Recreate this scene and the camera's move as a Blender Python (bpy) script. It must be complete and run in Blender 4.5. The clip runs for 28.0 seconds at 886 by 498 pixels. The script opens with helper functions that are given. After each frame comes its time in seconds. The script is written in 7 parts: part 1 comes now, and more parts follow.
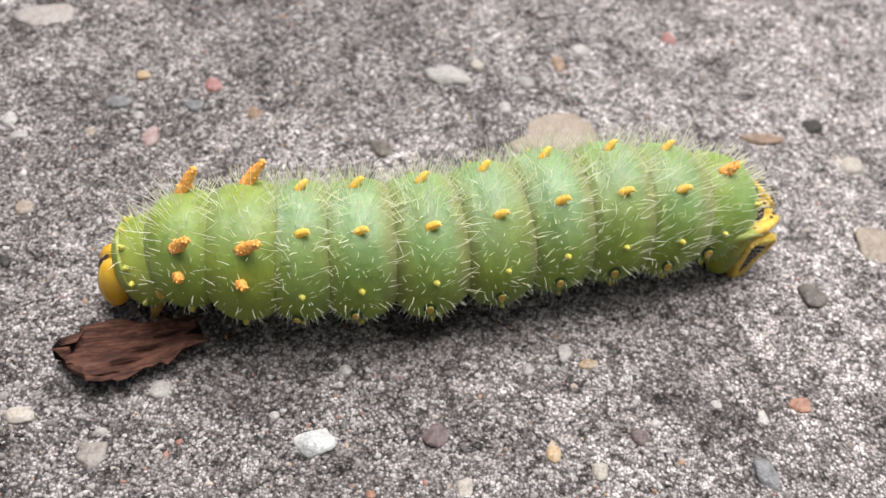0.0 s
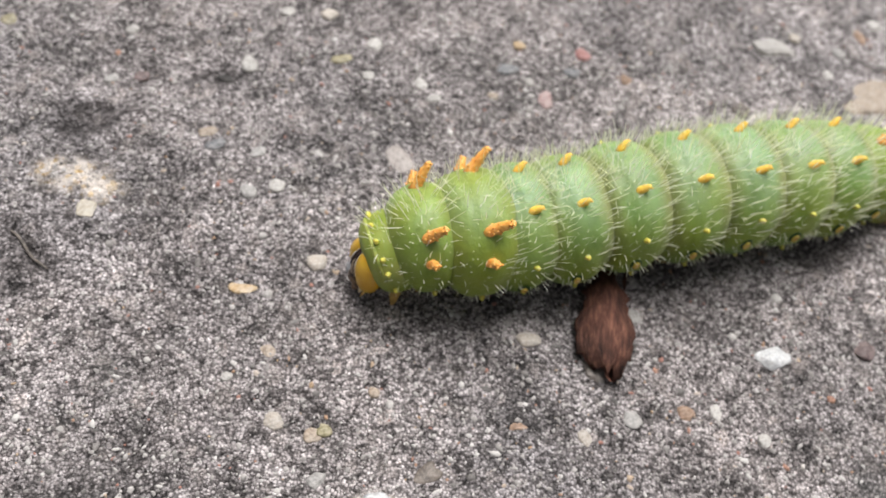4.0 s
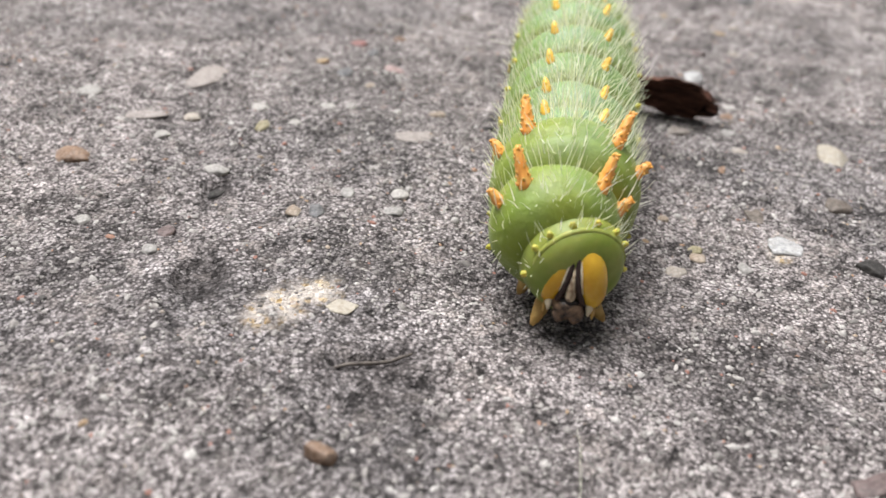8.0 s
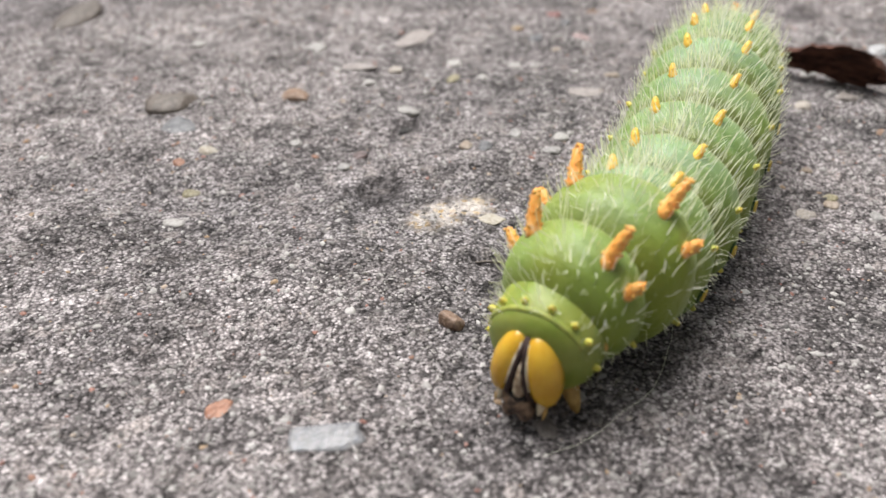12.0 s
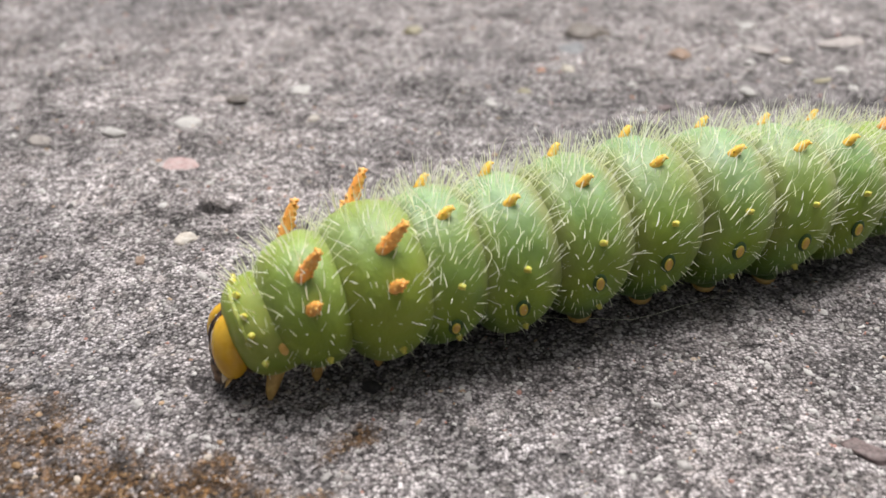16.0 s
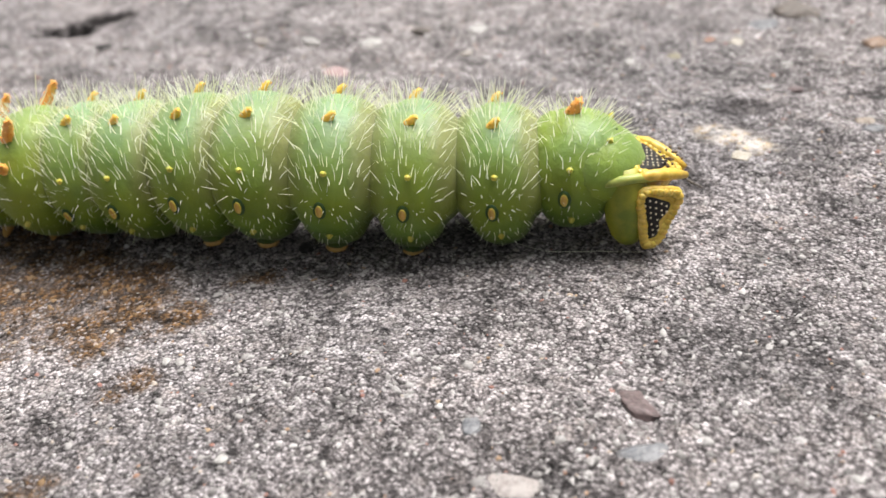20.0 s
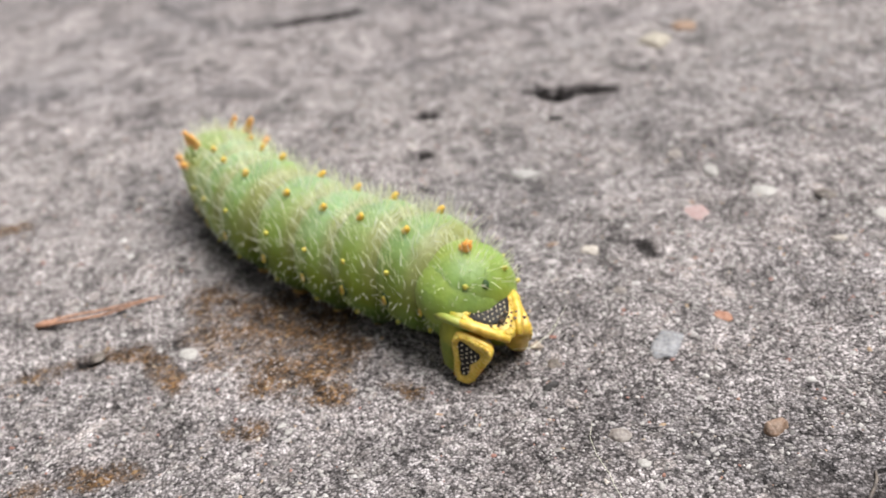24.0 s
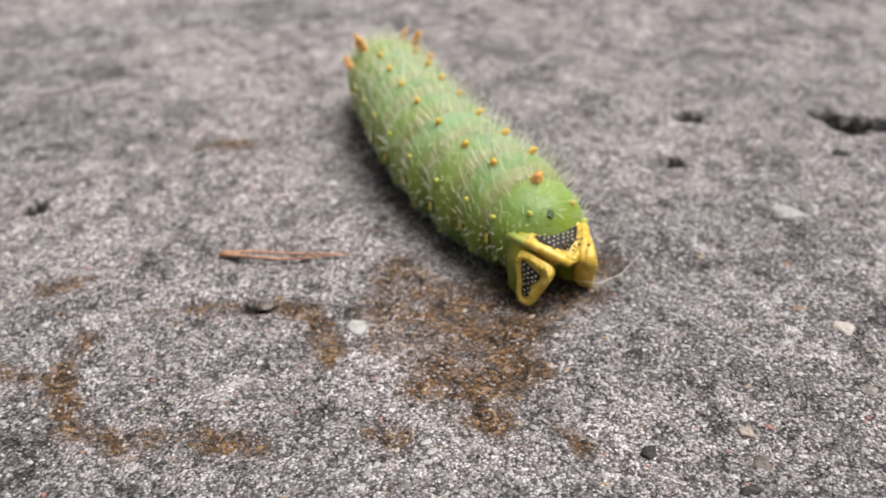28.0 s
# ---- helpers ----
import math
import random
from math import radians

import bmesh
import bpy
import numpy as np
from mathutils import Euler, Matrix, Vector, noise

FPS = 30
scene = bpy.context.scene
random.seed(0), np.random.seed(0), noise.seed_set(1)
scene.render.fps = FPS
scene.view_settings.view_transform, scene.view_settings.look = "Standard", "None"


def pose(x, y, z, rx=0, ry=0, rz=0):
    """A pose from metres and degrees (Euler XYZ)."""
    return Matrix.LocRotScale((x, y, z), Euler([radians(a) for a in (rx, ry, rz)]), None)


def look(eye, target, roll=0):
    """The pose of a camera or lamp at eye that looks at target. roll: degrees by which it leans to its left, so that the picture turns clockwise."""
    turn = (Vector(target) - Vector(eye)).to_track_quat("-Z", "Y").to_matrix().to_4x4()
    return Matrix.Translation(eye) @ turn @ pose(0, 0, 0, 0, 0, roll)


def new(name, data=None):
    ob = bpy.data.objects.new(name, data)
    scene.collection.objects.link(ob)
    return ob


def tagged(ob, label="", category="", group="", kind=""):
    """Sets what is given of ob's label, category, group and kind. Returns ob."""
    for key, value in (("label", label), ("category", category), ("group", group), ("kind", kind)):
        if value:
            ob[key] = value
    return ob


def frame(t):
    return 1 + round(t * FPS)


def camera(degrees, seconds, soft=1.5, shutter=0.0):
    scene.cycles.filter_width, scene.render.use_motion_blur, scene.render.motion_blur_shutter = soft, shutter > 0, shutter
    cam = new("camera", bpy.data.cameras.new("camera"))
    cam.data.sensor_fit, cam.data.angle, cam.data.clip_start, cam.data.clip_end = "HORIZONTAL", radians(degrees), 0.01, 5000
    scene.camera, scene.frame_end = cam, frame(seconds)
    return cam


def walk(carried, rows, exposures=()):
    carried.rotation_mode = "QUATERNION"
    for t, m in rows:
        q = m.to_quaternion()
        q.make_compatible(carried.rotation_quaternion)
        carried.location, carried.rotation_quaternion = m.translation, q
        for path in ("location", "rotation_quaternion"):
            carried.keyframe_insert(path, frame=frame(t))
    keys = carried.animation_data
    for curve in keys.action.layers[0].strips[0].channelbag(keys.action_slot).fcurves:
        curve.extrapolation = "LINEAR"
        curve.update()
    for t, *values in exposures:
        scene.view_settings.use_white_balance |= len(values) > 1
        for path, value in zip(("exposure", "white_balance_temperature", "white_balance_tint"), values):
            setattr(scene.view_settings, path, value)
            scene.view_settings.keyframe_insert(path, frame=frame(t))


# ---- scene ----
MM = 0.001

# ---- camera and its way ----
cam = camera(49.00, 28.0, soft=1.5, shutter=0.15)
cam.data.dof.use_dof = True
cam.data.dof.focus_distance = 0.101
cam.data.dof.aperture_fstop = 29.0
walk(cam, [
    (0, look((0.02684, -0.08835, 0.09885), (0.02646, -0.00232, -0.02403), 7.36)),
    (0.5, look((0.02295, -0.09040, 0.09975), (0.02466, -0.00381, -0.02272), 8.82)),
    (1, look((0.01738, -0.09169, 0.09837), (0.02014, -0.00515, -0.02411), 9.66)),
    (1.5, look((0.01536, -0.09300, 0.09865), (0.01876, -0.00643, -0.02380), 10.22)),
    (2, look((0.00932, -0.09509, 0.10103), (0.01252, -0.00914, -0.02186), 10.41)),
    (2.5, look((0.00620, -0.09682, 0.10264), (0.00994, -0.01102, -0.02035), 11.14)),
    (3, look((0.00070, -0.09875, 0.10430), (0.00500, -0.01327, -0.01889), 11.73)),
    (3.5, look((-0.00531, -0.10152, 0.10602), (-0.00063, -0.01586, -0.01702), 12.07)),
    (3.8, look((-0.02569, -0.10362, 0.10495), (-0.01505, -0.01912, -0.01852), 15.25)),
    (4, look((-0.03723, -0.10714, 0.10309), (-0.02526, -0.02225, -0.01999), 13.45)),
    (4.2, look((-0.03768, -0.10935, 0.10736), (-0.02445, -0.02357, -0.01498), 12.03)),
    (4.4, look((-0.04796, -0.10593, 0.10572), (-0.02837, -0.01882, -0.01481), 13.45)),
    (4.5, look((-0.05282, -0.10398, 0.10633), (-0.03171, -0.01617, -0.01344), 12.72)),
    (6.5, look((-0.12914, -0.08197, 0.06703), (-0.02911, -0.00686, -0.01575), 0.83)),
    (7, look((-0.13624, -0.07978, 0.05694), (-0.02402, -0.01868, -0.02163), 3.41)),
    (7.5, look((-0.13724, -0.07771, 0.05485), (-0.02198, -0.02132, -0.02283), 5.06)),
    (8, look((-0.13788, -0.07847, 0.05454), (-0.02215, -0.02269, -0.02288), 5.35)),
    (8.5, look((-0.13806, -0.07882, 0.05418), (-0.02215, -0.02301, -0.02297), 5.40)),
    (9, look((-0.14007, -0.08057, 0.05433), (-0.02489, -0.02315, -0.02272), 4.94)),
    (9.5, look((-0.14692, -0.08507, 0.05325), (-0.03333, -0.02413, -0.02345), 4.66)),
    (10, look((-0.14653, -0.08604, 0.05398), (-0.03420, -0.02308, -0.02295), 4.62)),
    (10.5, look((-0.14796, -0.08702, 0.05346), (-0.03830, -0.02003, -0.02391), 3.93)),
    (11, look((-0.14680, -0.08802, 0.05351), (-0.03962, -0.01755, -0.02424), 3.35)),
    (11.5, look((-0.14776, -0.09083, 0.05370), (-0.04620, -0.01294, -0.02454), 1.77)),
    (13.5, look((-0.14102, -0.12656, 0.06662), (-0.07473, -0.01851, -0.01357), 0.51)),
    (14, look((-0.13145, -0.13482, 0.06391), (-0.07964, -0.01864, -0.01558), 0.20)),
    (14.5, look((-0.12712, -0.13790, 0.06173), (-0.08757, -0.01741, -0.01839), -1.04)),
    (15, look((-0.11895, -0.13936, 0.06434), (-0.09087, -0.01580, -0.01593), -0.87)),
    (15.5, look((-0.11121, -0.14388, 0.06354), (-0.09509, -0.01853, -0.01725), -0.59)),
    (16, look((-0.10777, -0.14773, 0.06300), (-0.10476, -0.02221, -0.01908), -0.27)),
    (16.5, look((-0.10322, -0.15024, 0.06443), (-0.11190, -0.02610, -0.01932), -0.64)),
    (17, look((-0.09469, -0.14970, 0.06629), (-0.11147, -0.02708, -0.01846), -1.44)),
    (17.5, look((-0.08876, -0.15360, 0.06869), (-0.11229, -0.03226, -0.01630), -1.34)),
    (18, look((-0.08005, -0.15413, 0.06534), (-0.11073, -0.03417, -0.01934), -1.82)),
    (18.5, look((-0.06943, -0.15238, 0.06380), (-0.10666, -0.03348, -0.01973), -2.45)),
    (19, look((-0.05981, -0.15263, 0.06374), (-0.10399, -0.03562, -0.01907), -2.73)),
    (19.5, look((-0.05521, -0.15195, 0.06290), (-0.10956, -0.03857, -0.01890), -3.67)),
    (20, look((-0.04685, -0.14949, 0.06005), (-0.11470, -0.04261, -0.02041), -5.72)),
    (20.5, look((-0.04638, -0.14626, 0.06032), (-0.12726, -0.04780, -0.01881), -6.91)),
    (21, look((-0.03824, -0.14402, 0.06290), (-0.13090, -0.05497, -0.01445), -6.98)),
    (21.5, look((-0.02790, -0.13996, 0.06542), (-0.13134, -0.06184, -0.01006), -7.37)),
    (22, look((-0.02735, -0.13388, 0.06355), (-0.13707, -0.06380, -0.01096), -7.57)),
    (22.5, look((-0.02786, -0.12526, 0.06565), (-0.14428, -0.06550, -0.00767), -7.29)),
    (24.5, look((-0.01342, -0.09241, 0.07252), (-0.14477, -0.07447, 0.00233), -6.56)),
    (25, look((-0.01874, -0.09204, 0.06763), (-0.15082, -0.08211, -0.00278), -4.62)),
    (25.5, look((-0.02760, -0.08946, 0.06273), (-0.15958, -0.08808, -0.00854), -3.70)),
    (26, look((-0.02921, -0.08763, 0.06102), (-0.16072, -0.09398, -0.01084), -4.13)),
    (26.5, look((-0.03178, -0.08853, 0.06376), (-0.16311, -0.09693, -0.00821), -3.43)),
    (27, look((-0.03330, -0.08855, 0.06757), (-0.16425, -0.09782, -0.00498), -2.34)),
    (27.5, look((-0.03117, -0.08922, 0.06972), (-0.16181, -0.09853, -0.00339), -1.53)),
    (28, look((-0.03383, -0.09086, 0.06822), (-0.16442, -0.09993, -0.00503), -1.22)),
], exposures=[(0.0, 0.82), (4.0, 0.76), (8.0, 0.85), (11.0, 0.82), (14.0, 0.8), (15.5, 0.76), (16.0, 0.9), (17.0, 0.88), (18.0, 0.88), (20.0, 1.1), (22.5, 1.07), (25.0, 0.79), (28.0, 0.72)])

# ---- overcast daylight ----
SUN_ELEVATION, SUN_BEARING = 70.0, 14.0
world = bpy.data.worlds.new("overcast_sky")
scene.world = world
world.use_nodes = True
wn, wl = world.node_tree.nodes, world.node_tree.links
sky = wn.new("ShaderNodeTexSky")
sky.sky_type, sky.sun_disc = "NISHITA", False
sky.sun_elevation, sky.sun_rotation = radians(SUN_ELEVATION), radians(SUN_BEARING)
sky.dust_density, sky.air_density = 4.0, 1.0
grey = wn.new("ShaderNodeHueSaturation")
grey.inputs["Saturation"].default_value = 0.12
wl.new(sky.outputs[0], grey.inputs["Color"])
# an overcast sky is three times as bright overhead as at the horizon
height = wn.new("ShaderNodeSeparateXYZ")
wl.new(wn.new("ShaderNodeTexCoord").outputs["Generated"], height.inputs[0])
vault = wn.new("ShaderNodeMapRange")
vault.inputs["To Min"].default_value, vault.inputs["To Max"].default_value = 0.33, 1.0
wl.new(height.outputs["Z"], vault.inputs["Value"])
cover = wn.new("ShaderNodeVectorMath")
cover.operation = "SCALE"
wl.new(grey.outputs[0], cover.inputs[0])
wl.new(vault.outputs[0], cover.inputs["Scale"])
wl.new(cover.outputs[0], wn["Background"].inputs["Color"])
wn["Background"].inputs["Strength"].default_value = 0.058
sun = new("sun", bpy.data.lights.new("sun", "SUN"))
sun.data.energy, sun.data.angle, sun.data.color = 3.15, radians(44), (1.0, 0.98, 0.965)
away = Vector((math.sin(radians(SUN_BEARING)) * math.cos(radians(SUN_ELEVATION)), math.cos(radians(SUN_BEARING)) * math.cos(radians(SUN_ELEVATION)), math.sin(radians(SUN_ELEVATION))))
sun.matrix_world = look(away * 3.0, (0, 0, 0))


# ---- materials ----
class Nodes:
    """A small hand for building node materials."""

    def __init__(self, name):
        self.mat = bpy.data.materials.new(name)
        self.mat.use_nodes = True
        self.tree = self.mat.node_tree
        self.bsdf = self.tree.nodes["Principled BSDF"]

    def add(self, kind, **values):
        node = self.tree.nodes.new("ShaderNode" + kind)
        for key, value in values.items():
            node.inputs[key].default_value = value
        return node

    def link(self, a, b):
        self.tree.links.new(a, b)

    def coords(self, which="Object"):
        return self.add("TexCoord").outputs[which]

    def noise(self, where, scale, detail=4.0, rough=0.55):
        node = self.add("TexNoise", Scale=scale, Detail=detail, Roughness=rough)
        self.link(where, node.inputs["Vector"])
        return node.outputs["Fac"]

    def cells(self, where, scale, feature="F1"):
        node = self.add("TexVoronoi", Scale=scale)
        node.feature = feature
        self.link(where, node.inputs["Vector"])
        return node

    def ramp(self, fac, *stops):
        node = self.add("ValToRGB")
        band = node.color_ramp
        while len(band.elements) < len(stops):
            band.elements.new(0.5)
        for element, (at, colour) in zip(band.elements, stops):
            element.position = at
            element.color = (*colour, 1) if not isinstance(colour, float) else (colour, colour, colour, 1)
        self.link(fac, node.inputs["Fac"])
        return node.outputs["Color"]

    def mix(self, fac, a, b, blend="MIX"):
        node = self.add("Mix")
        node.data_type, node.blend_type = "RGBA", blend
        for socket, value in ((node.inputs[0], fac), (node.inputs[6], a), (node.inputs[7], b)):
            if isinstance(value, (int, float)):
                socket.default_value = value
            elif isinstance(value, tuple):
                socket.default_value = (*value, 1)
            else:
                self.link(value, socket)
        return node.outputs[2]

    def sums(self, kind, a, b):
        node = self.add("Math")
        node.operation = kind
        for socket, value in ((node.inputs[0], a), (node.inputs[1], b)):
            if isinstance(value, (int, float)):
                socket.default_value = value
            else:
                self.link(value, socket)
        return node.outputs[0]

    def bump(self, height, strength, distance):
        node = self.add("Bump", Strength=strength, Distance=distance)
        self.link(height, node.inputs["Height"])
        self.link(node.outputs[0], self.bsdf.inputs["Normal"])

    def done(self, colour, rough=0.6, specular=0.5):
        if isinstance(colour, tuple):
            self.bsdf.inputs["Base Color"].default_value = (*colour, 1)
        else:
            self.link(colour, self.bsdf.inputs["Base Color"])
        if isinstance(rough, float):
            self.bsdf.inputs["Roughness"].default_value = rough
        else:
            self.link(rough, self.bsdf.inputs["Roughness"])
        self.bsdf.inputs["Specular IOR Level"].default_value = specular
        return self.mat


def concrete_material():
    n = Nodes("weathered_concrete")
    at = n.coords()
    warp = n.add("TexNoise", Scale=900.0, Detail=2.0)
    n.link(at, warp.inputs["Vector"])
    shift = n.add("VectorMath")
    shift.operation = "MULTIPLY_ADD"
    n.link(warp.outputs["Color"], shift.inputs[0])
    shift.inputs[1].default_value = (0.0002, 0.0002, 0.0002)
    n.link(at, shift.inputs[2])
    where = shift.outputs[0]
    small, middle, large = n.cells(where, 2700.0), n.cells(where, 1500.0), n.cells(where, 620.0)

    def chosen(cell):
        split = n.add("SeparateColor")
        n.link(cell.outputs["Color"], split.inputs[0])
        return split.outputs

    s, m, l = chosen(small), chosen(middle), chosen(large)
    sand = n.ramp(s[0], (0.0, (0.07, 0.065, 0.061)), (0.2, (0.135, 0.125, 0.118)), (0.52, (0.28, 0.262, 0.25)), (0.8, (0.43, 0.409, 0.391)), (1.0, (0.53, 0.508, 0.488)))
    coarse = n.ramp(m[0], (0.0, (0.07, 0.064, 0.06)), (0.5, (0.32, 0.3, 0.285)), (1.0, (0.7, 0.67, 0.64)))
    big = n.ramp(l[0], (0.0, (0.2, 0.185, 0.17)), (0.6, (0.36, 0.335, 0.31)), (1.0, (0.5, 0.46, 0.42)))
    colour = n.mix(n.ramp(m[1], (0.62, 0.0), (0.66, 0.75)), sand, coarse)
    colour = n.mix(n.ramp(l[1], (0.86, 0.0), (0.9, 0.7)), colour, big)
    # colour darkens in the gaps between grains
    gap = n.ramp(small.outputs["Distance"], (0.32, 1.1), (0.72, 0.36))
    colour = n.mix(1.0, colour, gap, "MULTIPLY")
    patches = n.ramp(n.noise(at, 75.0, 5.0, 0.6), (0.3, 0.38), (0.5, 1.0), (0.72, 1.38))
    colour = n.mix(1.0, colour, patches, "MULTIPLY")
    wide = n.ramp(n.noise(at, 17.0, 4.0, 0.6), (0.3, (0.68, 0.69, 0.7)), (0.55, (1.04, 1.02, 1.0)), (0.75, (1.22, 1.2, 1.18)))
    colour = n.mix(1.0, colour, wide, "MULTIPLY")
    # hollows of the relief bumped below get their shade painted in as darker colour
    crags = n.ramp(n.noise(at, 260.0, 5.0, 0.7), (0.34, 0.22), (0.47, 1.0), (0.68, 1.35))
    colour = n.mix(0.9, colour, crags, "MULTIPLY")
    grit = n.ramp(n.noise(at, 5200.0, 3.0, 0.7), (0.3, 0.7), (0.65, 1.25))
    colour = n.mix(0.8, colour, grit, "MULTIPLY")
    algae = n.ramp(n.noise(at, 42.0, 5.0, 0.62), (0.62, 0.0), (0.78, 0.34))
    colour = n.mix(algae, colour, (0.11, 0.125, 0.115))
    rust, pale = n.add("Attribute"), n.add("Attribute")
    rust.attribute_name, pale.attribute_name = "rust", "lime"
    broken = n.ramp(n.noise(at, 420.0, 4.0, 0.7), (0.2, 0.45), (0.42, 1.0))
    speck = n.ramp(s[2], (0.12, 0.4), (0.4, 1.0))
    blotch = n.ramp(n.noise(at, 130.0, 4.0, 0.65), (0.36, 0.45), (0.5, 1.0))
    dirt = n.sums("MULTIPLY", n.sums("MULTIPLY", rust.outputs["Fac"], broken), n.sums("MULTIPLY", speck, blotch))
    clods = n.ramp(n.noise(at, 380.0, 4.0, 0.7), (0.38, 0.18), (0.6, 1.35))
    colour = n.mix(dirt, colour, n.mix(1.0, clods, n.ramp(s[1], (0.0, (0.035, 0.021, 0.01)), (0.5, (0.085, 0.05, 0.024)), (1.0, (0.23, 0.13, 0.052))), "MULTIPLY"))
    chalk = n.sums("MULTIPLY", pale.outputs["Fac"], n.ramp(n.noise(at, 300.0, 4.0), (0.35, 0.0), (0.55, 1.0)))
    colour = n.mix(chalk, colour, n.ramp(m[2], (0.0, (0.46, 0.42, 0.35)), (0.6, (0.66, 0.62, 0.54)), (0.9, (0.6, 0.46, 0.24)), (1.0, (0.42, 0.28, 0.1))))
    height = n.sums("ADD", n.sums("MULTIPLY", small.outputs["Distance"], -0.6), n.sums("MULTIPLY", n.noise(at, 3200.0, 3.0), 0.8))
    height = n.sums("ADD", height, n.sums("MULTIPLY", middle.outputs["Distance"], -0.5))
    height = n.sums("ADD", height, n.sums("ADD", n.sums("MULTIPLY", n.noise(at, 520.0, 4.0, 0.6), 1.5), n.sums("MULTIPLY", n.noise(at, 260.0, 5.0, 0.7), 4.0)))
    n.bump(height, 1.0, 0.00045)
    slab_tone = n.add("Attribute")
    slab_tone.attribute_name = "slab_tone"
    colour = n.mix(1.0, colour, slab_tone.outputs["Fac"], "MULTIPLY")
    # the pits are painted near black, in place of the shade inside them
    pit_shade = n.add("Attribute")
    pit_shade.attribute_name = "pit_shade"
    colour = n.mix(n.sums("MULTIPLY", pit_shade.outputs["Fac"], n.ramp(n.noise(at, 900.0, 3.0), (0.25, 0.7), (0.5, 1.0))), colour, (0.012, 0.01, 0.009))
    colour = n.mix(1.0, colour, (1.035, 1.0, 1.055), "MULTIPLY")
    return n.done(colour, 0.88, 0.25)


def stone_material(name, dark, light, rough=0.55, clear=0.0):
    n = Nodes(name)
    info = n.add("ObjectInfo")
    at = n.coords()
    mottle = n.noise(at, 900.0, 5.0, 0.65)
    colour = n.mix(n.ramp(mottle, (0.32, 0.0), (0.68, 1.0)), dark, light)
    veins = n.ramp(n.noise(at, 2600.0, 3.0), (0.35, 0.72), (0.6, 1.08))
    colour = n.mix(1.0, colour, veins, "MULTIPLY")
    tone = n.ramp(info.outputs["Random"], (0.0, 0.72), (1.0, 1.05))
    colour = n.mix(1.0, colour, tone, "MULTIPLY")
    dust = n.ramp(n.noise(at, 1400.0, 4.0, 0.7), (0.36, min(0.05, 0.3 * light[1])), (0.66, min(0.62, 1.7 * light[1])))
    colour = n.mix(dust, colour, (0.33, 0.31, 0.29))
    n.bump(n.noise(at, 2200.0, 4.0), 0.6, 0.0003)
    if clear:
        n.bsdf.inputs["Subsurface Weight"].default_value = clear
        n.bsdf.inputs["Subsurface Radius"].default_value = (0.001, 0.001, 0.001)
        n.bsdf.inputs["Subsurface Scale"].default_value = 0.6
    return n.done(colour, rough, 0.4)


def grain_material(name, *stops):
    n = Nodes(name)
    pick = n.add("NewGeometry").outputs["Random Per Island"]
    colour = n.ramp(pick, *stops)
    at = n.coords()
    colour = n.mix(1.0, colour, n.ramp(n.noise(at, 3000.0, 3.0), (0.3, 0.75), (0.65, 1.1)), "MULTIPLY")
    return n.done(colour, 0.6, 0.35)


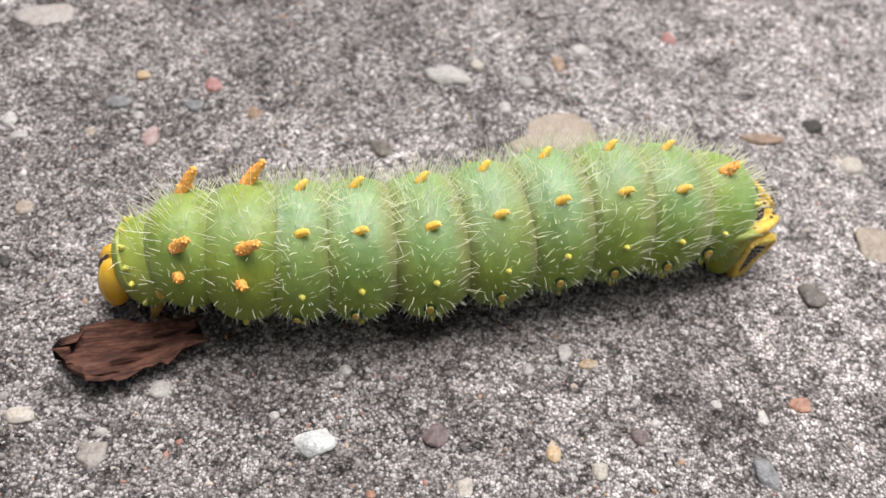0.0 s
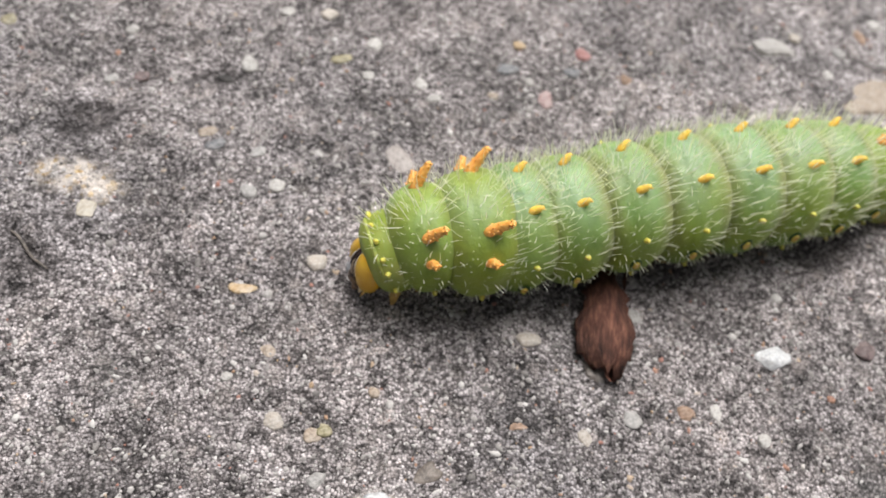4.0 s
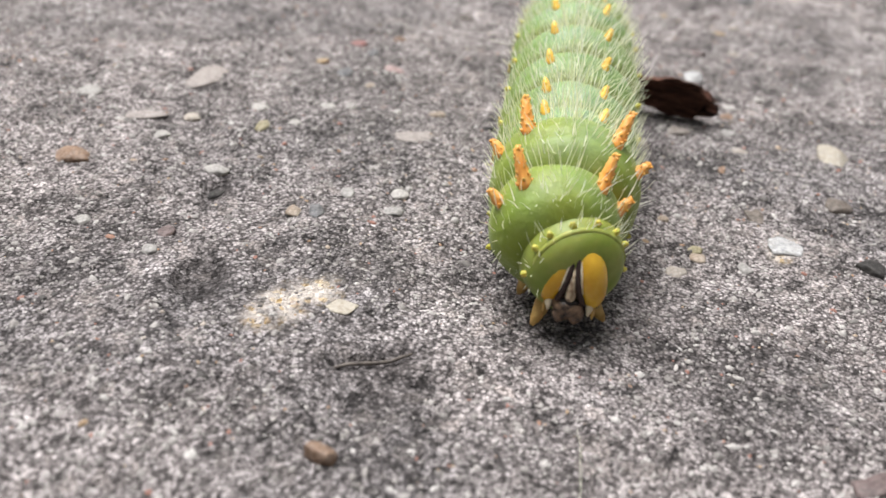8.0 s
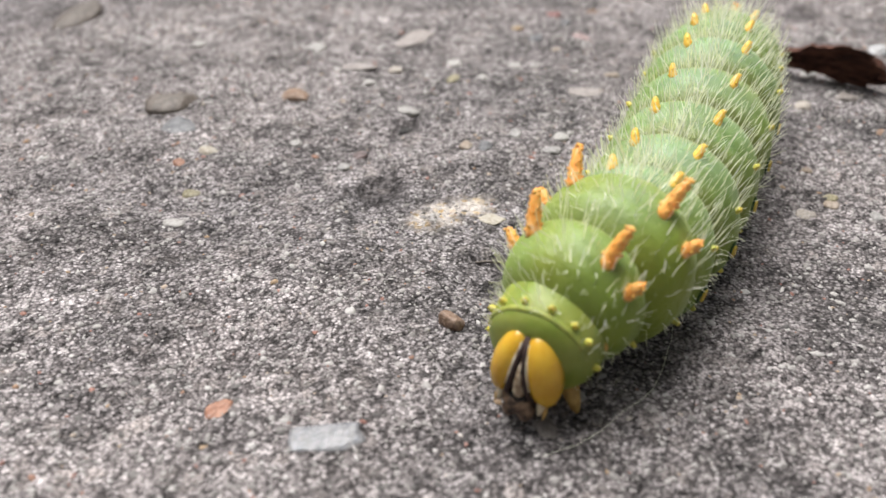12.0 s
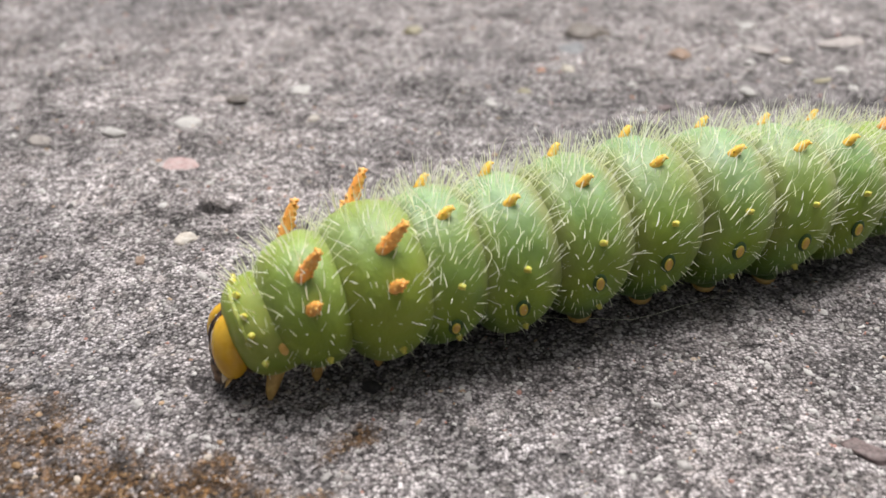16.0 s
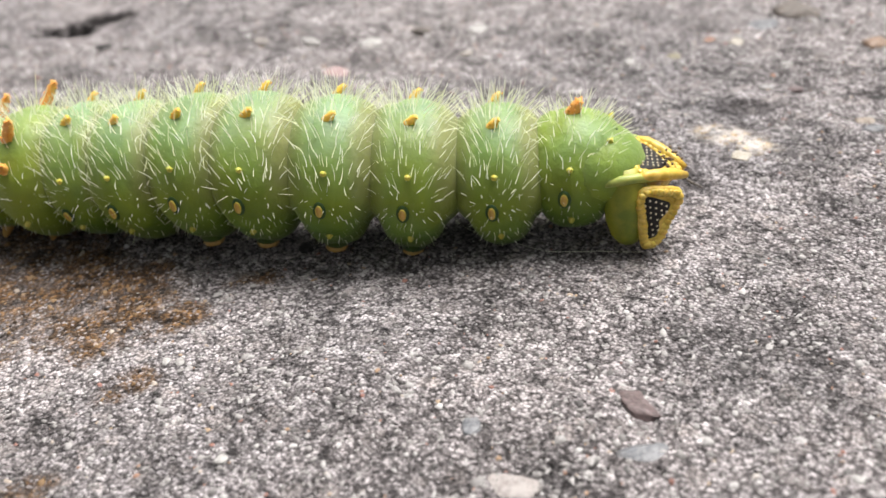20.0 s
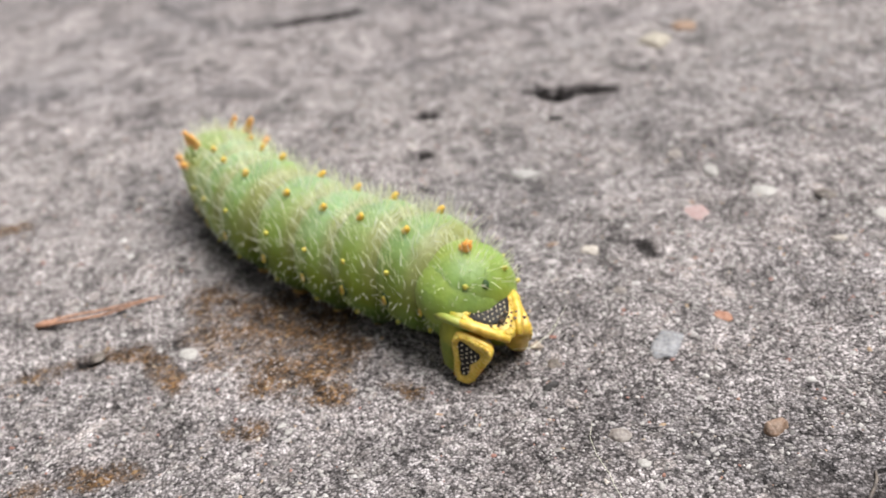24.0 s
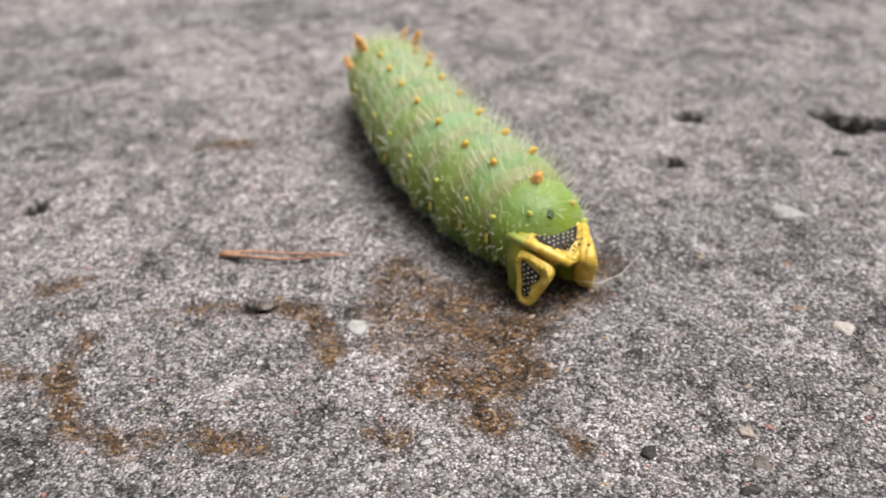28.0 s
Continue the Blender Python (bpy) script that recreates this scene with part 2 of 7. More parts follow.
def skin_material(name, yellow, crease=0.7):
    n = Nodes(name)
    here = n.coords()
    axes = n.add("SeparateXYZ")
    n.link(here, axes.inputs[0])
    # each ring takes its own piece of the mottling
    own = n.add("VectorMath")
    own.operation = "MULTIPLY_ADD"
    n.link(n.add("ObjectInfo").outputs["Random"], own.inputs[0])
    own.inputs[1].default_value = (0.31, 0.17, 0.23)
    n.link(here, own.inputs[2])
    at = own.outputs[0]
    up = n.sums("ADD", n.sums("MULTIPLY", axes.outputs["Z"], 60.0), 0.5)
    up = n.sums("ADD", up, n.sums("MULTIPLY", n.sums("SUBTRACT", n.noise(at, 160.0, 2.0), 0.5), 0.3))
    # green deepens downward: the shade under the belly is painted in
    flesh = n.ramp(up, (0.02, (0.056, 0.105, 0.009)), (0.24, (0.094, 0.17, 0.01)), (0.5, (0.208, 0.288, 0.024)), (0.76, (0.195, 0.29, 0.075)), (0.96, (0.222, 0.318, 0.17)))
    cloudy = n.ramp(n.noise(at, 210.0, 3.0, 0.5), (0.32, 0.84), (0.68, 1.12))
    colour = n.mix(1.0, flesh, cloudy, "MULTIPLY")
    lemon = n.ramp(n.noise(at, 120.0, 2.0, 0.5), (0.4, 0.0), (0.68, 0.34 + 0.4 * yellow))
    colour = n.mix(lemon, colour, (0.25, 0.29, 0.028))
    mint = n.ramp(n.noise(at, 170.0, 2.0, 0.5), (0.5, 0.0), (0.74, 0.4 - 0.3 * yellow))
    colour = n.mix(mint, colour, (0.135, 0.26, 0.085))
    if yellow:
        colour = n.mix(0.35 * yellow, colour, (0.22, 0.275, 0.03))
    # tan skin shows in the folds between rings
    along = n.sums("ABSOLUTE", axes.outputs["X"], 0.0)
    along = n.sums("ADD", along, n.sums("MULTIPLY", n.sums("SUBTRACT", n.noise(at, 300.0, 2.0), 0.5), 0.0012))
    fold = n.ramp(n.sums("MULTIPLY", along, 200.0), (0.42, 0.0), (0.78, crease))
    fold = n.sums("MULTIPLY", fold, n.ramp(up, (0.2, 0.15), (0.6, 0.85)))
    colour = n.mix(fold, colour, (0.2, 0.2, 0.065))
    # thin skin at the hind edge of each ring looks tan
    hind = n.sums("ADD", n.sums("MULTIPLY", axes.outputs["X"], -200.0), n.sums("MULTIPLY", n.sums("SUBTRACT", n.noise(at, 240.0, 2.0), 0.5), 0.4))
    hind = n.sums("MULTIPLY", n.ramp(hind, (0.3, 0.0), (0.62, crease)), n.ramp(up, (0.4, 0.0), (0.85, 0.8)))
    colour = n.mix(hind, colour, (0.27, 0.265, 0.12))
    pores = n.cells(at, 900.0)
    colour = n.mix(n.ramp(pores.outputs["Distance"], (0.05, 0.55), (0.14, 0.0)), colour, (0.5, 0.55, 0.25))
    n.bump(n.sums("ADD", n.noise(at, 1500.0, 2.0), n.sums("MULTIPLY", n.noise(at, 420.0, 3.0), 1.6)), 0.2, 0.0006)
    n.bsdf.inputs["Subsurface Weight"].default_value = 0.5
    n.bsdf.inputs["Subsurface Radius"].default_value = (0.8, 1.0, 0.3)
    n.bsdf.inputs["Subsurface Scale"].default_value = 0.0026
    n.bsdf.inputs["Sheen Weight"].default_value = 0.12
    n.bsdf.inputs["Sheen Roughness"].default_value = 0.45
    n.bsdf.inputs["Sheen Tint"].default_value = (0.85, 1.0, 0.8, 1)
    return n.done(colour, 0.46, 0.3)


def flesh_material(name, low, high, rough=0.4, soft=0.25, scale=900.0):
    n = Nodes(name)
    at = n.coords()
    colour = n.mix(n.ramp(n.noise(at, scale, 4.0, 0.6), (0.35, 0.0), (0.65, 1.0)), low, high)
    n.bump(n.noise(at, scale * 2, 3.0), 0.3, 0.0002)
    if soft:
        n.bsdf.inputs["Subsurface Weight"].default_value = soft
        n.bsdf.inputs["Subsurface Radius"].default_value = (1.0, 0.6, 0.3)
        n.bsdf.inputs["Subsurface Scale"].default_value = 0.0006
    return n.done(colour, rough, 0.45)


def hair_material():
    n = Nodes("pale_hair")
    pick = n.add("NewGeometry").outputs["Random Per Island"]
    colour = n.ramp(pick, (0.0, (0.86, 0.88, 0.58)), (0.4, (0.93, 0.94, 0.74)), (1.0, (0.96, 0.96, 0.88)))
    glow = n.add("BsdfTranslucent")
    n.link(colour, glow.inputs["Color"])
    both = n.add("MixShader")
    both.inputs[0].default_value = 0.5
    n.link(n.bsdf.outputs[0], both.inputs[1])
    n.link(glow.outputs[0], both.inputs[2])
    n.link(both.outputs[0], n.tree.nodes["Material Output"].inputs["Surface"])
    return n.done(colour, 0.4, 0.5)


def bark_material():
    n = Nodes("brown_bark")
    at = n.coords()
    stretch = n.add("Mapping")
    stretch.inputs["Scale"].default_value = (0.18, 1.0, 1.0)
    n.link(at, stretch.inputs["Vector"])
    fibre = n.noise(stretch.outputs[0], 1700.0, 6.0, 0.7)
    colour = n.ramp(fibre, (0.3, (0.02, 0.008, 0.006)), (0.5, (0.09, 0.036, 0.024)), (0.66, (0.19, 0.085, 0.056)), (0.82, (0.4, 0.24, 0.18)))
    colour = n.mix(1.0, colour, n.ramp(n.noise(at, 300.0, 4.0), (0.3, 0.6), (0.7, 1.25)), "MULTIPLY")
    n.bump(fibre, 0.9, 0.0006)
    return n.done(colour, 0.75, 0.3)


CONCRETE, HAIR, BARK = concrete_material(), hair_material(), bark_material()
GRAINS = grain_material("sand_grains", (0.0, (0.08, 0.074, 0.071)), (0.15, (0.18, 0.168, 0.16)), (0.5, (0.32, 0.3, 0.285)), (0.8, (0.41, 0.389, 0.372)), (0.93, (0.5, 0.478, 0.461)), (0.96, (0.36, 0.25, 0.15)), (0.985, (0.3, 0.15, 0.12)))
GRAVEL = grain_material("dusty_gravel", (0.0, (0.06, 0.055, 0.052)), (0.2, (0.17, 0.158, 0.15)), (0.5, (0.3, 0.282, 0.268)), (0.85, (0.42, 0.4, 0.382)), (0.97, (0.5, 0.48, 0.46)))
RUSTY = grain_material("rusty_grains", (0.0, (0.012, 0.009, 0.007)), (0.3, (0.05, 0.03, 0.016)), (0.62, (0.15, 0.082, 0.03)), (0.88, (0.28, 0.18, 0.095)), (0.95, (0.42, 0.36, 0.3)))
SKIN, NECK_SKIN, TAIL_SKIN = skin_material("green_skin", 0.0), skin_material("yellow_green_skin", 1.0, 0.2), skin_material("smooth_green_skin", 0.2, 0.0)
ORANGE = flesh_material("orange_horn", (0.85, 0.33, 0.06), (0.95, 0.5, 0.15), 0.42, 0.4)
AMBER = flesh_material("yellow_orange_knob", (0.84, 0.48, 0.06), (0.92, 0.62, 0.13), 0.42, 0.4)
YELLOW = flesh_material("lemon_yellow_knob", (0.56, 0.42, 0.04), (0.7, 0.54, 0.09), 0.4)
PALE = flesh_material("pale_yellow_green_fold", (0.24, 0.3, 0.06), (0.38, 0.4, 0.09), 0.45)
COLLAR = flesh_material("pale_green_collar", (0.19, 0.26, 0.03), (0.3, 0.34, 0.075), 0.45, 0.5, 260.0)
DULL = flesh_material("dull_yellow_dot", (0.5, 0.46, 0.07), (0.64, 0.56, 0.12), 0.45, 0.5)
PLATE = flesh_material("yellow_plate_rim", (0.5, 0.33, 0.035), (0.76, 0.54, 0.12), 0.38, 0.4)
OLIVE = flesh_material("yellow_green_foot", (0.15, 0.2, 0.015), (0.36, 0.34, 0.03), 0.45, 0.4, 260.0)
FACE = flesh_material("glossy_ochre_face", (0.58, 0.32, 0.02), (0.7, 0.43, 0.045), 0.16, 0.25, 400.0)
STRIPE = flesh_material("dark_brown_stripe", (0.018, 0.009, 0.007), (0.05, 0.026, 0.02), 0.7, 0.0, 1600.0)
BLACK = flesh_material("black_shell", (0.007, 0.006, 0.005), (0.016, 0.012, 0.01), 0.7, 0.0)
MOUTH = flesh_material("brown_mouth", (0.015, 0.009, 0.007), (0.2, 0.125, 0.075), 0.35, 0.0, 1600.0)
IVORY = flesh_material("ivory_lip", (0.6, 0.5, 0.34), (0.76, 0.68, 0.5), 0.4, 0.1)
FRONS = flesh_material("cream_brown_brow", (0.2, 0.12, 0.07), (0.72, 0.6, 0.42), 0.4, 0.1, 1500.0)
SPIRACLE = flesh_material("tan_breathing_slit", (0.56, 0.33, 0.06), (0.66, 0.43, 0.13), 0.45, 0.1)
RING = flesh_material("dark_green_ring", (0.018, 0.05, 0.008), (0.04, 0.09, 0.016), 0.5, 0.0)
FOOT = flesh_material("ochre_foot", (0.36, 0.22, 0.06), (0.58, 0.38, 0.12), 0.45)
STONE = {
    "white": stone_material("white_stone", (0.36, 0.34, 0.32), (0.58, 0.56, 0.53), 0.5, 0.15),
    "quartz": stone_material("cloudy_quartz", (0.42, 0.43, 0.44), (0.8, 0.81, 0.83), 0.25, 0.3),
    "pink": stone_material("pink_stone", (0.36, 0.2, 0.195), (0.5, 0.33, 0.32)),
    "red": stone_material("red_stone", (0.24, 0.09, 0.08), (0.42, 0.17, 0.16)),
    "slate": stone_material("slate_stone", (0.075, 0.08, 0.092), (0.19, 0.195, 0.21), 0.42),
    "beige": stone_material("beige_stone", (0.4, 0.34, 0.28), (0.58, 0.52, 0.45)),
    "cream": stone_material("cream_stone", (0.44, 0.38, 0.29), (0.6, 0.54, 0.43)),
    "grey": stone_material("grey_stone", (0.25, 0.24, 0.23), (0.42, 0.41, 0.4)),
    "glassy": stone_material("glassy_stone", (0.17, 0.175, 0.19), (0.3, 0.31, 0.34), 0.14),
    "dark": stone_material("dark_stone", (0.01, 0.009, 0.009), (0.045, 0.041, 0.038), 0.7),
    "tan": stone_material("tan_stone", (0.26, 0.19, 0.13), (0.42, 0.33, 0.245)),
    "amber": stone_material("amber_stone", (0.38, 0.24, 0.1), (0.54, 0.38, 0.19), 0.4, 0.1),
    "brown": stone_material("brown_stone", (0.17, 0.09, 0.05), (0.32, 0.19, 0.11)),
    "greybrown": stone_material("grey_brown_stone", (0.15, 0.12, 0.105), (0.3, 0.26, 0.23)),
    "greypink": stone_material("grey_pink_stone", (0.24, 0.205, 0.19), (0.37, 0.32, 0.3)),
    "maroon": stone_material("maroon_stone", (0.07, 0.045, 0.045), (0.16, 0.108, 0.106)),
    "rust": stone_material("rust_stone", (0.24, 0.085, 0.045), (0.42, 0.19, 0.1)),
    "olive": stone_material("olive_stone", (0.16, 0.14, 0.06), (0.34, 0.29, 0.14)),
    "umber": stone_material("umber_stone", (0.06, 0.045, 0.036), (0.17, 0.135, 0.11)),
}


# ---- making meshes ----
def mesh_of(name, verts, faces, smooth=True):
    data = bpy.data.meshes.new(name)
    data.from_pydata([tuple(v) for v in verts], [], faces)
    data.update()
    if smooth:
        data.polygons.foreach_set("use_smooth", [True] * len(data.polygons))
    return data


def part(name, data, material, parent, label="", at=None):
    """Links a mesh as one part under its thing or part."""
    ob = new(name, data)
    if not data.materials:
        data.materials.append(material)
    ob.parent = parent
    if at is not None:
        ob.matrix_basis = at
    return tagged(ob, label)


class Shape:
    """Collects rings, blobs and tubes, in millimetres, into one mesh."""

    def __init__(self):
        self.v, self.f = [], []

    def loft(self, rings, closed=True):
        base, count = len(self.v), len(rings[0])
        for ring in rings:
            self.v += [tuple(c * MM for c in p) for p in ring]
        for r in range(len(rings) - 1):
            for k in range(count):
                a, b = base + r * count + k, base + r * count + (k + 1) % count
                self.f.append((a, b, b + count, a + count))
        if closed:
            self.f.append(tuple(base + k for k in reversed(range(count))))
            self.f.append(tuple(base + (len(rings) - 1) * count + k for k in range(count)))
        return self

    def tube(self, points, radii, sides=8):
        """A round tube along points."""
        rings = []
        pts = [Vector(p) for p in points]
        for i, p in enumerate(pts):
            d = (pts[min(i + 1, len(pts) - 1)] - pts[max(i - 1, 0)]).normalized()
            side = d.cross((0, 0, 1) if abs(d.z) < 0.9 else (1, 0, 0)).normalized()
            up = side.cross(d)
            rings.append([p + radii[i] * (math.cos(a) * side + math.sin(a) * up) for a in (2 * math.pi * k / sides for k in range(sides))])
        return self.loft(rings)

    def ribbon(self, points, widths, side):
        """A flat hair along points."""
        base = len(self.v)
        for p, w in zip(points, widths):
            self.v += [tuple((p - side * w) * MM), tuple((p + side * w) * MM)]
        self.f += [(base + 2 * i, base + 2 * i + 1, base + 2 * i + 3, base + 2 * i + 2) for i in range(len(points) - 1)]

    def blob(self, centre, radii, turn=None, rings=7, sides=12, rough=0.0, seed=0):
        """An ellipsoid, lumpy by rough."""
        c, turn = Vector(centre), turn or Matrix.Identity(3)
        out = []
        for r in range(rings):
            lat = math.pi * (r + 0.35) / (rings - 0.3) - math.pi / 2
            ring = []
            for k in range(sides):
                lon = 2 * math.pi * k / sides
                d = Vector((math.cos(lat) * math.cos(lon), math.cos(lat) * math.sin(lon), math.sin(lat)))
                g = 1 + rough * noise.noise(d * 1.6 + Vector((seed * 3.1, seed * 1.7, seed)))
                ring.append(c + turn @ Vector((d.x * radii[0] * g, d.y * radii[1] * g, d.z * radii[2] * g)))
            out.append(ring)
        return self.loft(out)

    def shifted(self, size, by):
        """The same shape, scaled about the origin and then moved by millimetres."""
        self.v = [tuple(c * size + d * MM for c, d in zip(p, by)) for p in self.v]
        return self

    def mesh(self, name):
        return mesh_of(name, self.v, self.f)


def facing(normal):
    """A turn whose z axis points along normal."""
    return Vector(normal).to_track_quat("Z", "Y").to_matrix()


# ---- the ground ----
LATTICE = np.random.RandomState(5).rand(128, 128)


def soft_noise(x, y, size, shift=0.0):
    """Smooth noise from 0 to 1, with hills about size metres apart."""
    u, v = np.asarray(x) / size + 31.7 + shift, np.asarray(y) / size + 17.3 - shift
    i, j = np.floor(u).astype(int), np.floor(v).astype(int)
    a, b = u - i, v - j
    a, b = a * a * (3 - 2 * a), b * b * (3 - 2 * b)
    pick = lambda p, q: LATTICE[p % 128, q % 128]
    return (pick(i, j) * (1 - a) + pick(i + 1, j) * a) * (1 - b) + (pick(i, j + 1) * (1 - a) + pick(i + 1, j + 1) * a) * b


# Pits in the concrete: x, y, long and short half axes in mm, turn in degrees, depth in mm.
PITS = [
    (-203.8, -24.5, 8.6, 2.4, 68, 8.0),
    (-207.5, -56.2, 2.3, 2.1, 80, 5.0),
    (-187.4, -61.9, 1.7, 1.5, 80, 4.0),
    (-166.4, -164.1, 1.8, 1.6, 0, 3.0),
    (-139.1, -122.7, 1.9, 0.8, 90, 1.6),
    (-133.6, -40.6, 2.2, 1.2, 5, 1.3),
    (-306.0, -64.6, 11.0, 3.0, 85, 4.0),
    (-201.4, -29.0, 3.0, 2.0, 60, 1.5),
    (-77.0, -43.5, 4.5, 1.0, -40, 0.8),
    (-60.0, -11.0, 2.6, 1.2, 10, 0.9),
    (-76.0, -22.0, 3.2, 2.4, 30, 0.8),
    (64.0, -30.0, 9.0, 1.2, -72, 0.6),
    (26.0, -29.0, 4.0, 2.5, 30, 0.6),
]


def ground_height(x, y):
    near = np.exp(-((np.hypot(np.asarray(x) + 0.09, np.asarray(y) + 0.06) / 0.6) ** 2))
    z = (soft_noise(x, y, 0.024, 2.0) - 0.5) * 0.0011 + (soft_noise(x, y, 0.011) - 0.5) * 0.0008 + (soft_noise(x, y, 0.0034, 5.0) - 0.5) * 0.0005 + (soft_noise(x, y, 0.0019, 9.0) - 0.5) * 0.0003
    z = z * near
    for px, py, a, b, turn, deep in PITS:
        c, s = math.cos(radians(turn)), math.sin(radians(turn))
        dx, dy = np.asarray(x) / MM - px, np.asarray(y) / MM - py
        far = ((dx * c + dy * s) / a) ** 2 + ((dy * c - dx * s) / b) ** 2
        z = z - deep * MM * np.exp(-(far**3))
    return z


# Trails of rusty sand: from x, y to x, y and half width, in mm.
TRAILS = [
    (-137.8, -136.2, -137.6, -126.4, 1.0),
    (-137.6, -126.4, -139.3, -118.6, 0.8),
    (-137.4, -114.5, -127.6, -110.8, 1.0),
    (-131.4, -142.7, -122.1, -142.1, 1.5),
    (-122.1, -142.1, -114.2, -137.3, 1.5),
    (-114.2, -137.3, -111.2, -131.2, 1.5),
    (-111.2, -131.2, -113.7, -124.6, 1.5),
    (-113.7, -124.6, -111.5, -116.6, 1.5),
    (-140.3, -105.4, -137.9, -97.1, 4.4),
    (-137.9, -97.1, -133.1, -89.9, 4.3),
    (-133.1, -89.9, -123.9, -91.2, 4.2),
    (-123.9, -91.2, -128.0, -99.3, 3.9),
    (-120.2, -93.1, -117.3, -91.7, 2.2),
    (-115.4, -104.5, -113.6, -102.5, 1.6),
    (-124.1, -150.2, -123.6, -147.9, 1.5),
    (-116.1, -84.4, -113.5, -82.2, 1.4),
    (-144.8, -147.9, -141.8, -151.4, 1.7),
    (-190.5, -145.1, -193.2, -137.6, 2.1),
    (-152.3, -81.1, -144.4, -88.1, 5.5),
    (-144.4, -88.1, -139.2, -95.3, 5.1),
    (-139.2, -95.3, -137.8, -100.8, 4.8),
    (-134.6, -93.8, -126.7, -91.8, 2.4),
    (-126.7, -91.8, -117.5, -91.8, 2.3),
    (-135.1, -99.6, -124.2, -97.9, 2.9),
    (-140.1, -86.6, -133.9, -86.4, 2.8),
    (-143.0, -83.0, -134.0, -91.0, 4.6),
    (-146.0, -103.0, -139.0, -98.0, 3.6),
    (-131.0, -95.0, -126.0, -88.0, 3.0),
    (-149.2, -105.0, -140.6, -102.7, 4.0),
    (-140.0, -103.0, -133.5, -104.0, 3.2),
    (-135.0, -98.0, -125.0, -98.0, 4.0),
    (-125.0, -97.5, -118.5, -94.0, 2.4),
    (-137.8, -136.8, -139.9, -115.6, 1.1),
    (-139.9, -115.6, -128.6, -110.9, 1.4),
]


# Lighter and darker areas of the slab: x, y and reach in mm, strength in stops.
SLAB_TONES = [(12, -48, 30, -0.35), (-102, -60, 13, -0.4), (22, -38, 20, -0.1), (66, 18, 42, 0.5), (-28, -8, 30, -0.2), (-62, -94, 24, -0.3), (-300, -170, 80, 0.45), (-270, 20, 70, 0.3), (45, -78, 40, 0.35), (-124, -104, 14, 0.25), (30, 70, 45, 0.2)]


def trail_mask(x, y):
    best = np.zeros_like(x)
    wob = (soft_noise(x, y, 0.004, 3.0) - 0.5) * 2.6 + (soft_noise(x, y, 0.0013, 8.0) - 0.5) * 1.6
    for x0, y0, x1, y1, w in TRAILS:
        dx, dy = x1 - x0, y1 - y0
        t = np.clip(((x / MM - x0) * dx + (y / MM - y0) * dy) / (dx * dx + dy * dy + 1e-9), 0, 1)
        d = np.hypot(x / MM - x0 - t * dx, y / MM - y0 - t * dy) + wob
        best = np.maximum(best, np.clip((1.35 - d / (w * 1.12)) * 1.1, 0, 1))
    # the stain is thin in places, and the grey slab shows through
    return best * np.clip(0.5 + 2.4 * (soft_noise(x, y, 0.0022, 6.0) * 0.6 + soft_noise(x, y, 0.0055, 4.0) * 0.4 - 0.22), 0.4, 1.0)


def spread(low, high, step):
    core = np.arange(low, high, step)
    out, gap, far = [], step, 0.0
    while far < 14.0:
        gap *= 1.28
        far += gap
        out.append(far)
    out = np.array(out)
    return np.concatenate([low - out[::-1], core, core[-1] + out])


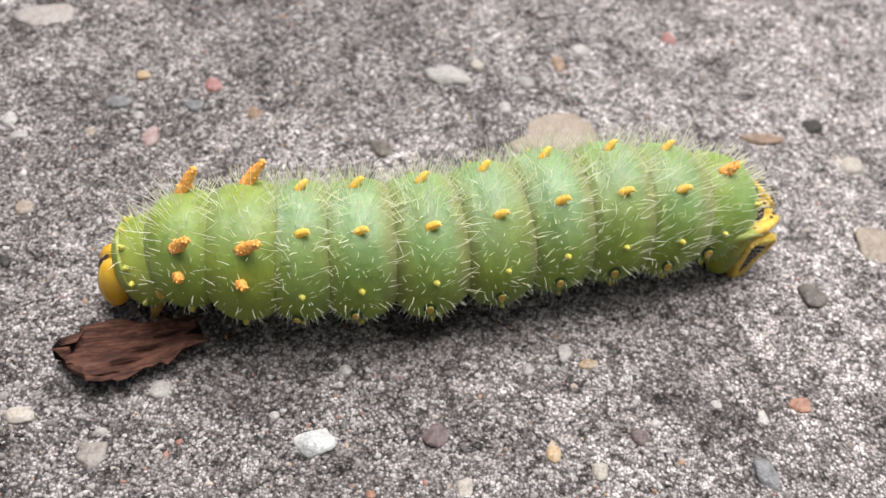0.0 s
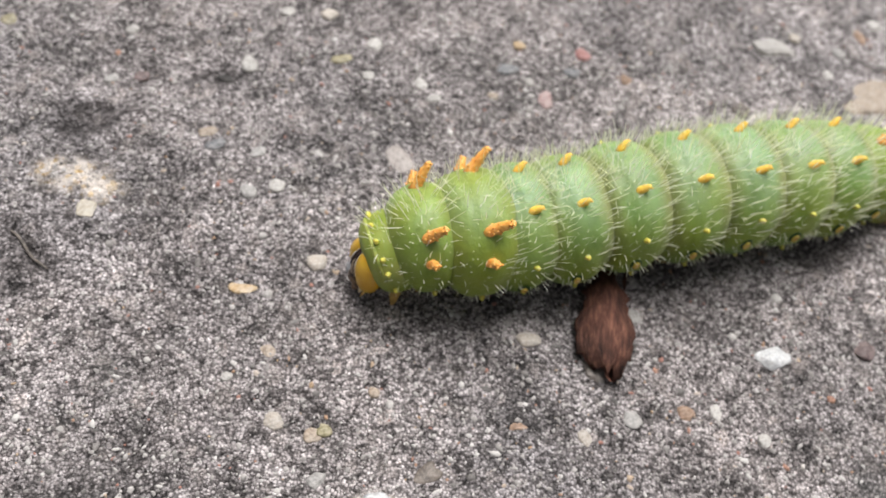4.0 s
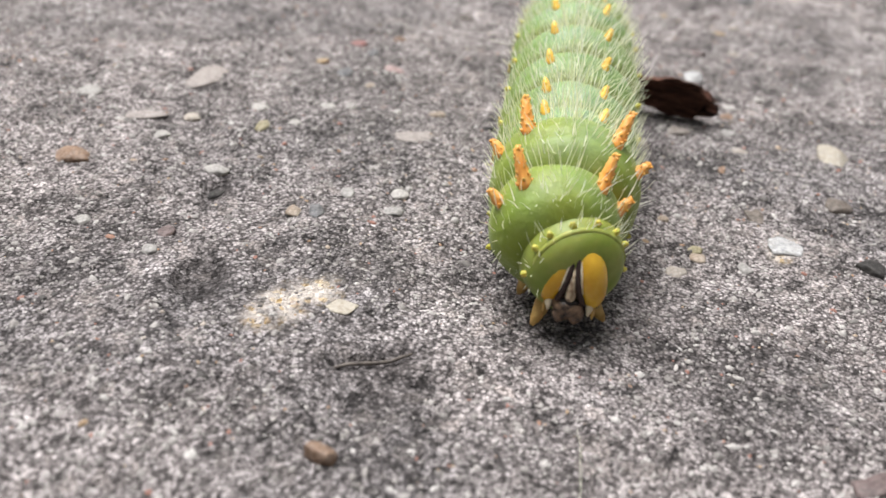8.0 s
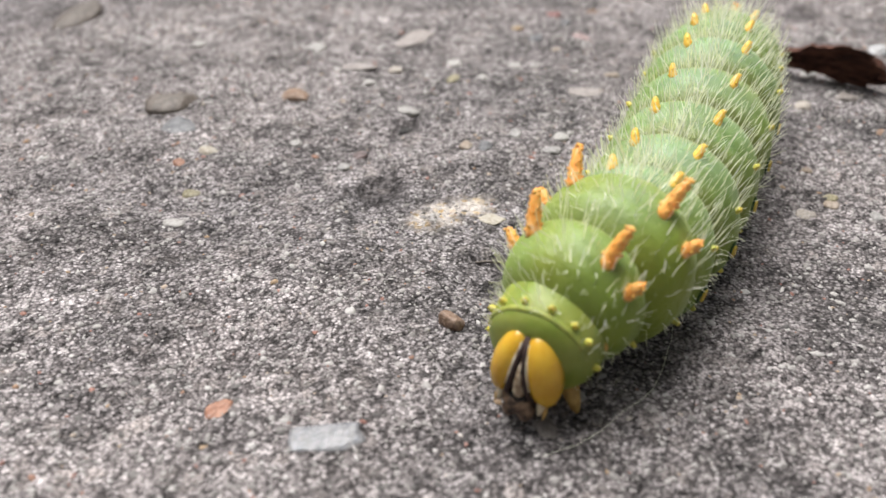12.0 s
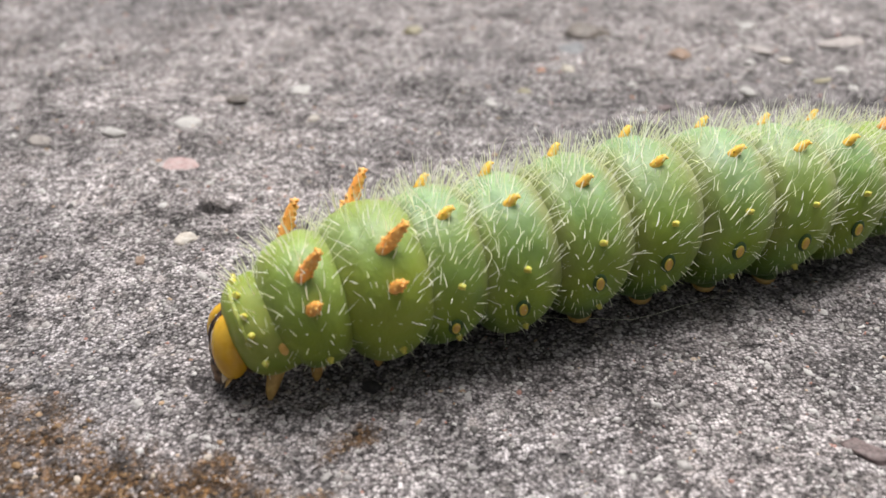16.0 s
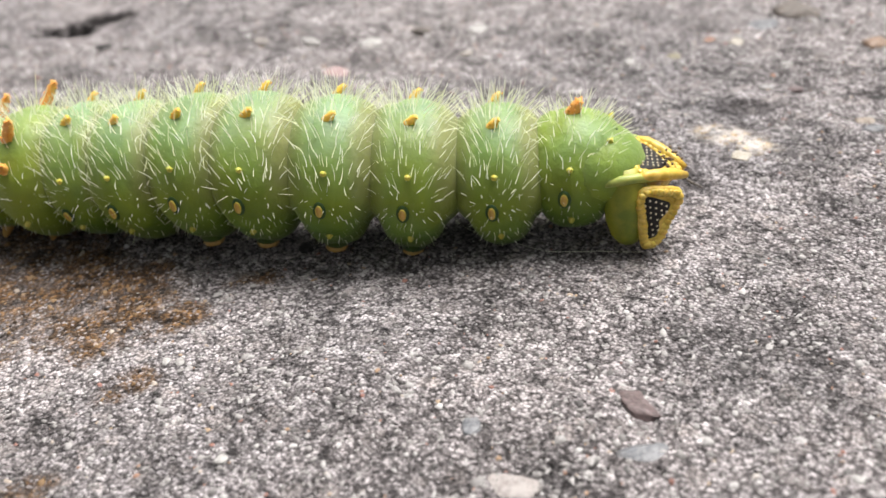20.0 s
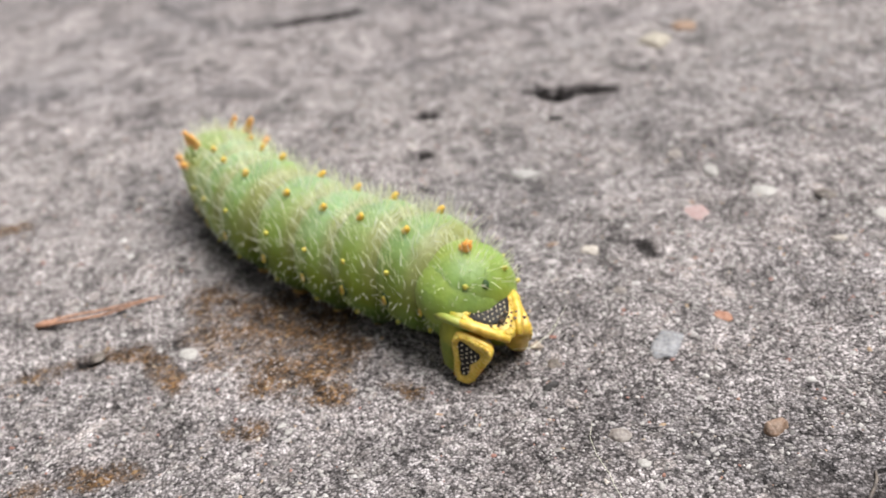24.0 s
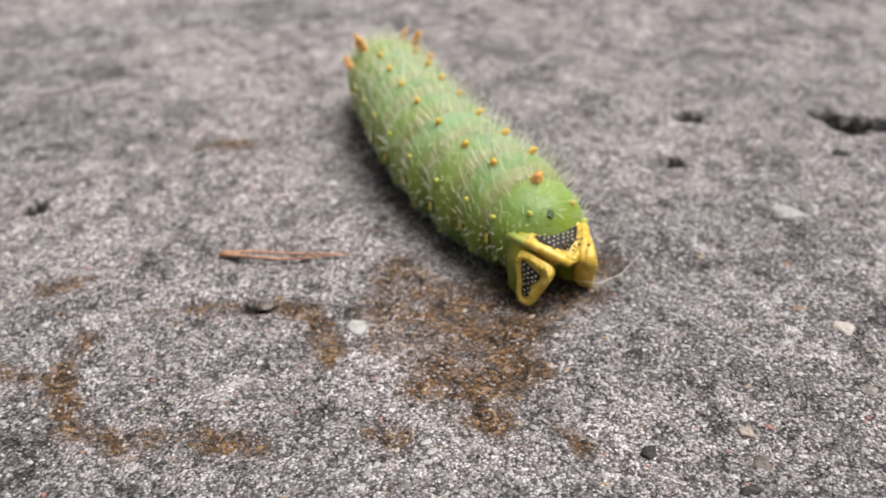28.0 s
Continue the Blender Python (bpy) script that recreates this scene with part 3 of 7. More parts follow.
def build_ground():
    xs, ys = spread(-0.325, 0.1, 0.00095), spread(-0.18, 0.07, 0.0009)
    gx, gy = np.meshgrid(xs, ys)
    gz = ground_height(gx, gy)
    nx, ny = len(xs), len(ys)
    co = np.stack([gx, gy, gz], -1).reshape(-1, 3)
    i = np.arange(nx * ny).reshape(ny, nx)
    quads = np.stack([i[:-1, :-1], i[:-1, 1:], i[1:, 1:], i[1:, :-1]], -1).reshape(-1, 4)
    data = bpy.data.meshes.new("ground")
    data.vertices.add(len(co))
    data.vertices.foreach_set("co", co.ravel())
    data.loops.add(quads.size)
    data.loops.foreach_set("vertex_index", quads.ravel())
    data.polygons.add(len(quads))
    data.polygons.foreach_set("loop_start", np.arange(0, quads.size, 4))
    data.polygons.foreach_set("use_smooth", np.ones(len(quads), bool))
    data.update(calc_edges=True)
    rust = data.attributes.new("rust", "FLOAT", "POINT")
    rust.data.foreach_set("value", trail_mask(co[:, 0], co[:, 1]))
    lime = data.attributes.new("lime", "FLOAT", "POINT")
    spots = np.zeros(len(co))
    for px, py, a, b in ((-75.3, -31.5, 4.6, 2.6), (-71.0, -33.5, 3.0, 1.8), (-33.0, -71.0, 3.0, 1.6)):
        far = ((co[:, 0] / MM - px) / a) ** 2 + ((co[:, 1] / MM - py) / b) ** 2
        spots = np.maximum(spots, np.clip(1.4 - far, 0, 1))
    lime.data.foreach_set("value", spots)
    slab_tone = data.attributes.new("slab_tone", "FLOAT", "POINT")
    tone_stops = np.zeros(len(co))
    for px, py, reach, strong in SLAB_TONES:
        tone_stops += strong * np.exp(-(((co[:, 0] / MM - px) ** 2 + (co[:, 1] / MM - py) ** 2) / reach**2))
    slab_tone.data.foreach_set("value", 2.0**tone_stops)
    # how strongly each point takes the painted dark of a pit
    pit_shade = data.attributes.new("pit_shade", "FLOAT", "POINT")
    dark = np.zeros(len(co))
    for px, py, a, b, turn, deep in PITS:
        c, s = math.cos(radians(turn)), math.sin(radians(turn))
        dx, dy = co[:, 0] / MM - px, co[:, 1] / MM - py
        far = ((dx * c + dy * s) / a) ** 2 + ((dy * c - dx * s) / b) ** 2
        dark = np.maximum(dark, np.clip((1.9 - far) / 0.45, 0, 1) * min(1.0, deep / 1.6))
    pit_shade.data.foreach_set("value", dark)
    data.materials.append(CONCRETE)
    return tagged(new("ground", data), "weathered grey concrete slab with sand grains and rusty stains", "ground", kind="structure")


ground = build_ground()


# ---- sand grains bedded in the slab ----
def build_grains(name, label, count, seed, least, more, low, high, material, rusty=False):
    rng = np.random.RandomState(seed)
    # a grain is a jagged block of fourteen faces
    base = np.array([(1, 0, 0.1), (0.4, 0.9, 0), (-0.6, 0.8, 0.1), (-1, -0.1, 0), (-0.4, -0.9, 0.1), (0.6, -0.8, 0), (0.35, 0.2, 0.95), (-0.35, 0.15, 1.0), (0, -0.45, 0.9), (0, 0, -0.7)])
    tris = np.array([(0, 1, 6), (1, 2, 7), (1, 7, 6), (2, 3, 7), (3, 4, 8), (3, 8, 7), (4, 5, 8), (5, 0, 6), (5, 6, 8), (6, 7, 8), (1, 0, 9), (3, 2, 9), (5, 4, 9)])
    x, y = rng.uniform(-0.24, 0.095, count), rng.uniform(-0.165, 0.06, count)
    stain = trail_mask(x, y)
    if rusty:
        kept = stain > 0.15 + 0.5 * rng.rand(count)
        x, y, stain = x[kept], y[kept], stain[kept] * 0
        count = len(x)
    size = least + more * rng.rand(count) ** 4.0
    z = ground_height(x, y) + size * rng.uniform(low, high, count)
    for px, py, a, b, angle, deep in PITS:
        size[np.hypot(x / MM - px, y / MM - py) < a * 1.5] *= 0.02
    size = size * (1 - 0.65 * np.clip(stain * 1.5, 0, 1))
    turn, jag = rng.uniform(0, 2 * np.pi, count), rng.uniform(0.6, 1.35, (count, len(base), 1))
    shape = np.stack([rng.uniform(0.8, 1.5, count), rng.uniform(0.7, 1.1, count), rng.uniform(0.45, 0.8, count)], -1)
    v = base[None] * jag * shape[:, None] * size[:, None, None]
    c, s = np.cos(turn)[:, None], np.sin(turn)[:, None]
    out = np.stack([v[..., 0] * c - v[..., 1] * s + x[:, None], v[..., 0] * s + v[..., 1] * c + y[:, None], v[..., 2] + z[:, None]], -1)
    faces = (tris[None] + (np.arange(count) * len(base))[:, None, None]).reshape(-1, 3)
    data = bpy.data.meshes.new(name)
    data.vertices.add(count * len(base))
    data.vertices.foreach_set("co", out.ravel())
    data.loops.add(faces.size)
    data.loops.foreach_set("vertex_index", faces.ravel())
    data.polygons.add(len(faces))
    data.polygons.foreach_set("loop_start", np.arange(0, faces.size, 3))
    data.update(calc_edges=True)
    data.materials.append(material)
    return tagged(new(name, data), label, "sand", kind="stuff")


build_grains("sand_grains", "grey and white sand grains bedded in the slab", 105000, 11, 0.00015, 0.00028, -0.5, 0.1, GRAINS)
build_grains("fine_gravel", "scattered fine grey and white gravel on the slab", 5200, 12, 0.0003, 0.00042, -0.45, 0.0, GRAVEL)
build_grains("rusty_sand", "rust-brown sand grains lying in the stains", 150000, 13, 0.0001, 0.0003, -0.5, 0.15, RUSTY, True)

# ---- pebbles and chips ----
WORDS = {
    "white": "small white quartz pebble bedded in the concrete", "pink": "dusty pink stone bedded in the concrete",
    "red": "small dull red pebble on the concrete", "slate": "smooth blue-grey slate pebble on the concrete",
    "beige": "small pale beige pebble on the concrete", "grey": "rounded light grey pebble on the concrete",
    "dark": "nearly black crumb of stone on the concrete", "tan": "sandy tan stone on the concrete",
    "greybrown": "grey-brown stone chip on the concrete", "brown": "small brown pebble on the concrete",
    "quartz": "cloudy white quartz pebble on the concrete", "maroon": "dark maroon stone chip on the concrete",
    "amber": "honey-yellow pebble on the concrete", "rust": "rust-red crumb of clay on the concrete",
    "cream": "cream-coloured pebble on the concrete", "greypink": "pale pinkish grey stone set in the concrete",
    "glassy": "shiny blue-grey stone set in the concrete", "olive": "olive-brown pebble on the concrete", "umber": "dark umber stone on the concrete",
}
NAMES = {"peb": "pebble", "flat": "flat_stone", "chip": "stone_chip", "rod": "clay_crumb"}
stones_made = []


def pebble(x, y, length, width, height, turn, colour, kind):
    """A wear-rounded stone: place, size and turn in mm and degrees."""
    seed = len(stones_made) + 1
    rng = random.Random(seed)
    bm = bmesh.new()
    bmesh.ops.create_icosphere(bm, subdivisions=3 if length > 1.6 else 2, radius=1.0)
    rough = {"peb": 0.28, "flat": 0.3, "chip": 0.5, "rod": 0.25}[kind]
    power = {"peb": 0.9, "flat": 0.7, "chip": 0.8, "rod": 0.6}[kind]
    cuts = [(Vector((rng.uniform(-1, 1), rng.uniform(-1, 1), rng.uniform(-0.3, 1))).normalized(), rng.uniform(0.62, 0.9)) for _ in range(5 if kind == "chip" else 3)]
    for v in bm.verts:
        d = v.co.normalized()
        p = Vector([math.copysign(abs(c) ** power, c) for c in d])
        p *= 1 + rough * noise.noise(d * 1.3 + Vector((seed * 7.3, 1.1, seed * 2.9))) + 0.1 * noise.noise(d * 4.0 + Vector((seed, seed, 0)))
        for n, far in cuts:
            over = p.dot(n) - far
            if over > 0:
                p -= n * over * 0.8
        v.co = Vector((p.x * length / 2, p.y * width / 2, p.z * height)) * MM
    data = bpy.data.meshes.new(NAMES[kind])
    bm.to_mesh(data)
    bm.free()
    data.polygons.foreach_set("use_smooth", [True] * len(data.polygons))
    data.materials.append(STONE[colour])
    ob = new(NAMES[kind], data)
    z = float(ground_height(np.array([x * MM]), np.array([y * MM]))[0])
    ob.matrix_basis = pose(x * MM, y * MM, z + height * MM * (-0.14 if kind != "rod" else 0.6), rng.uniform(-6, 6), rng.uniform(-6, 6), turn + rng.uniform(-15, 15))
    stones_made.append(ob)
    return tagged(ob, WORDS[colour], "pebble" if kind != "chip" else "stone chip", "loose stones on the slab")


pebble(-13.7, -7.3, 2.67, 3.44, 0.64, 6, 'pink', 'peb')
pebble(-7.6, 3.1, 2.33, 2.93, 0.56, 6, 'red', 'peb')
pebble(-19.3, -2.2, 3.79, 2.10, 0.50, 6, 'slate', 'peb')
pebble(-9.6, -1.0, 3.20, 2.08, 0.50, 6, 'slate', 'peb')
pebble(23.7, 10.9, 6.41, 3.92, 0.78, 6, 'white', 'chip')
pebble(27.9, 13.6, 2.03, 2.07, 0.49, 6, 'beige', 'peb')
pebble(35.0, 11.5, 2.81, 2.04, 0.49, 6, 'grey', 'peb')
pebble(16.8, -4.3, 3.00, 2.87, 0.69, 6, 'umber', 'peb')
pebble(32.4, 6.4, 1.73, 1.96, 0.42, 6, 'white', 'peb')
pebble(-32.0, -7.6, 1.78, 2.63, 0.43, 6, 'white', 'peb')
pebble(-29.9, -10.0, 2.05, 1.47, 0.35, 6, 'white', 'peb')
pebble(-25.1, -21.3, 2.43, 2.33, 0.56, 6, 'tan', 'peb')
pebble(-34.1, 11.8, 8.4, 4.9, 0.45, 6, 'greypink', 'flat')
pebble(55.7, 24.2, 2.11, 2.75, 0.51, 6, 'red', 'peb')
pebble(42.7, 19.3, 2.90, 2.40, 0.58, 6, 'white', 'peb')
pebble(39.3, 16.1, 2.05, 3.18, 0.49, 6, 'brown', 'peb')
pebble(77.9, 14.6, 2.03, 2.41, 0.49, 6, 'white', 'peb')
pebble(75.8, 10.6, 3.36, 2.80, 0.56, 6, 'dark', 'chip')
pebble(68.6, 6.4, 6.29, 2.88, 0.58, 6, 'brown', 'chip')
pebble(39.1, 1.7, 13.10, 7.51, 0.75, 6, 'tan', 'flat')
pebble(80.5, 3.8, 3.50, 3.24, 0.78, 6, 'beige', 'peb')
pebble(82.0, -10.1, 5.85, 6.41, 0.58, 6, 'tan', 'flat')
pebble(72.6, -18.9, 3.51, 3.83, 0.84, 6, 'umber', 'peb')
pebble(-2.4, -42.8, 2.37, 2.53, 0.57, 6, 'white', 'peb')
pebble(15.7, -46.4, 4.64, 3.68, 0.88, 6, 'quartz', 'peb')
pebble(28.5, -43.9, 3.71, 2.99, 0.60, 6, 'maroon', 'chip')
pebble(41.5, -43.9, 1.86, 2.72, 0.45, 6, 'amber', 'peb')
pebble(46.5, -45.5, 2.09, 2.19, 0.50, 6, 'beige', 'peb')
pebble(32.2, -49.6, 1.80, 2.46, 0.43, 6, 'beige', 'peb')
pebble(50.9, -41.0, 2.01, 2.01, 0.48, 6, 'maroon', 'peb')
pebble(69.6, -34.3, 2.93, 1.93, 0.39, 6, 'rust', 'chip')
pebble(65.2, -36.4, 1.42, 2.26, 0.34, 6, 'white', 'peb')
pebble(59.7, -35.9, 1.29, 1.27, 0.31, 6, 'white', 'peb')
pebble(64.9, -43.7, 2.60, 3.90, 0.62, 6, 'slate', 'peb')
pebble(42.3, -31.3, 1.72, 2.75, 0.34, 6, 'white', 'chip')
pebble(45.0, -32.5, 2.36, 1.43, 0.34, 6, 'amber', 'peb')
pebble(38.1, -34.4, 1.43, 1.68, 0.34, 6, 'white', 'peb')
pebble(-7.5, -51.0, 3.57, 3.57, 0.71, 6, 'greybrown', 'chip')
pebble(-16.1, -48.0, 3.33, 2.24, 0.54, 6, 'beige', 'peb')
pebble(22.4, -51.5, 1.19, 1.09, 0.26, 6, 'rust', 'peb')
pebble(-16.0, -4.2, 1.35, 1.68, 0.32, 6, 'white', 'peb')
pebble(-17.4, 3.3, 1.94, 2.48, 0.47, 6, 'amber', 'peb')
pebble(-1.1, -1.0, 1.98, 2.25, 0.48, 6, 'brown', 'peb')
pebble(-21.3, -7.9, 1.63, 1.65, 0.39, 6, 'tan', 'peb')
pebble(-24.7, -29.2, 1.47, 2.03, 0.35, 6, 'dark', 'peb')
pebble(10.6, -44.1, 1.24, 1.04, 0.25, 6, 'white', 'peb')
pebble(17.4, -37.5, 1.54, 1.50, 0.36, 6, 'white', 'peb')
pebble(-56.6, -8.4, 2.52, 3.01, 0.60, 7, 'white', 'peb')
pebble(-49.6, -29.7, 2.16, 2.20, 0.52, 7, 'white', 'peb')
pebble(-36.0, -35.8, 2.24, 2.84, 0.54, 7, 'beige', 'peb')
pebble(-33.9, -22.8, 3.42, 5.13, 0.34, 7, 'greypink', 'flat')
pebble(-39.7, -7.5, 2.22, 1.58, 0.38, 7, 'white', 'peb')
pebble(-38.0, -40.5, 3.15, 1.98, 0.48, 7, 'slate', 'peb')
pebble(-42.8, -40.4, 2.74, 2.46, 0.59, 7, 'beige', 'peb')
pebble(-39.3, -62.5, 1.96, 1.94, 0.47, 7, 'olive', 'peb')
pebble(-34.1, -57.1, 1.64, 1.60, 0.39, 7, 'tan', 'peb')
pebble(-9.2, -60.4, 1.62, 2.55, 0.39, 7, 'beige', 'peb')
pebble(3.5, -55.4, 2.44, 2.12, 0.51, 7, 'brown', 'peb')
pebble(7.5, -54.8, 1.68, 2.27, 0.40, 7, 'white', 'peb')
pebble(-17.2, -59.8, 2.12, 1.04, 0.21, 7, 'brown', 'chip')
pebble(-39.4, -1.5, 2.44, 2.47, 0.59, 7, 'white', 'peb')
pebble(-52.9, 3.7, 2.32, 2.40, 0.56, 7, 'white', 'peb')
pebble(-3.3, -57.1, 2.54, 2.48, 0.60, 7, 'grey', 'peb')
pebble(13.0, -58.0, 1.91, 1.96, 0.46, 7, 'white', 'peb')
pebble(-77.6, 18.6, 7.66, 6.26, 1.50, -3, 'umber', 'peb')
pebble(-81.7, 11.1, 5.68, 5.62, 0.56, -3, 'slate', 'flat')
pebble(-63.6, 8.3, 4.0, 5.0, 0.9, -3, 'brown', 'peb')
pebble(-83.5, 2.1, 2.49, 2.98, 0.60, -3, 'cream', 'peb')
pebble(-51.6, -45.3, 3.47, 1.80, 0.36, -3, 'amber', 'chip')
pebble(-46.7, 4.1, 2.6, 2.3, 0.55, -3, 'beige', 'peb')
pebble(-53.0, -30.8, 2.23, 2.50, 0.53, -3, 'grey', 'peb')
pebble(-72.3, -36.6, 2.40, 2.95, 0.24, -3, 'cream', 'flat')
pebble(-47.1, -53.4, 2.01, 1.69, 0.40, -3, 'tan', 'peb')
pebble(-59.6, -10.2, 3.23, 1.95, 0.47, -3, 'dark', 'peb')
pebble(-49.6, 9.3, 5.5, 2.4, 0.25, -53, 'greypink', 'flat')
pebble(-48.6, 20.7, 3.30, 2.93, 0.70, -53, 'white', 'peb')
pebble(-60.2, 36.5, 2.81, 3.02, 0.68, -53, 'white', 'peb')
pebble(-87.8, 2.4, 1.61, 2.01, 0.39, -53, 'rust', 'peb')
pebble(-74.0, -4.5, 1.96, 2.13, 0.47, -53, 'white', 'peb')
pebble(-74.6, -14.3, 1.75, 2.30, 0.42, -53, 'grey', 'peb')
pebble(-70.7, -13.0, 2.05, 2.60, 0.49, -53, 'maroon', 'peb')
pebble(-59.8, -22.1, 2.11, 2.68, 0.51, -53, 'tan', 'peb')
pebble(-58.6, -24.0, 1.97, 3.15, 0.47, -53, 'slate', 'peb')
pebble(-52.7, -24.5, 1.76, 2.42, 0.42, -53, 'grey', 'peb')
pebble(-91.2, -5.1, 2.58, 2.31, 0.55, -53, 'olive', 'peb')
pebble(-97.0, -9.8, 3.08, 1.82, 0.36, -53, 'white', 'chip')
pebble(-45.2, -62.2, 2.63, 2.36, 0.57, -53, 'beige', 'peb')
pebble(-40.5, -63.2, 1.84, 2.13, 0.44, -53, 'tan', 'peb')
pebble(-43.8, -5.1, 2.00, 3.20, 0.48, -53, 'olive', 'peb')
pebble(-51.3, -57.3, 1.53, 1.62, 0.37, -53, 'white', 'peb')
pebble(-2.1, -71.8, 4.88, 6.83, 1.17, -61, 'cream', 'peb')
pebble(-32.4, -71.3, 4.04, 3.89, 0.39, -61, 'quartz', 'flat')
pebble(-27.7, -66.8, 2.46, 3.93, 0.49, -61, 'umber', 'chip')
pebble(-18.9, -74.9, 3.24, 4.02, 0.78, -61, 'umber', 'peb')
pebble(-31.2, -80.9, 3.82, 4.68, 0.76, -61, 'dark', 'chip')
pebble(-89.9, -46.3, 2.78, 1.99, 0.68, -61, 'brown', 'rod')
pebble(-39.4, -68.4, 1.88, 2.35, 0.45, -61, 'grey', 'peb')
pebble(-112.9, -39.8, 2.36, 3.01, 0.24, -52, 'rust', 'flat')
pebble(-109.4, -49.7, 6.6, 4.2, 0.45, -52, 'glassy', 'flat')
pebble(-68.3, 60.8, 6.91, 11.05, 1.66, -52, 'umber', 'peb')
pebble(-136.3, -48.5, 2.3, 2.9, 0.60, -31, 'beige', 'peb')
pebble(-123.9, -49.5, 2.1, 1.8, 0.6, -31, 'greybrown', 'peb')
pebble(-116.7, -64.5, 1.80, 1.74, 0.42, -31, 'tan', 'peb')
pebble(-135.9, -34.2, 1.21, 1.94, 0.29, -31, 'white', 'peb')
pebble(-109.1, 22.0, 3.28, 3.56, 0.79, -31, 'olive', 'peb')
pebble(-99.6, 54.0, 4.92, 7.21, 0.49, -31, 'rust', 'flat')
pebble(-68.2, -86.1, 4.9, 2.9, 0.6, -31, 'maroon', 'chip')
pebble(-126.9, -5.1, 3.31, 3.35, 0.79, -31, 'white', 'peb')
pebble(-123.8, -14.7, 1.87, 2.59, 0.45, -31, 'beige', 'peb')
pebble(-111.7, -64.0, 2.39, 1.85, 0.37, -31, 'umber', 'chip')
pebble(-65.9, -91.6, 5.06, 2.22, 0.5, 29, 'slate', 'chip')
pebble(-80.4, -94.8, 1.91, 2.60, 0.46, 29, 'slate', 'peb')
pebble(-99.0, -107.3, 1.50, 1.19, 0.28, 29, 'white', 'peb')
pebble(-112.5, -98.0, 1.03, 1.51, 0.25, 29, 'white', 'peb')
pebble(-113.6, -98.6, 1.03, 1.52, 0.25, 29, 'white', 'peb')
pebble(-74.4, -99.3, 5.14, 2.96, 0.30, 29, 'greypink', 'flat')
pebble(-49.4, -87.3, 0.99, 1.16, 0.24, 29, 'white', 'peb')
pebble(-142.2, -15.8, 4.17, 4.33, 1.00, 79, 'white', 'peb')
pebble(-140.4, -28.6, 5.33, 6.76, 0.53, 79, 'pink', 'flat')
pebble(-95.7, -62.3, 2.67, 2.09, 0.75, 79, 'greybrown', 'peb')
pebble(-162.3, -20.9, 4.02, 3.14, 0.31, 79, 'greybrown', 'flat')
pebble(-90.5, -61.8, 1.34, 1.47, 0.32, 79, 'white', 'peb')
pebble(-224.0, 4.9, 7.75, 9.06, 1.86, 79, 'cream', 'peb')
pebble(-231.1, 16.2, 6.35, 7.58, 1.52, 79, 'brown', 'peb')
pebble(-152.1, -19.7, 2.86, 3.97, 0.69, 79, 'white', 'peb')
pebble(-135.9, -8.9, 3.16, 3.85, 0.76, 79, 'umber', 'peb')
pebble(-107.4, -66.3, 2.4, 1.5, 0.8, 79, 'dark', 'chip')
pebble(-104.8, -69.3, 1.3, 1.3, 0.5, 40, 'dark', 'peb')
pebble(-189.7, -33.0, 3.0, 2.4, 0.8, 60, 'dark', 'chip')
pebble(-168.4, -47.3, 4.81, 4.66, 0.47, 93, 'grey', 'flat')
# black lump added in a pit, standing for the dark of the hole
pebble(-166.2, -164.0, 2.31, 3.07, 0.55, 93, 'dark', 'peb')
pebble(-113.1, -75.3, 1.7, 1.9, 0.85, 93, 'dark', 'peb')
pebble(-135.6, -109.2, 2.57, 3.16, 0.51, 93, 'white', 'chip')
pebble(-139.9, -121.7, 2.22, 2.36, 0.53, 93, 'umber', 'peb')
# another added lump that blackens a pit, no stone of the slab
pebble(-187.3, -61.9, 3.07, 3.01, 0.72, 93, 'dark', 'peb')
pebble(-140.6, -52.9, 2.3, 1.2, 0.25, 93, 'brown', 'flat')


# ---- dry plant scraps ----
def build_bark():
    """A torn sliver of bark, ridged along its grain."""
    shape = Shape()
    rings = []
    for i in range(17):
        u = i / 16 * 2 - 1
        half = 3.9 * (1 - 0.62 * max(0, u + 0.35) ** 1.2 / 1.4 - 0.62 * max(0, -u) ** 5) + 0.7 * noise.noise((u * 3, 4, 1)) + 0.5 * noise.noise((u * 9, 2, 5))
        ring = []
        for k in range(22):
            a = 2 * math.pi * k / 22
            y, z = math.cos(a), math.sin(a)
            ridge = 0.35 * noise.noise((u * 1.2, y * 5.0, z * 2 + 9)) + 0.16 * noise.noise((u * 5.0, y * 12.0, 3.0))
            x = u * 7.1 + 0.25 * noise.noise((y * 9, u * 7, 2.0)) + (3.4 * noise.noise((y * 4.5, u, 7.0)) if abs(u) > 0.8 else 0)
            ring.append((x, half * y, 0.7 * z * (1 - 0.3 * abs(u)) + ridge + 1.6 * (y * y) + 1.0 * u * u - 0.5))
        rings.append(ring)
    shape.loft(rings)
    ob = new("bark_chip", shape.mesh("bark_chip"))
    ob.data.materials.append(BARK)
    for k in range(5):
        u = -5.0 + 2.4 * k
        sliver = Shape().tube([(u, -2.6 + 1.25 * k, 1.0), (u + 1.6, -2.5 + 1.2 * k, 1.15), (u + 3.4, -2.5 + 1.25 * k, 0.95)], [0.12, 0.3, 0.1], 6)
        part("splinter", sliver.mesh("splinter"), BARK, ob)
    return tagged(ob, "torn sliver of dark reddish-brown bark beside the caterpillar", "bark chip")


bark = build_bark()


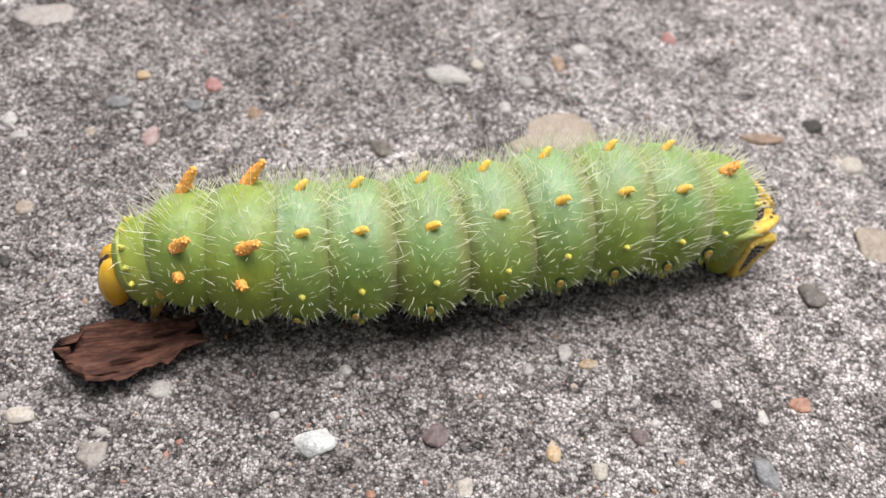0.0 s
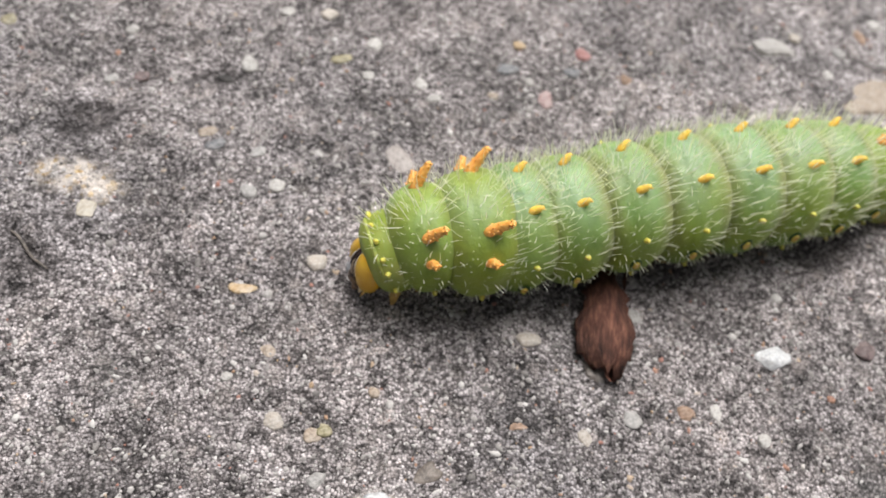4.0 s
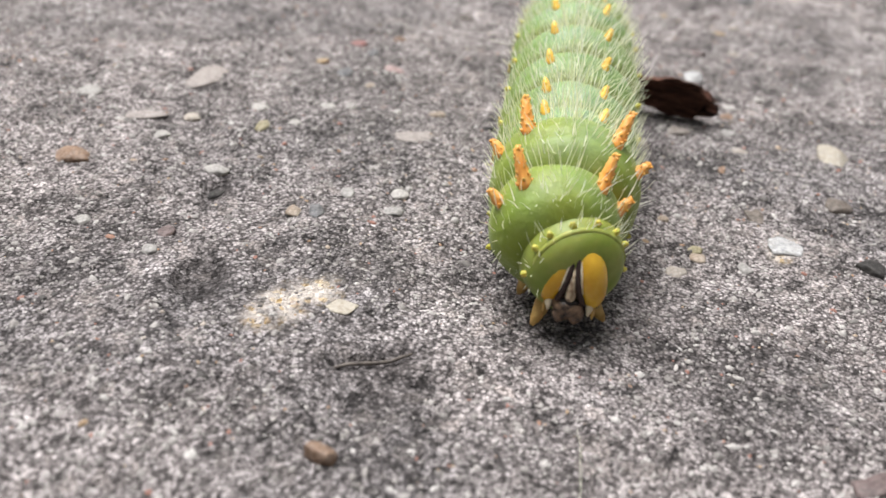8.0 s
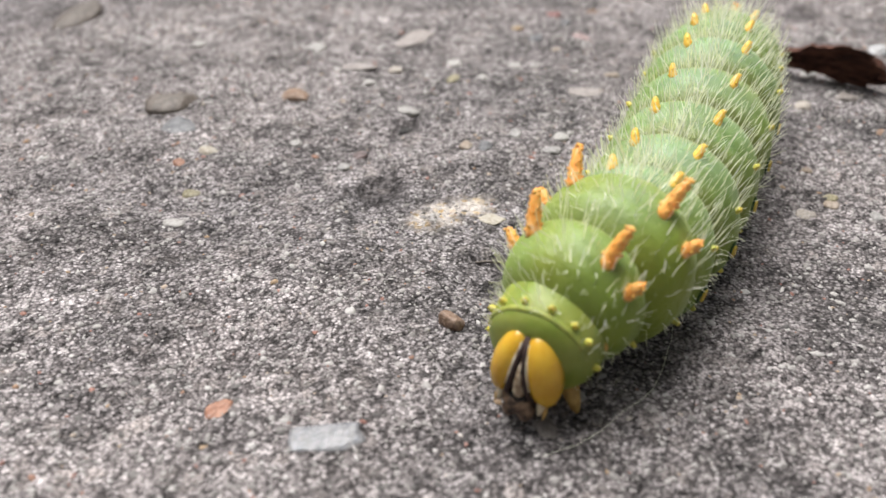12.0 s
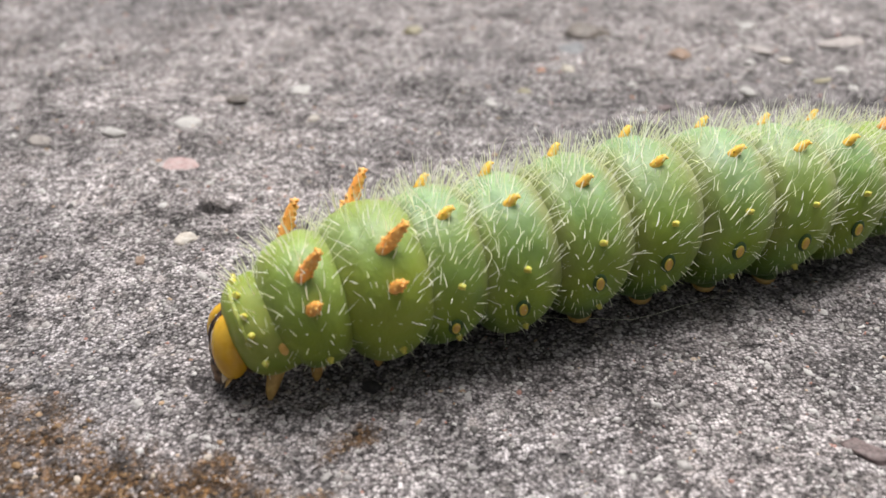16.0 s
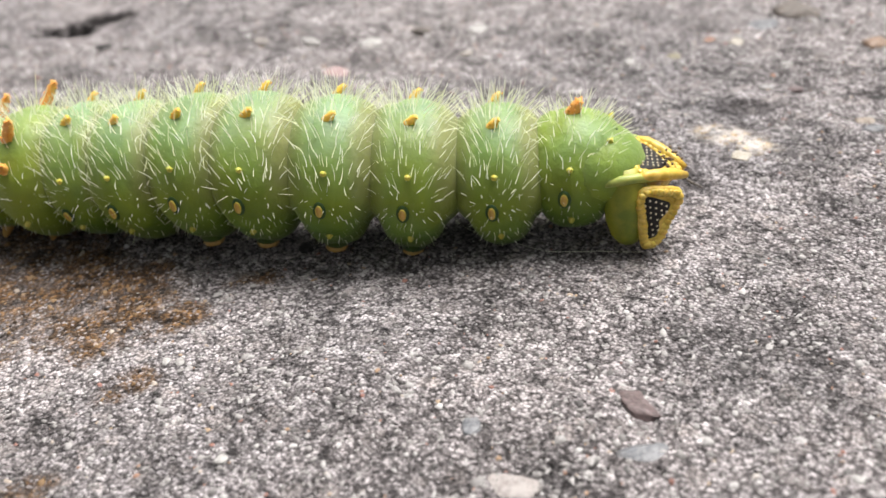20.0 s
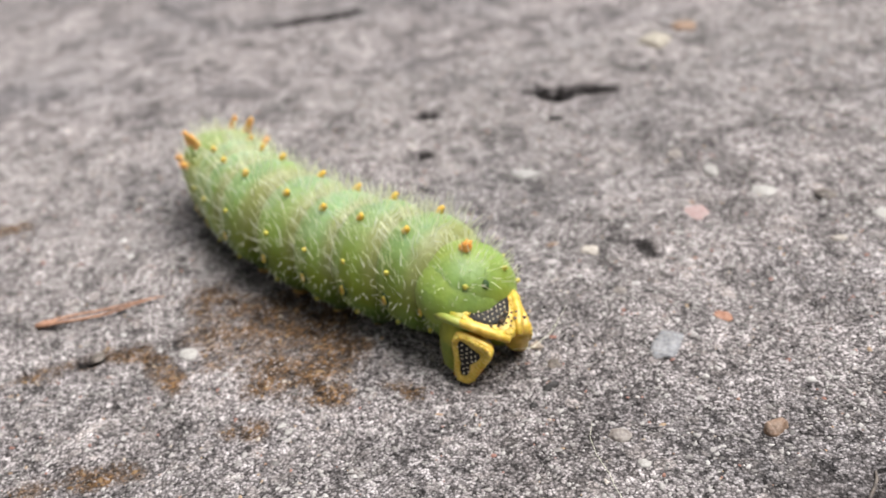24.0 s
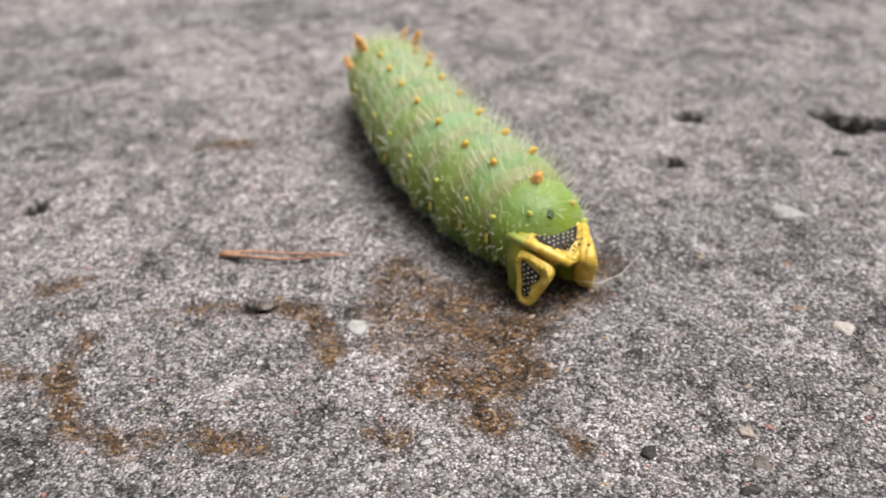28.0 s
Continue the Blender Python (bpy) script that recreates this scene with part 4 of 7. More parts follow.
def strip(name, points, width, material, label, category):
    """A thin dry stalk lying along points given in mm."""
    shape = Shape()
    count = len(points)
    shape.tube(points, [width * (0.55 + 0.45 * math.sin(math.pi * (i + 0.6) / count)) for i in range(count)], 7)
    ob = new(name, shape.mesh(name))
    ob.data.materials.append(material)
    return tagged(ob, label, category)


NEEDLE = flesh_material("dry_needle_brown", (0.27, 0.13, 0.075), (0.46, 0.26, 0.17), 0.6, 0.0, 700.0)
needle = tagged(new("pine_needle"), "dry reddish-brown pine needle pair lying on the slab", "pine needle")
needle.matrix_basis = pose(-0.1528, -0.1215, 0.0006)
for side, bend in ((0.34, 0.7), (-0.3, -0.3)):
    leaf = Shape().tube([(0.8 + side + bend * math.sin(i * 0.45), -8.8 + i * 2.05, 0.1 + 0.15 * math.sin(i)) for i in range(10)], [0.25, 0.24, 0.21, 0.2, 0.19, 0.18, 0.17, 0.15, 0.12, 0.06], 6)
    part("needle_blade", leaf.mesh("needle_blade"), NEEDLE, needle)
part("needle_sheath", Shape().tube([(0.9, -9.4, 0.1), (0.8, -8.0, 0.2), (0.8, -6.4, 0.2)], [0.4, 0.5, 0.36], 7).mesh("needle_sheath"), NEEDLE, needle)
strip("twig", [(-80.2 + 0.95 * i, -41.0 - 0.85 * i + 0.3 * math.sin(i * 1.3), 0.02 + 0.06 * math.cos(i)) for i in range(7)], 0.2, STONE["umber"], "short thin dark brown twig lying on the concrete", "twig")

strip("stray_hair", [(-76.0, -62.6, 0.5), (-78.2, -63.8, 0.7), (-80.3, -64.6, 0.8), (-83.0, -65.7, 0.7), (-85.7, -66.4, 0.5), (-87.8, -66.4, 0.5), (-89.9, -66.1, 0.5), (-93.1, -66.2, 0.6), (-96.1, -65.7, 0.6), (-98.9, -64.3, 0.4)], 0.024, HAIR, "long fine white hair lying on the concrete", "hair")


# ---- the caterpillar ----
caterpillar = tagged(new("caterpillar"), "plump green hairy caterpillar with orange horns crawling on concrete", "caterpillar")
ring = {}


def ring_surface(x, angle, radius, half, seed=0.0):
    """A point of a body ring: angle from the top, positive to the animal's left."""
    u = min(1.0, abs(x / (half if x > 0 or half != 5.0 else 4.4)))
    power = 2.32 if half > 5.5 else 3.0 if half < 4.5 else 2.4
    fall = max(0.0, 1 - u**power) ** (1 / power)
    y, z = math.sin(angle), math.cos(angle)
    r = radius * fall
    r *= 1 + 0.02 * noise.noise((x * 0.5 + seed, y * 2.0, z * 2.0))
    r *= 1 - (0.022 if half > 5.7 else 0.012) * math.exp(-(((x - 1.9) / 0.6) ** 2)) * max(0.0, 0.6 + z) - 0.01 * math.exp(-(((x + 2.0) / 0.5) ** 2))
    # the lower flank hangs in a lobe, pinched off from its neighbours
    low = min(1.0, max(0.0, (abs(angle) - 1.6) / 0.8))
    if half > 4.5:
        r *= 1 - (0.22 if radius > 7.65 else 0.12) * low * low * (3 - 2 * low) * min(1.0, u / 0.6) ** 4.5
    belly = 1.0 if z > 0 else 1.0 - 0.13 * z
    pleat = 1 + 0.035 * math.exp(-(((abs(angle) - 2.0) / 0.25) ** 2))
    return Vector((x, y * r * pleat, z * r * belly - (0.7 if half < 4.5 else 0.5 if half == 6.0 else 0.0)))


def ring_normal(x, angle, radius, half):
    e = 0.02
    p = ring_surface(x, angle, radius, half)
    a, b = ring_surface(x + e * 5, angle, radius, half) - p, ring_surface(x, angle + e, radius, half) - p
    n = a.cross(b)
    n.normalize()
    return n if n.dot(Vector((0, p.y, p.z))) > 0 else -n


def body_ring(key, name, radius, half, seed):
    shape = Shape()
    rings, steps, sides = [], 41, 56
    for i in range(steps):
        x = half * math.sin(math.pi / 2 * (2 * i / (steps - 1) - 1)) * 0.9999
        if half == 5.0 and x < 0:
            x *= 0.88
        rings.append([ring_surface(x, 2 * math.pi * k / sides - math.pi, radius, half, seed) for k in range(sides)])
    shape.loft(rings)
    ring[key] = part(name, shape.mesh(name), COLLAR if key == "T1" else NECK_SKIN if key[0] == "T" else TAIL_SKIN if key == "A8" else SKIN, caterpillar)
    return ring[key]


def horn_shape(length, wide, nubs, seed):
    """A warty tapered horn along z, its base at the origin."""
    rng = random.Random(seed)
    shape = Shape()
    shape.tube([(0, 0, -0.5), (0, 0, 0), (0.05, 0, length * 0.35), (0, 0.05, length * 0.7), (0, 0, length * 0.93), (0, 0, length)], [wide * 1.1, wide, wide * 0.92, wide * 0.72, wide * 0.42, wide * 0.12], 9)
    for i in range(nubs):
        u, a = (i + 0.6) / nubs, i * 2.4 + rng.uniform(-0.3, 0.3)
        r = wide * (1.0 - 0.62 * u)
        c = Vector((r * math.cos(a), r * math.sin(a), u * length * 0.95))
        d = Vector((math.cos(a), math.sin(a), 0.9)).normalized()
        s = wide * rng.uniform(0.27, 0.37)
        shape.tube([c - d * s * 0.4, c + d * s * 0.5, c + d * s * 1.3], [s * 0.95, s * 0.75, s * 0.12], 5)
    return shape.mesh("horn")


BIG_HORN, SIDE_HORN = horn_shape(3.7, 0.68, 26, 1), horn_shape(1.8, 0.62, 14, 2)
SCAR = Shape().blob((0, 0, 0), (0.5, 0.55, 0.18), rings=6, sides=12, rough=0.4).mesh("scar")
TAIL_HORN, KNOB, DOT = horn_shape(1.9, 0.75, 14, 3), horn_shape(1.45, 0.5, 8, 4), horn_shape(0.55, 0.34, 4, 5)


def spiracle_mesh():
    rim = Shape().blob((0, 0, 0), (0.76, 1.12, 0.17), rings=6, sides=16)
    pale = Shape()
    pale.loft([[((0.34 + 0.07 * w) * math.cos(a), (0.64 + 0.07 * w) * math.sin(a), 0.2 + h) for a in (2 * math.pi * k / 18 for k in range(18))] for w, h in ((1, -0.1), (1, 0.08), (0, 0.12), (0, -0.05))], closed=False)
    slit = Shape().blob((0, 0, 0.17), (0.36, 0.68, 0.14), rings=6, sides=14)
    whole = Shape()
    faces = []
    for slot, piece in enumerate((rim, pale, slit)):
        whole.f += [tuple(i + len(whole.v) for i in f) for f in piece.f]
        whole.v += piece.v
        faces += [slot] * len(piece.f)
    data = whole.mesh("spiracle")
    for material in (RING, YELLOW, SPIRACLE):
        data.materials.append(material)
    data.polygons.foreach_set("material_index", faces)
    return data


SPIRACLE_MESH = spiracle_mesh()


def on_ring(data, name, material, key, x, angle, radius, half, lean=(0, 0, 0), sink=0.0, label=""):
    """Sets a part on the skin of a body ring, its z axis along the normal and lean."""
    p, n = ring_surface(x, angle, radius, half), ring_normal(x, angle, radius, half)
    turn = facing((n + Vector(lean)).normalized()).to_4x4()
    return part(name, data, material, ring[key], label, Matrix.Translation((p - n * sink) * MM) @ turn)


def hairs(key, radius, half, count, seed, length=3.0, low=2.45):
    """Fine curved hairs over one body ring: long and upright on the back, combed up the flank, short below."""
    rng = random.Random(seed)
    shape = Shape()
    rows = max(8, int(count**0.5 * 1.35))
    for i in range(count):
        # spread evenly, and closer on the back
        v = ((i % rows) + rng.random()) / rows * 2 - 1
        a = low * math.copysign(abs(v) ** 1.4, v)
        x = (((i // rows) + rng.random()) / (count / rows) * 1.2 - 0.62) * half
        if key[0] == "T" or key == "A8":
            x *= 1.2 if key != "A8" else 1.35
        p, n = ring_surface(x, a, radius, half), ring_normal(x, a, radius, half)
        flank = min(1.0, max(0.0, (abs(a) - 0.35) / 0.7))
        under = min(1.0, max(0.0, (abs(a) - 1.35) / 0.45))
        long = length * rng.uniform(0.6, 1.05) * (1.0 - 0.2 * flank) * (1.0 - 0.62 * under)
        rise = 1.0 * flank * (1.0 - under) - 0.3 * under
        fan = 0.3 * x / half + rng.gauss(-0.12, 0.16)
        d = (n * (1.0 - 0.42 * flank + 0.2 * under) + Vector((fan, rng.gauss(0, 0.14), rise + rng.gauss(0, 0.12)))).normalized()
        curl = Vector((0.3 * x / half + rng.gauss(0, 0.22), rng.gauss(0, 0.22), rng.gauss(0.1 * flank, 0.22)))
        pts = [p - n * 0.1 + d * long * u + curl * (long * u * u * 0.6) for u in (0, 0.25, 0.5, 0.75, 1.0)]
        w = rng.uniform(0.036, 0.056)
        side = d.cross(Vector((rng.gauss(-0.1, 0.5), rng.gauss(0, 0.6), 0.9))).normalized()
        shape.ribbon(pts, [w, w, w * 0.9, w * 0.7, w * 0.3], side)
    ob = part("hairs", shape.mesh("hairs"), HAIR, ring[key], "fine pale hairs")
    return tagged(ob, kind="stuff")


# Rings from the collar to the tail: key, name, radius and half length in mm.
RINGS = [
    ("T1", "collar_ring", 4.95, 4.0), ("T2", "thorax_ring", 6.4, 5.0), ("T3", "thorax_ring", 7.6, 5.8),
    ("A1", "belly_ring", 7.7, 5.8), ("A2", "belly_ring", 7.9, 6.2), ("A3", "belly_ring", 8.1, 6.4), ("A4", "belly_ring", 8.2, 6.5),
    ("A5", "belly_ring", 8.2, 6.5), ("A6", "belly_ring", 8.1, 6.4), ("A7", "belly_ring", 7.7, 6.2), ("A8", "belly_ring", 6.45, 6.0),
]
for n_ring, (key, name, radius, half) in enumerate(RINGS):
    body_ring(key, name, radius, half, n_ring * 3.7)
    thorax, belly = key in ("T2", "T3"), key[0] == "A"
    for side in (1, -1):
        if thorax:
            on_ring(BIG_HORN, "horn", ORANGE, key, 0.4, side * 0.62, radius, half, (-1.1, 0, 0.7), 0.1, "warty orange horn")
            on_ring(SIDE_HORN, "horn", ORANGE, key, 0.5, side * 1.12, radius, half, (-0.45, 0, 0.4), 0.1, "short warty orange horn")
            on_ring(DOT, "knob", YELLOW, key, 0.2, side * 2.05, radius, half)
        elif belly:
            if key != "A8":
                on_ring(KNOB, "knob", AMBER, key, 0.3, side * 0.40, radius, half, (-1.0, 0, 0.2), 0.05)
            on_ring(DOT, "knob", YELLOW if key != "A8" else AMBER, key, 0.2, side * {"A1": 1.32, "A2": 1.25}.get(key, 1.18), radius, half, (-0.3, 0, 0))
            on_ring(DOT, "knob", YELLOW, key, 0.0, side * 2.15, radius, half)
            low = side * {"A1": 1.9, "A2": 1.78}.get(key, 1.7)
            p, n = ring_surface(0.7, low, radius, half), ring_normal(0.7, low, radius, half)
            sit = Matrix.Translation((p + n * 0.02) * MM) @ n.to_track_quat("Z", "Y").to_matrix().to_4x4()
            part("spiracle", SPIRACLE_MESH, RING, ring[key], "oval tan breathing hole in a dark ring", sit)
        if key == "T1":
            for angle in (0.25, 0.72, 1.1):
                on_ring(DOT, "knob", DULL, key, 1.7, side * angle, radius, half)
            on_ring(DOT, "knob", YELLOW, key, 1.6, side * 1.75, radius, half)
            p, n = ring_surface(-0.4, side * 1.6, radius, half), ring_normal(-0.4, side * 1.6, radius, half)
            part("spiracle", Shape().blob((0, 0, 0), (0.42, 0.75, 0.16), rings=6, sides=14).mesh("spiracle"), SPIRACLE, ring[key], "oval tan breathing hole", Matrix.Translation(p * MM) @ n.to_track_quat("Z", "Y").to_matrix().to_4x4())
    if key == "A8":
        on_ring(SCAR, "scar", RING, key, -4.8, 0.14, radius, half, label="dark green scar spot")
        for angle in (0.6, -0.6, 1.3, -1.3):
            on_ring(DOT, "knob", YELLOW, key, -3.8, angle, radius, half)
        on_ring(TAIL_HORN, "horn", ORANGE, key, 0.3, 0.0, radius, half, (-0.6, 0, 0), 0.1, "short orange tail horn")
    hairs(key, radius, half, {"T1": 140, "T2": 210, "T3": 230, "A8": 300}.get(key, 350), 40 + n_ring, 3.05 if key not in ("T1", "A8") else 2.4)


# head: two glossy lobes, a cream brow between black stripes, brown mouthparts
def face(shape, name, material, label="", on=None):
    return part(name, shape.shifted(1.04, (-0.7, 0, -1.3)).mesh(name), material, on or head, label)


head = ring["head"] = part("head", Shape().blob((-1.6, 0, -0.2), (2.4, 2.8, 3.6), rings=11, sides=20).shifted(1.04, (-0.7, 0, -1.3)).mesh("head"), MOUTH, caterpillar, "ochre head with a black stripe")
for side in (1, -1):
    face(Shape().blob((0.25, side * 1.42, 0.55), (1.75, 1.55, 3.2), Euler((radians(side * 14), radians(-8), 0)).to_matrix(), rings=15, sides=24), "face_lobe", FACE, "glossy ochre face lobe")
    face(Shape().tube([(0.3, side * 0.1, 3.5), (1.2, side * 0.22, 2.4), (1.72, side * 0.42, 1.1), (1.9, side * 0.74, -0.3), (1.75, side * 1.1, -1.5), (1.3, side * 1.5, -2.4)], [0.12, 0.24, 0.27, 0.25, 0.26, 0.16], 9), "stripe", STRIPE, "blackish brown face stripe")
    face(Shape().tube([(1.0, side * 1.7, -1.7), (1.5, side * 1.85, -2.3), (1.75, side * 1.8, -2.9)], [0.4, 0.34, 0.12], 8), "cheek_spot", IVORY, "ivory spot under the lobe")
    face(Shape().tube([(0.9, side * 2.0, -2.3), (1.4, side * 2.2, -2.8), (1.7, side * 2.2, -3.2)], [0.28, 0.2, 0.08], 7), "antenna", FOOT)
    face(Shape().tube([(0.75, side * 0.35, 3.1), (1.55, side * 0.55, 1.9), (1.92, side * 0.78, 0.7), (2.0, side * 1.05, -0.5)], [0.05, 0.1, 0.11, 0.05], 7), "pale_line", IVORY, "thin ivory line beside the stripe")
    face(Shape().blob((1.7, side * 0.7, -3.0), (0.85, 0.75, 0.85), rings=7, sides=10, rough=0.3, seed=4 + side), "mandible", MOUTH)
    for k in range(5):
        face(Shape().blob((0.35 + 0.4 * math.cos(k * 1.26), side * (2.55 - 0.03 * k), -1.75 - 0.45 * math.sin(k * 1.26) - 0.25), (0.24, 0.2, 0.24), rings=5, sides=8), "eye", BLACK)
face(Shape().blob((1.0, 0, -0.9), (0.72, 0.95, 2.6), rings=9, sides=12, rough=0.25, seed=5), "cleft", MOUTH)
face(Shape().tube([(1.4, 0, 1.8), (1.75, 0, 0.9), (1.85, 0, 0.0), (1.75, 0, -1.0), (1.6, 0, -1.7)], [0.06, 0.2, 0.36, 0.5, 0.4], 12), "brow_patch", FRONS, "cream and brown brow between the lobes")
face(Shape().blob((1.75, 0, -1.7), (0.4, 0.95, 0.4), rings=7, sides=12, rough=0.3, seed=8), "lip_band", BLACK, "black band over the mouth")
face(Shape().blob((1.6, 0, -2.4), (0.95, 1.55, 0.95), rings=7, sides=12, rough=0.3, seed=2), "upper_lip", MOUTH)
part("collar_plate", Shape().tube([(2.3, 4.45 * math.sin(a), 4.45 * math.cos(a) - 0.7) for a in [-1.5 + 0.2 * i for i in range(16)]], [0.12] + [0.3] * 14 + [0.12], 8).mesh("collar_plate"), PALE, ring["T1"], "pale fold behind the head")

# legs: three clawed pairs on the thorax, four stout pairs under the belly
for key, drop, reach in (("T1", 7.1, 2.7), ("T2", 8.1, 1.6), ("T3", 8.9, 1.2)):
    for side in (1, -1):
        wide = 1.0 if key == "T1" else 0.72
        leg = Shape().tube([(0.4, side * 1.6, -drop + 3.2), (reach * 0.5, side * 2.2, -drop + 2.0), (reach * 0.8, side * 2.9 * wide, -drop + 1.15), (reach * 1.0, side * 3.4 * wide, -drop + 0.55), (reach * 1.1, side * 3.7 * wide, -drop + 0.15)], [1.0, 0.85, 0.7, 0.48, 0.18], 11)
        part("leg", leg.mesh("leg"), FOOT, ring[key], "short ochre leg")
for key in ("A3", "A4", "A5", "A6"):
    for side in (1, -1):
        leg = Shape().tube([(0, side * 2.6, -4.6), (0, side * 3.0, -6.8), (0, side * 3.1, -8.3)], [2.2, 1.8, 1.4], 12)
        leg = part("proleg", leg.mesh("proleg"), SKIN, ring[key])
        part("foot", Shape().blob((0, side * 3.2, -8.6), (1.35, 1.3, 0.6), rings=7, sides=12, rough=0.15, seed=6).mesh("foot"), FOOT, leg, "ochre gripping foot")

# tail: a stub, the rimmed plate over it and two rimmed claspers
tail = ring["AN"] = part("tail_stub", Shape().blob((5.4, 0, 0.6), (6.0, 5.7, 4.6), rings=11, sides=22).mesh("tail_stub"), TAIL_SKIN, caterpillar)


def rounded(pts, steps=5, cut=0.3):
    """The outline of a polygon, its corners rounded."""
    out = []
    for i, p in enumerate(pts):
        a, b = p.lerp(pts[i - 1], cut), p.lerp(pts[(i + 1) % len(pts)], cut)
        for k in range(steps):
            t = k / (steps - 1)
            out.append(a.lerp(p, t).lerp(p.lerp(b, t), t))
    return out


def shield(corners, outward, thick, rim_width, name, label):
    """A yellow plate with a knobbly rim round a black, white-dotted field: the field faces outward."""
    pts = [Vector(c) for c in corners]
    n = (pts[1] - pts[0]).cross(pts[2] - pts[0]).normalized()
    if n.dot(Vector(outward)) < 0:
        n, pts = -n, pts[::-1]
    edge = rounded(pts)
    mid = sum(edge, Vector()) / len(edge)
    inset = lambda p, far: p - (p - mid).normalized() * min(far, (p - mid).length * 0.85)
    slab = Shape().loft([[mid + (p - mid) * k + n * h for p in edge] for k, h in ((0.55, -thick), (0.88, -thick * 0.6), (1.02, -0.15), (0.94, 0.14), (0.6, 0.16), (0.2, 0.16))])
    plate = part(name, slab.mesh(name), PLATE, tail, label)
    flat = facing(n)
    knobs = Shape()
    run = [inset(p, rim_width * 0.75) for p in edge]
    left = 0.0
    for i, a in enumerate(run):
        b = run[(i + 1) % len(run)]
        span, at = (b - a).length, -left
        while at + 0.62 <= span:
            at += 0.62
            g = 1.0 + 0.3 * noise.noise((i * 1.3, at * 0.9, 2.0))
            knobs.blob(a.lerp(b, at / span) + n * 0.12, (rim_width * 0.66 * g, rim_width * 0.56 * g, rim_width * 0.3), flat, rings=6, sides=9, rough=0.25, seed=i * 1.7 + at)
        left = span - at
    part("rim", knobs.mesh("rim"), PLATE, plate, "knobbly yellow rim")
    inner = [inset(p, rim_width * (1.75 - 0.2 * max(-2.5, min(2.5, (p - mid).x)))) for p in edge]
    part("dark_field", Shape().loft([[mid + (p - mid) * k + n * h for p in inner] for k, h in ((1.05, 0.0), (1.0, 0.2), (0.6, 0.3), (0.2, 0.32))]).mesh("dark_field"), BLACK, plate, "black pitted middle")
    # rows of white dots over the field
    u = (pts[1] - pts[0]).normalized()
    v = n.cross(u)
    ring_2d = [((p - mid).dot(u) * 0.9, (p - mid).dot(v) * 0.9) for p in inner]
    specks = Shape()
    for i in range(-14, 15):
        for j in range(-14, 15):
            x, y = 0.7 * (i + 0.5 * (j % 2)) + 0.12 * noise.noise((i, j, 1.5)), 0.6 * j + 0.12 * noise.noise((j, i, 4.5))
            inside = False
            for (x0, y0), (x1, y1) in zip(ring_2d, ring_2d[1:] + ring_2d[:1]):
                if (y0 > y) != (y1 > y) and x < (x1 - x0) * (y - y0) / (y1 - y0) + x0:
                    inside = not inside
            if inside:
                specks.blob(mid + u * x + v * y + n * 0.3, (0.13, 0.13, 0.1), flat, rings=4, sides=7)
    part("specks", specks.mesh("specks"), IVORY, plate, "tiny pale specks")
    return plate


def dirt(at, spread_mm, count, seed):
    """Brown crumbs stuck to the tail."""
    rng = random.Random(seed)
    crumbs = Shape()
    for _ in range(count):
        crumbs.blob([c + rng.gauss(0, w) for c, w in zip(at, spread_mm)], (rng.uniform(0.12, 0.3), rng.uniform(0.12, 0.3), 0.14), rings=5, sides=7, rough=0.5, seed=rng.random() * 9)
    return part("dirt_crumbs", crumbs.mesh("dirt_crumbs"), MOUTH, tail, "dark brown dirt crumbs")


shield([(1.6, -4.6, 2.3), (1.6, 4.6, 2.3), (-2.6, 2.9, 1.6), (-4.8, 0.0, 1.1), (-2.6, -2.9, 1.6)][::-1], (-0.3, 0, 1), 1.6, 0.8, "tail_plate", "triangular yellow-rimmed black tail plate")
for side in (1, -1):
    shield([(1.0, side * 5.3, 1.2), (-1.2, side * 5.4, -6.4), (-3.2, side * 4.7, -6.2), (-4.9, side * 3.0, 0.9)], (-0.6, side * 0.8, 0), 2.2, 0.85, "clasper", "yellow-rimmed black clasper")
    base = Shape().tube([(2.2, side * 2.8, 2.0), (1.9, side * 3.1, 0.8), (1.5, side * 3.3, -1.2), (1.0, side * 3.5, -3.6), (0.4, side * 3.7, -5.4), (0.2, side * 3.7, -6.3)], [1.6, 2.2, 2.4, 2.2, 1.8, 1.2], 18)
    part("clasper_base", base.mesh("clasper_base"), OLIVE, tail, "yellow-green clasper foot")
    part("tail_fold", Shape().tube([(4.4, side * 5.2, 0.6), (2.6, side * 5.1, 1.5), (0.8, side * 4.6, 1.9), (-1.2, side * 3.6, 1.6)], [0.3, 0.55, 0.55, 0.3], 10).mesh("tail_fold"), PALE, tail, "pale green skin fold beside the tail plate")


for side in (1, -1):
    ridge = [(0.9, side * 4.6, 1.9), (-0.4, side * 4.0, 2.1), (-1.9, side * 3.0, 1.95), (-3.4, side * 1.8, 1.6), (-4.7, side * 0.8, 1.2)]
    part("tail_ridge", Shape().tube(ridge, [0.4, 0.6, 0.66, 0.62, 0.4], 12).mesh("tail_ridge"), PLATE, tail, "thick yellow ridge along the tail plate")
part("tail_lobe", Shape().blob((0.2, 0, 0.1), (2.6, 3.4, 2.0), rings=9, sides=16, rough=0.15).mesh("tail_lobe"), PLATE, tail, "yellow fleshy tail lobe")
dirt((-2.7, 0.0, 2.7), (0.5, 0.9, 0.2), 16, 5)
dirt((-2.7, -2.2, 0.8), (0.4, 0.7, 0.5), 8, 6)
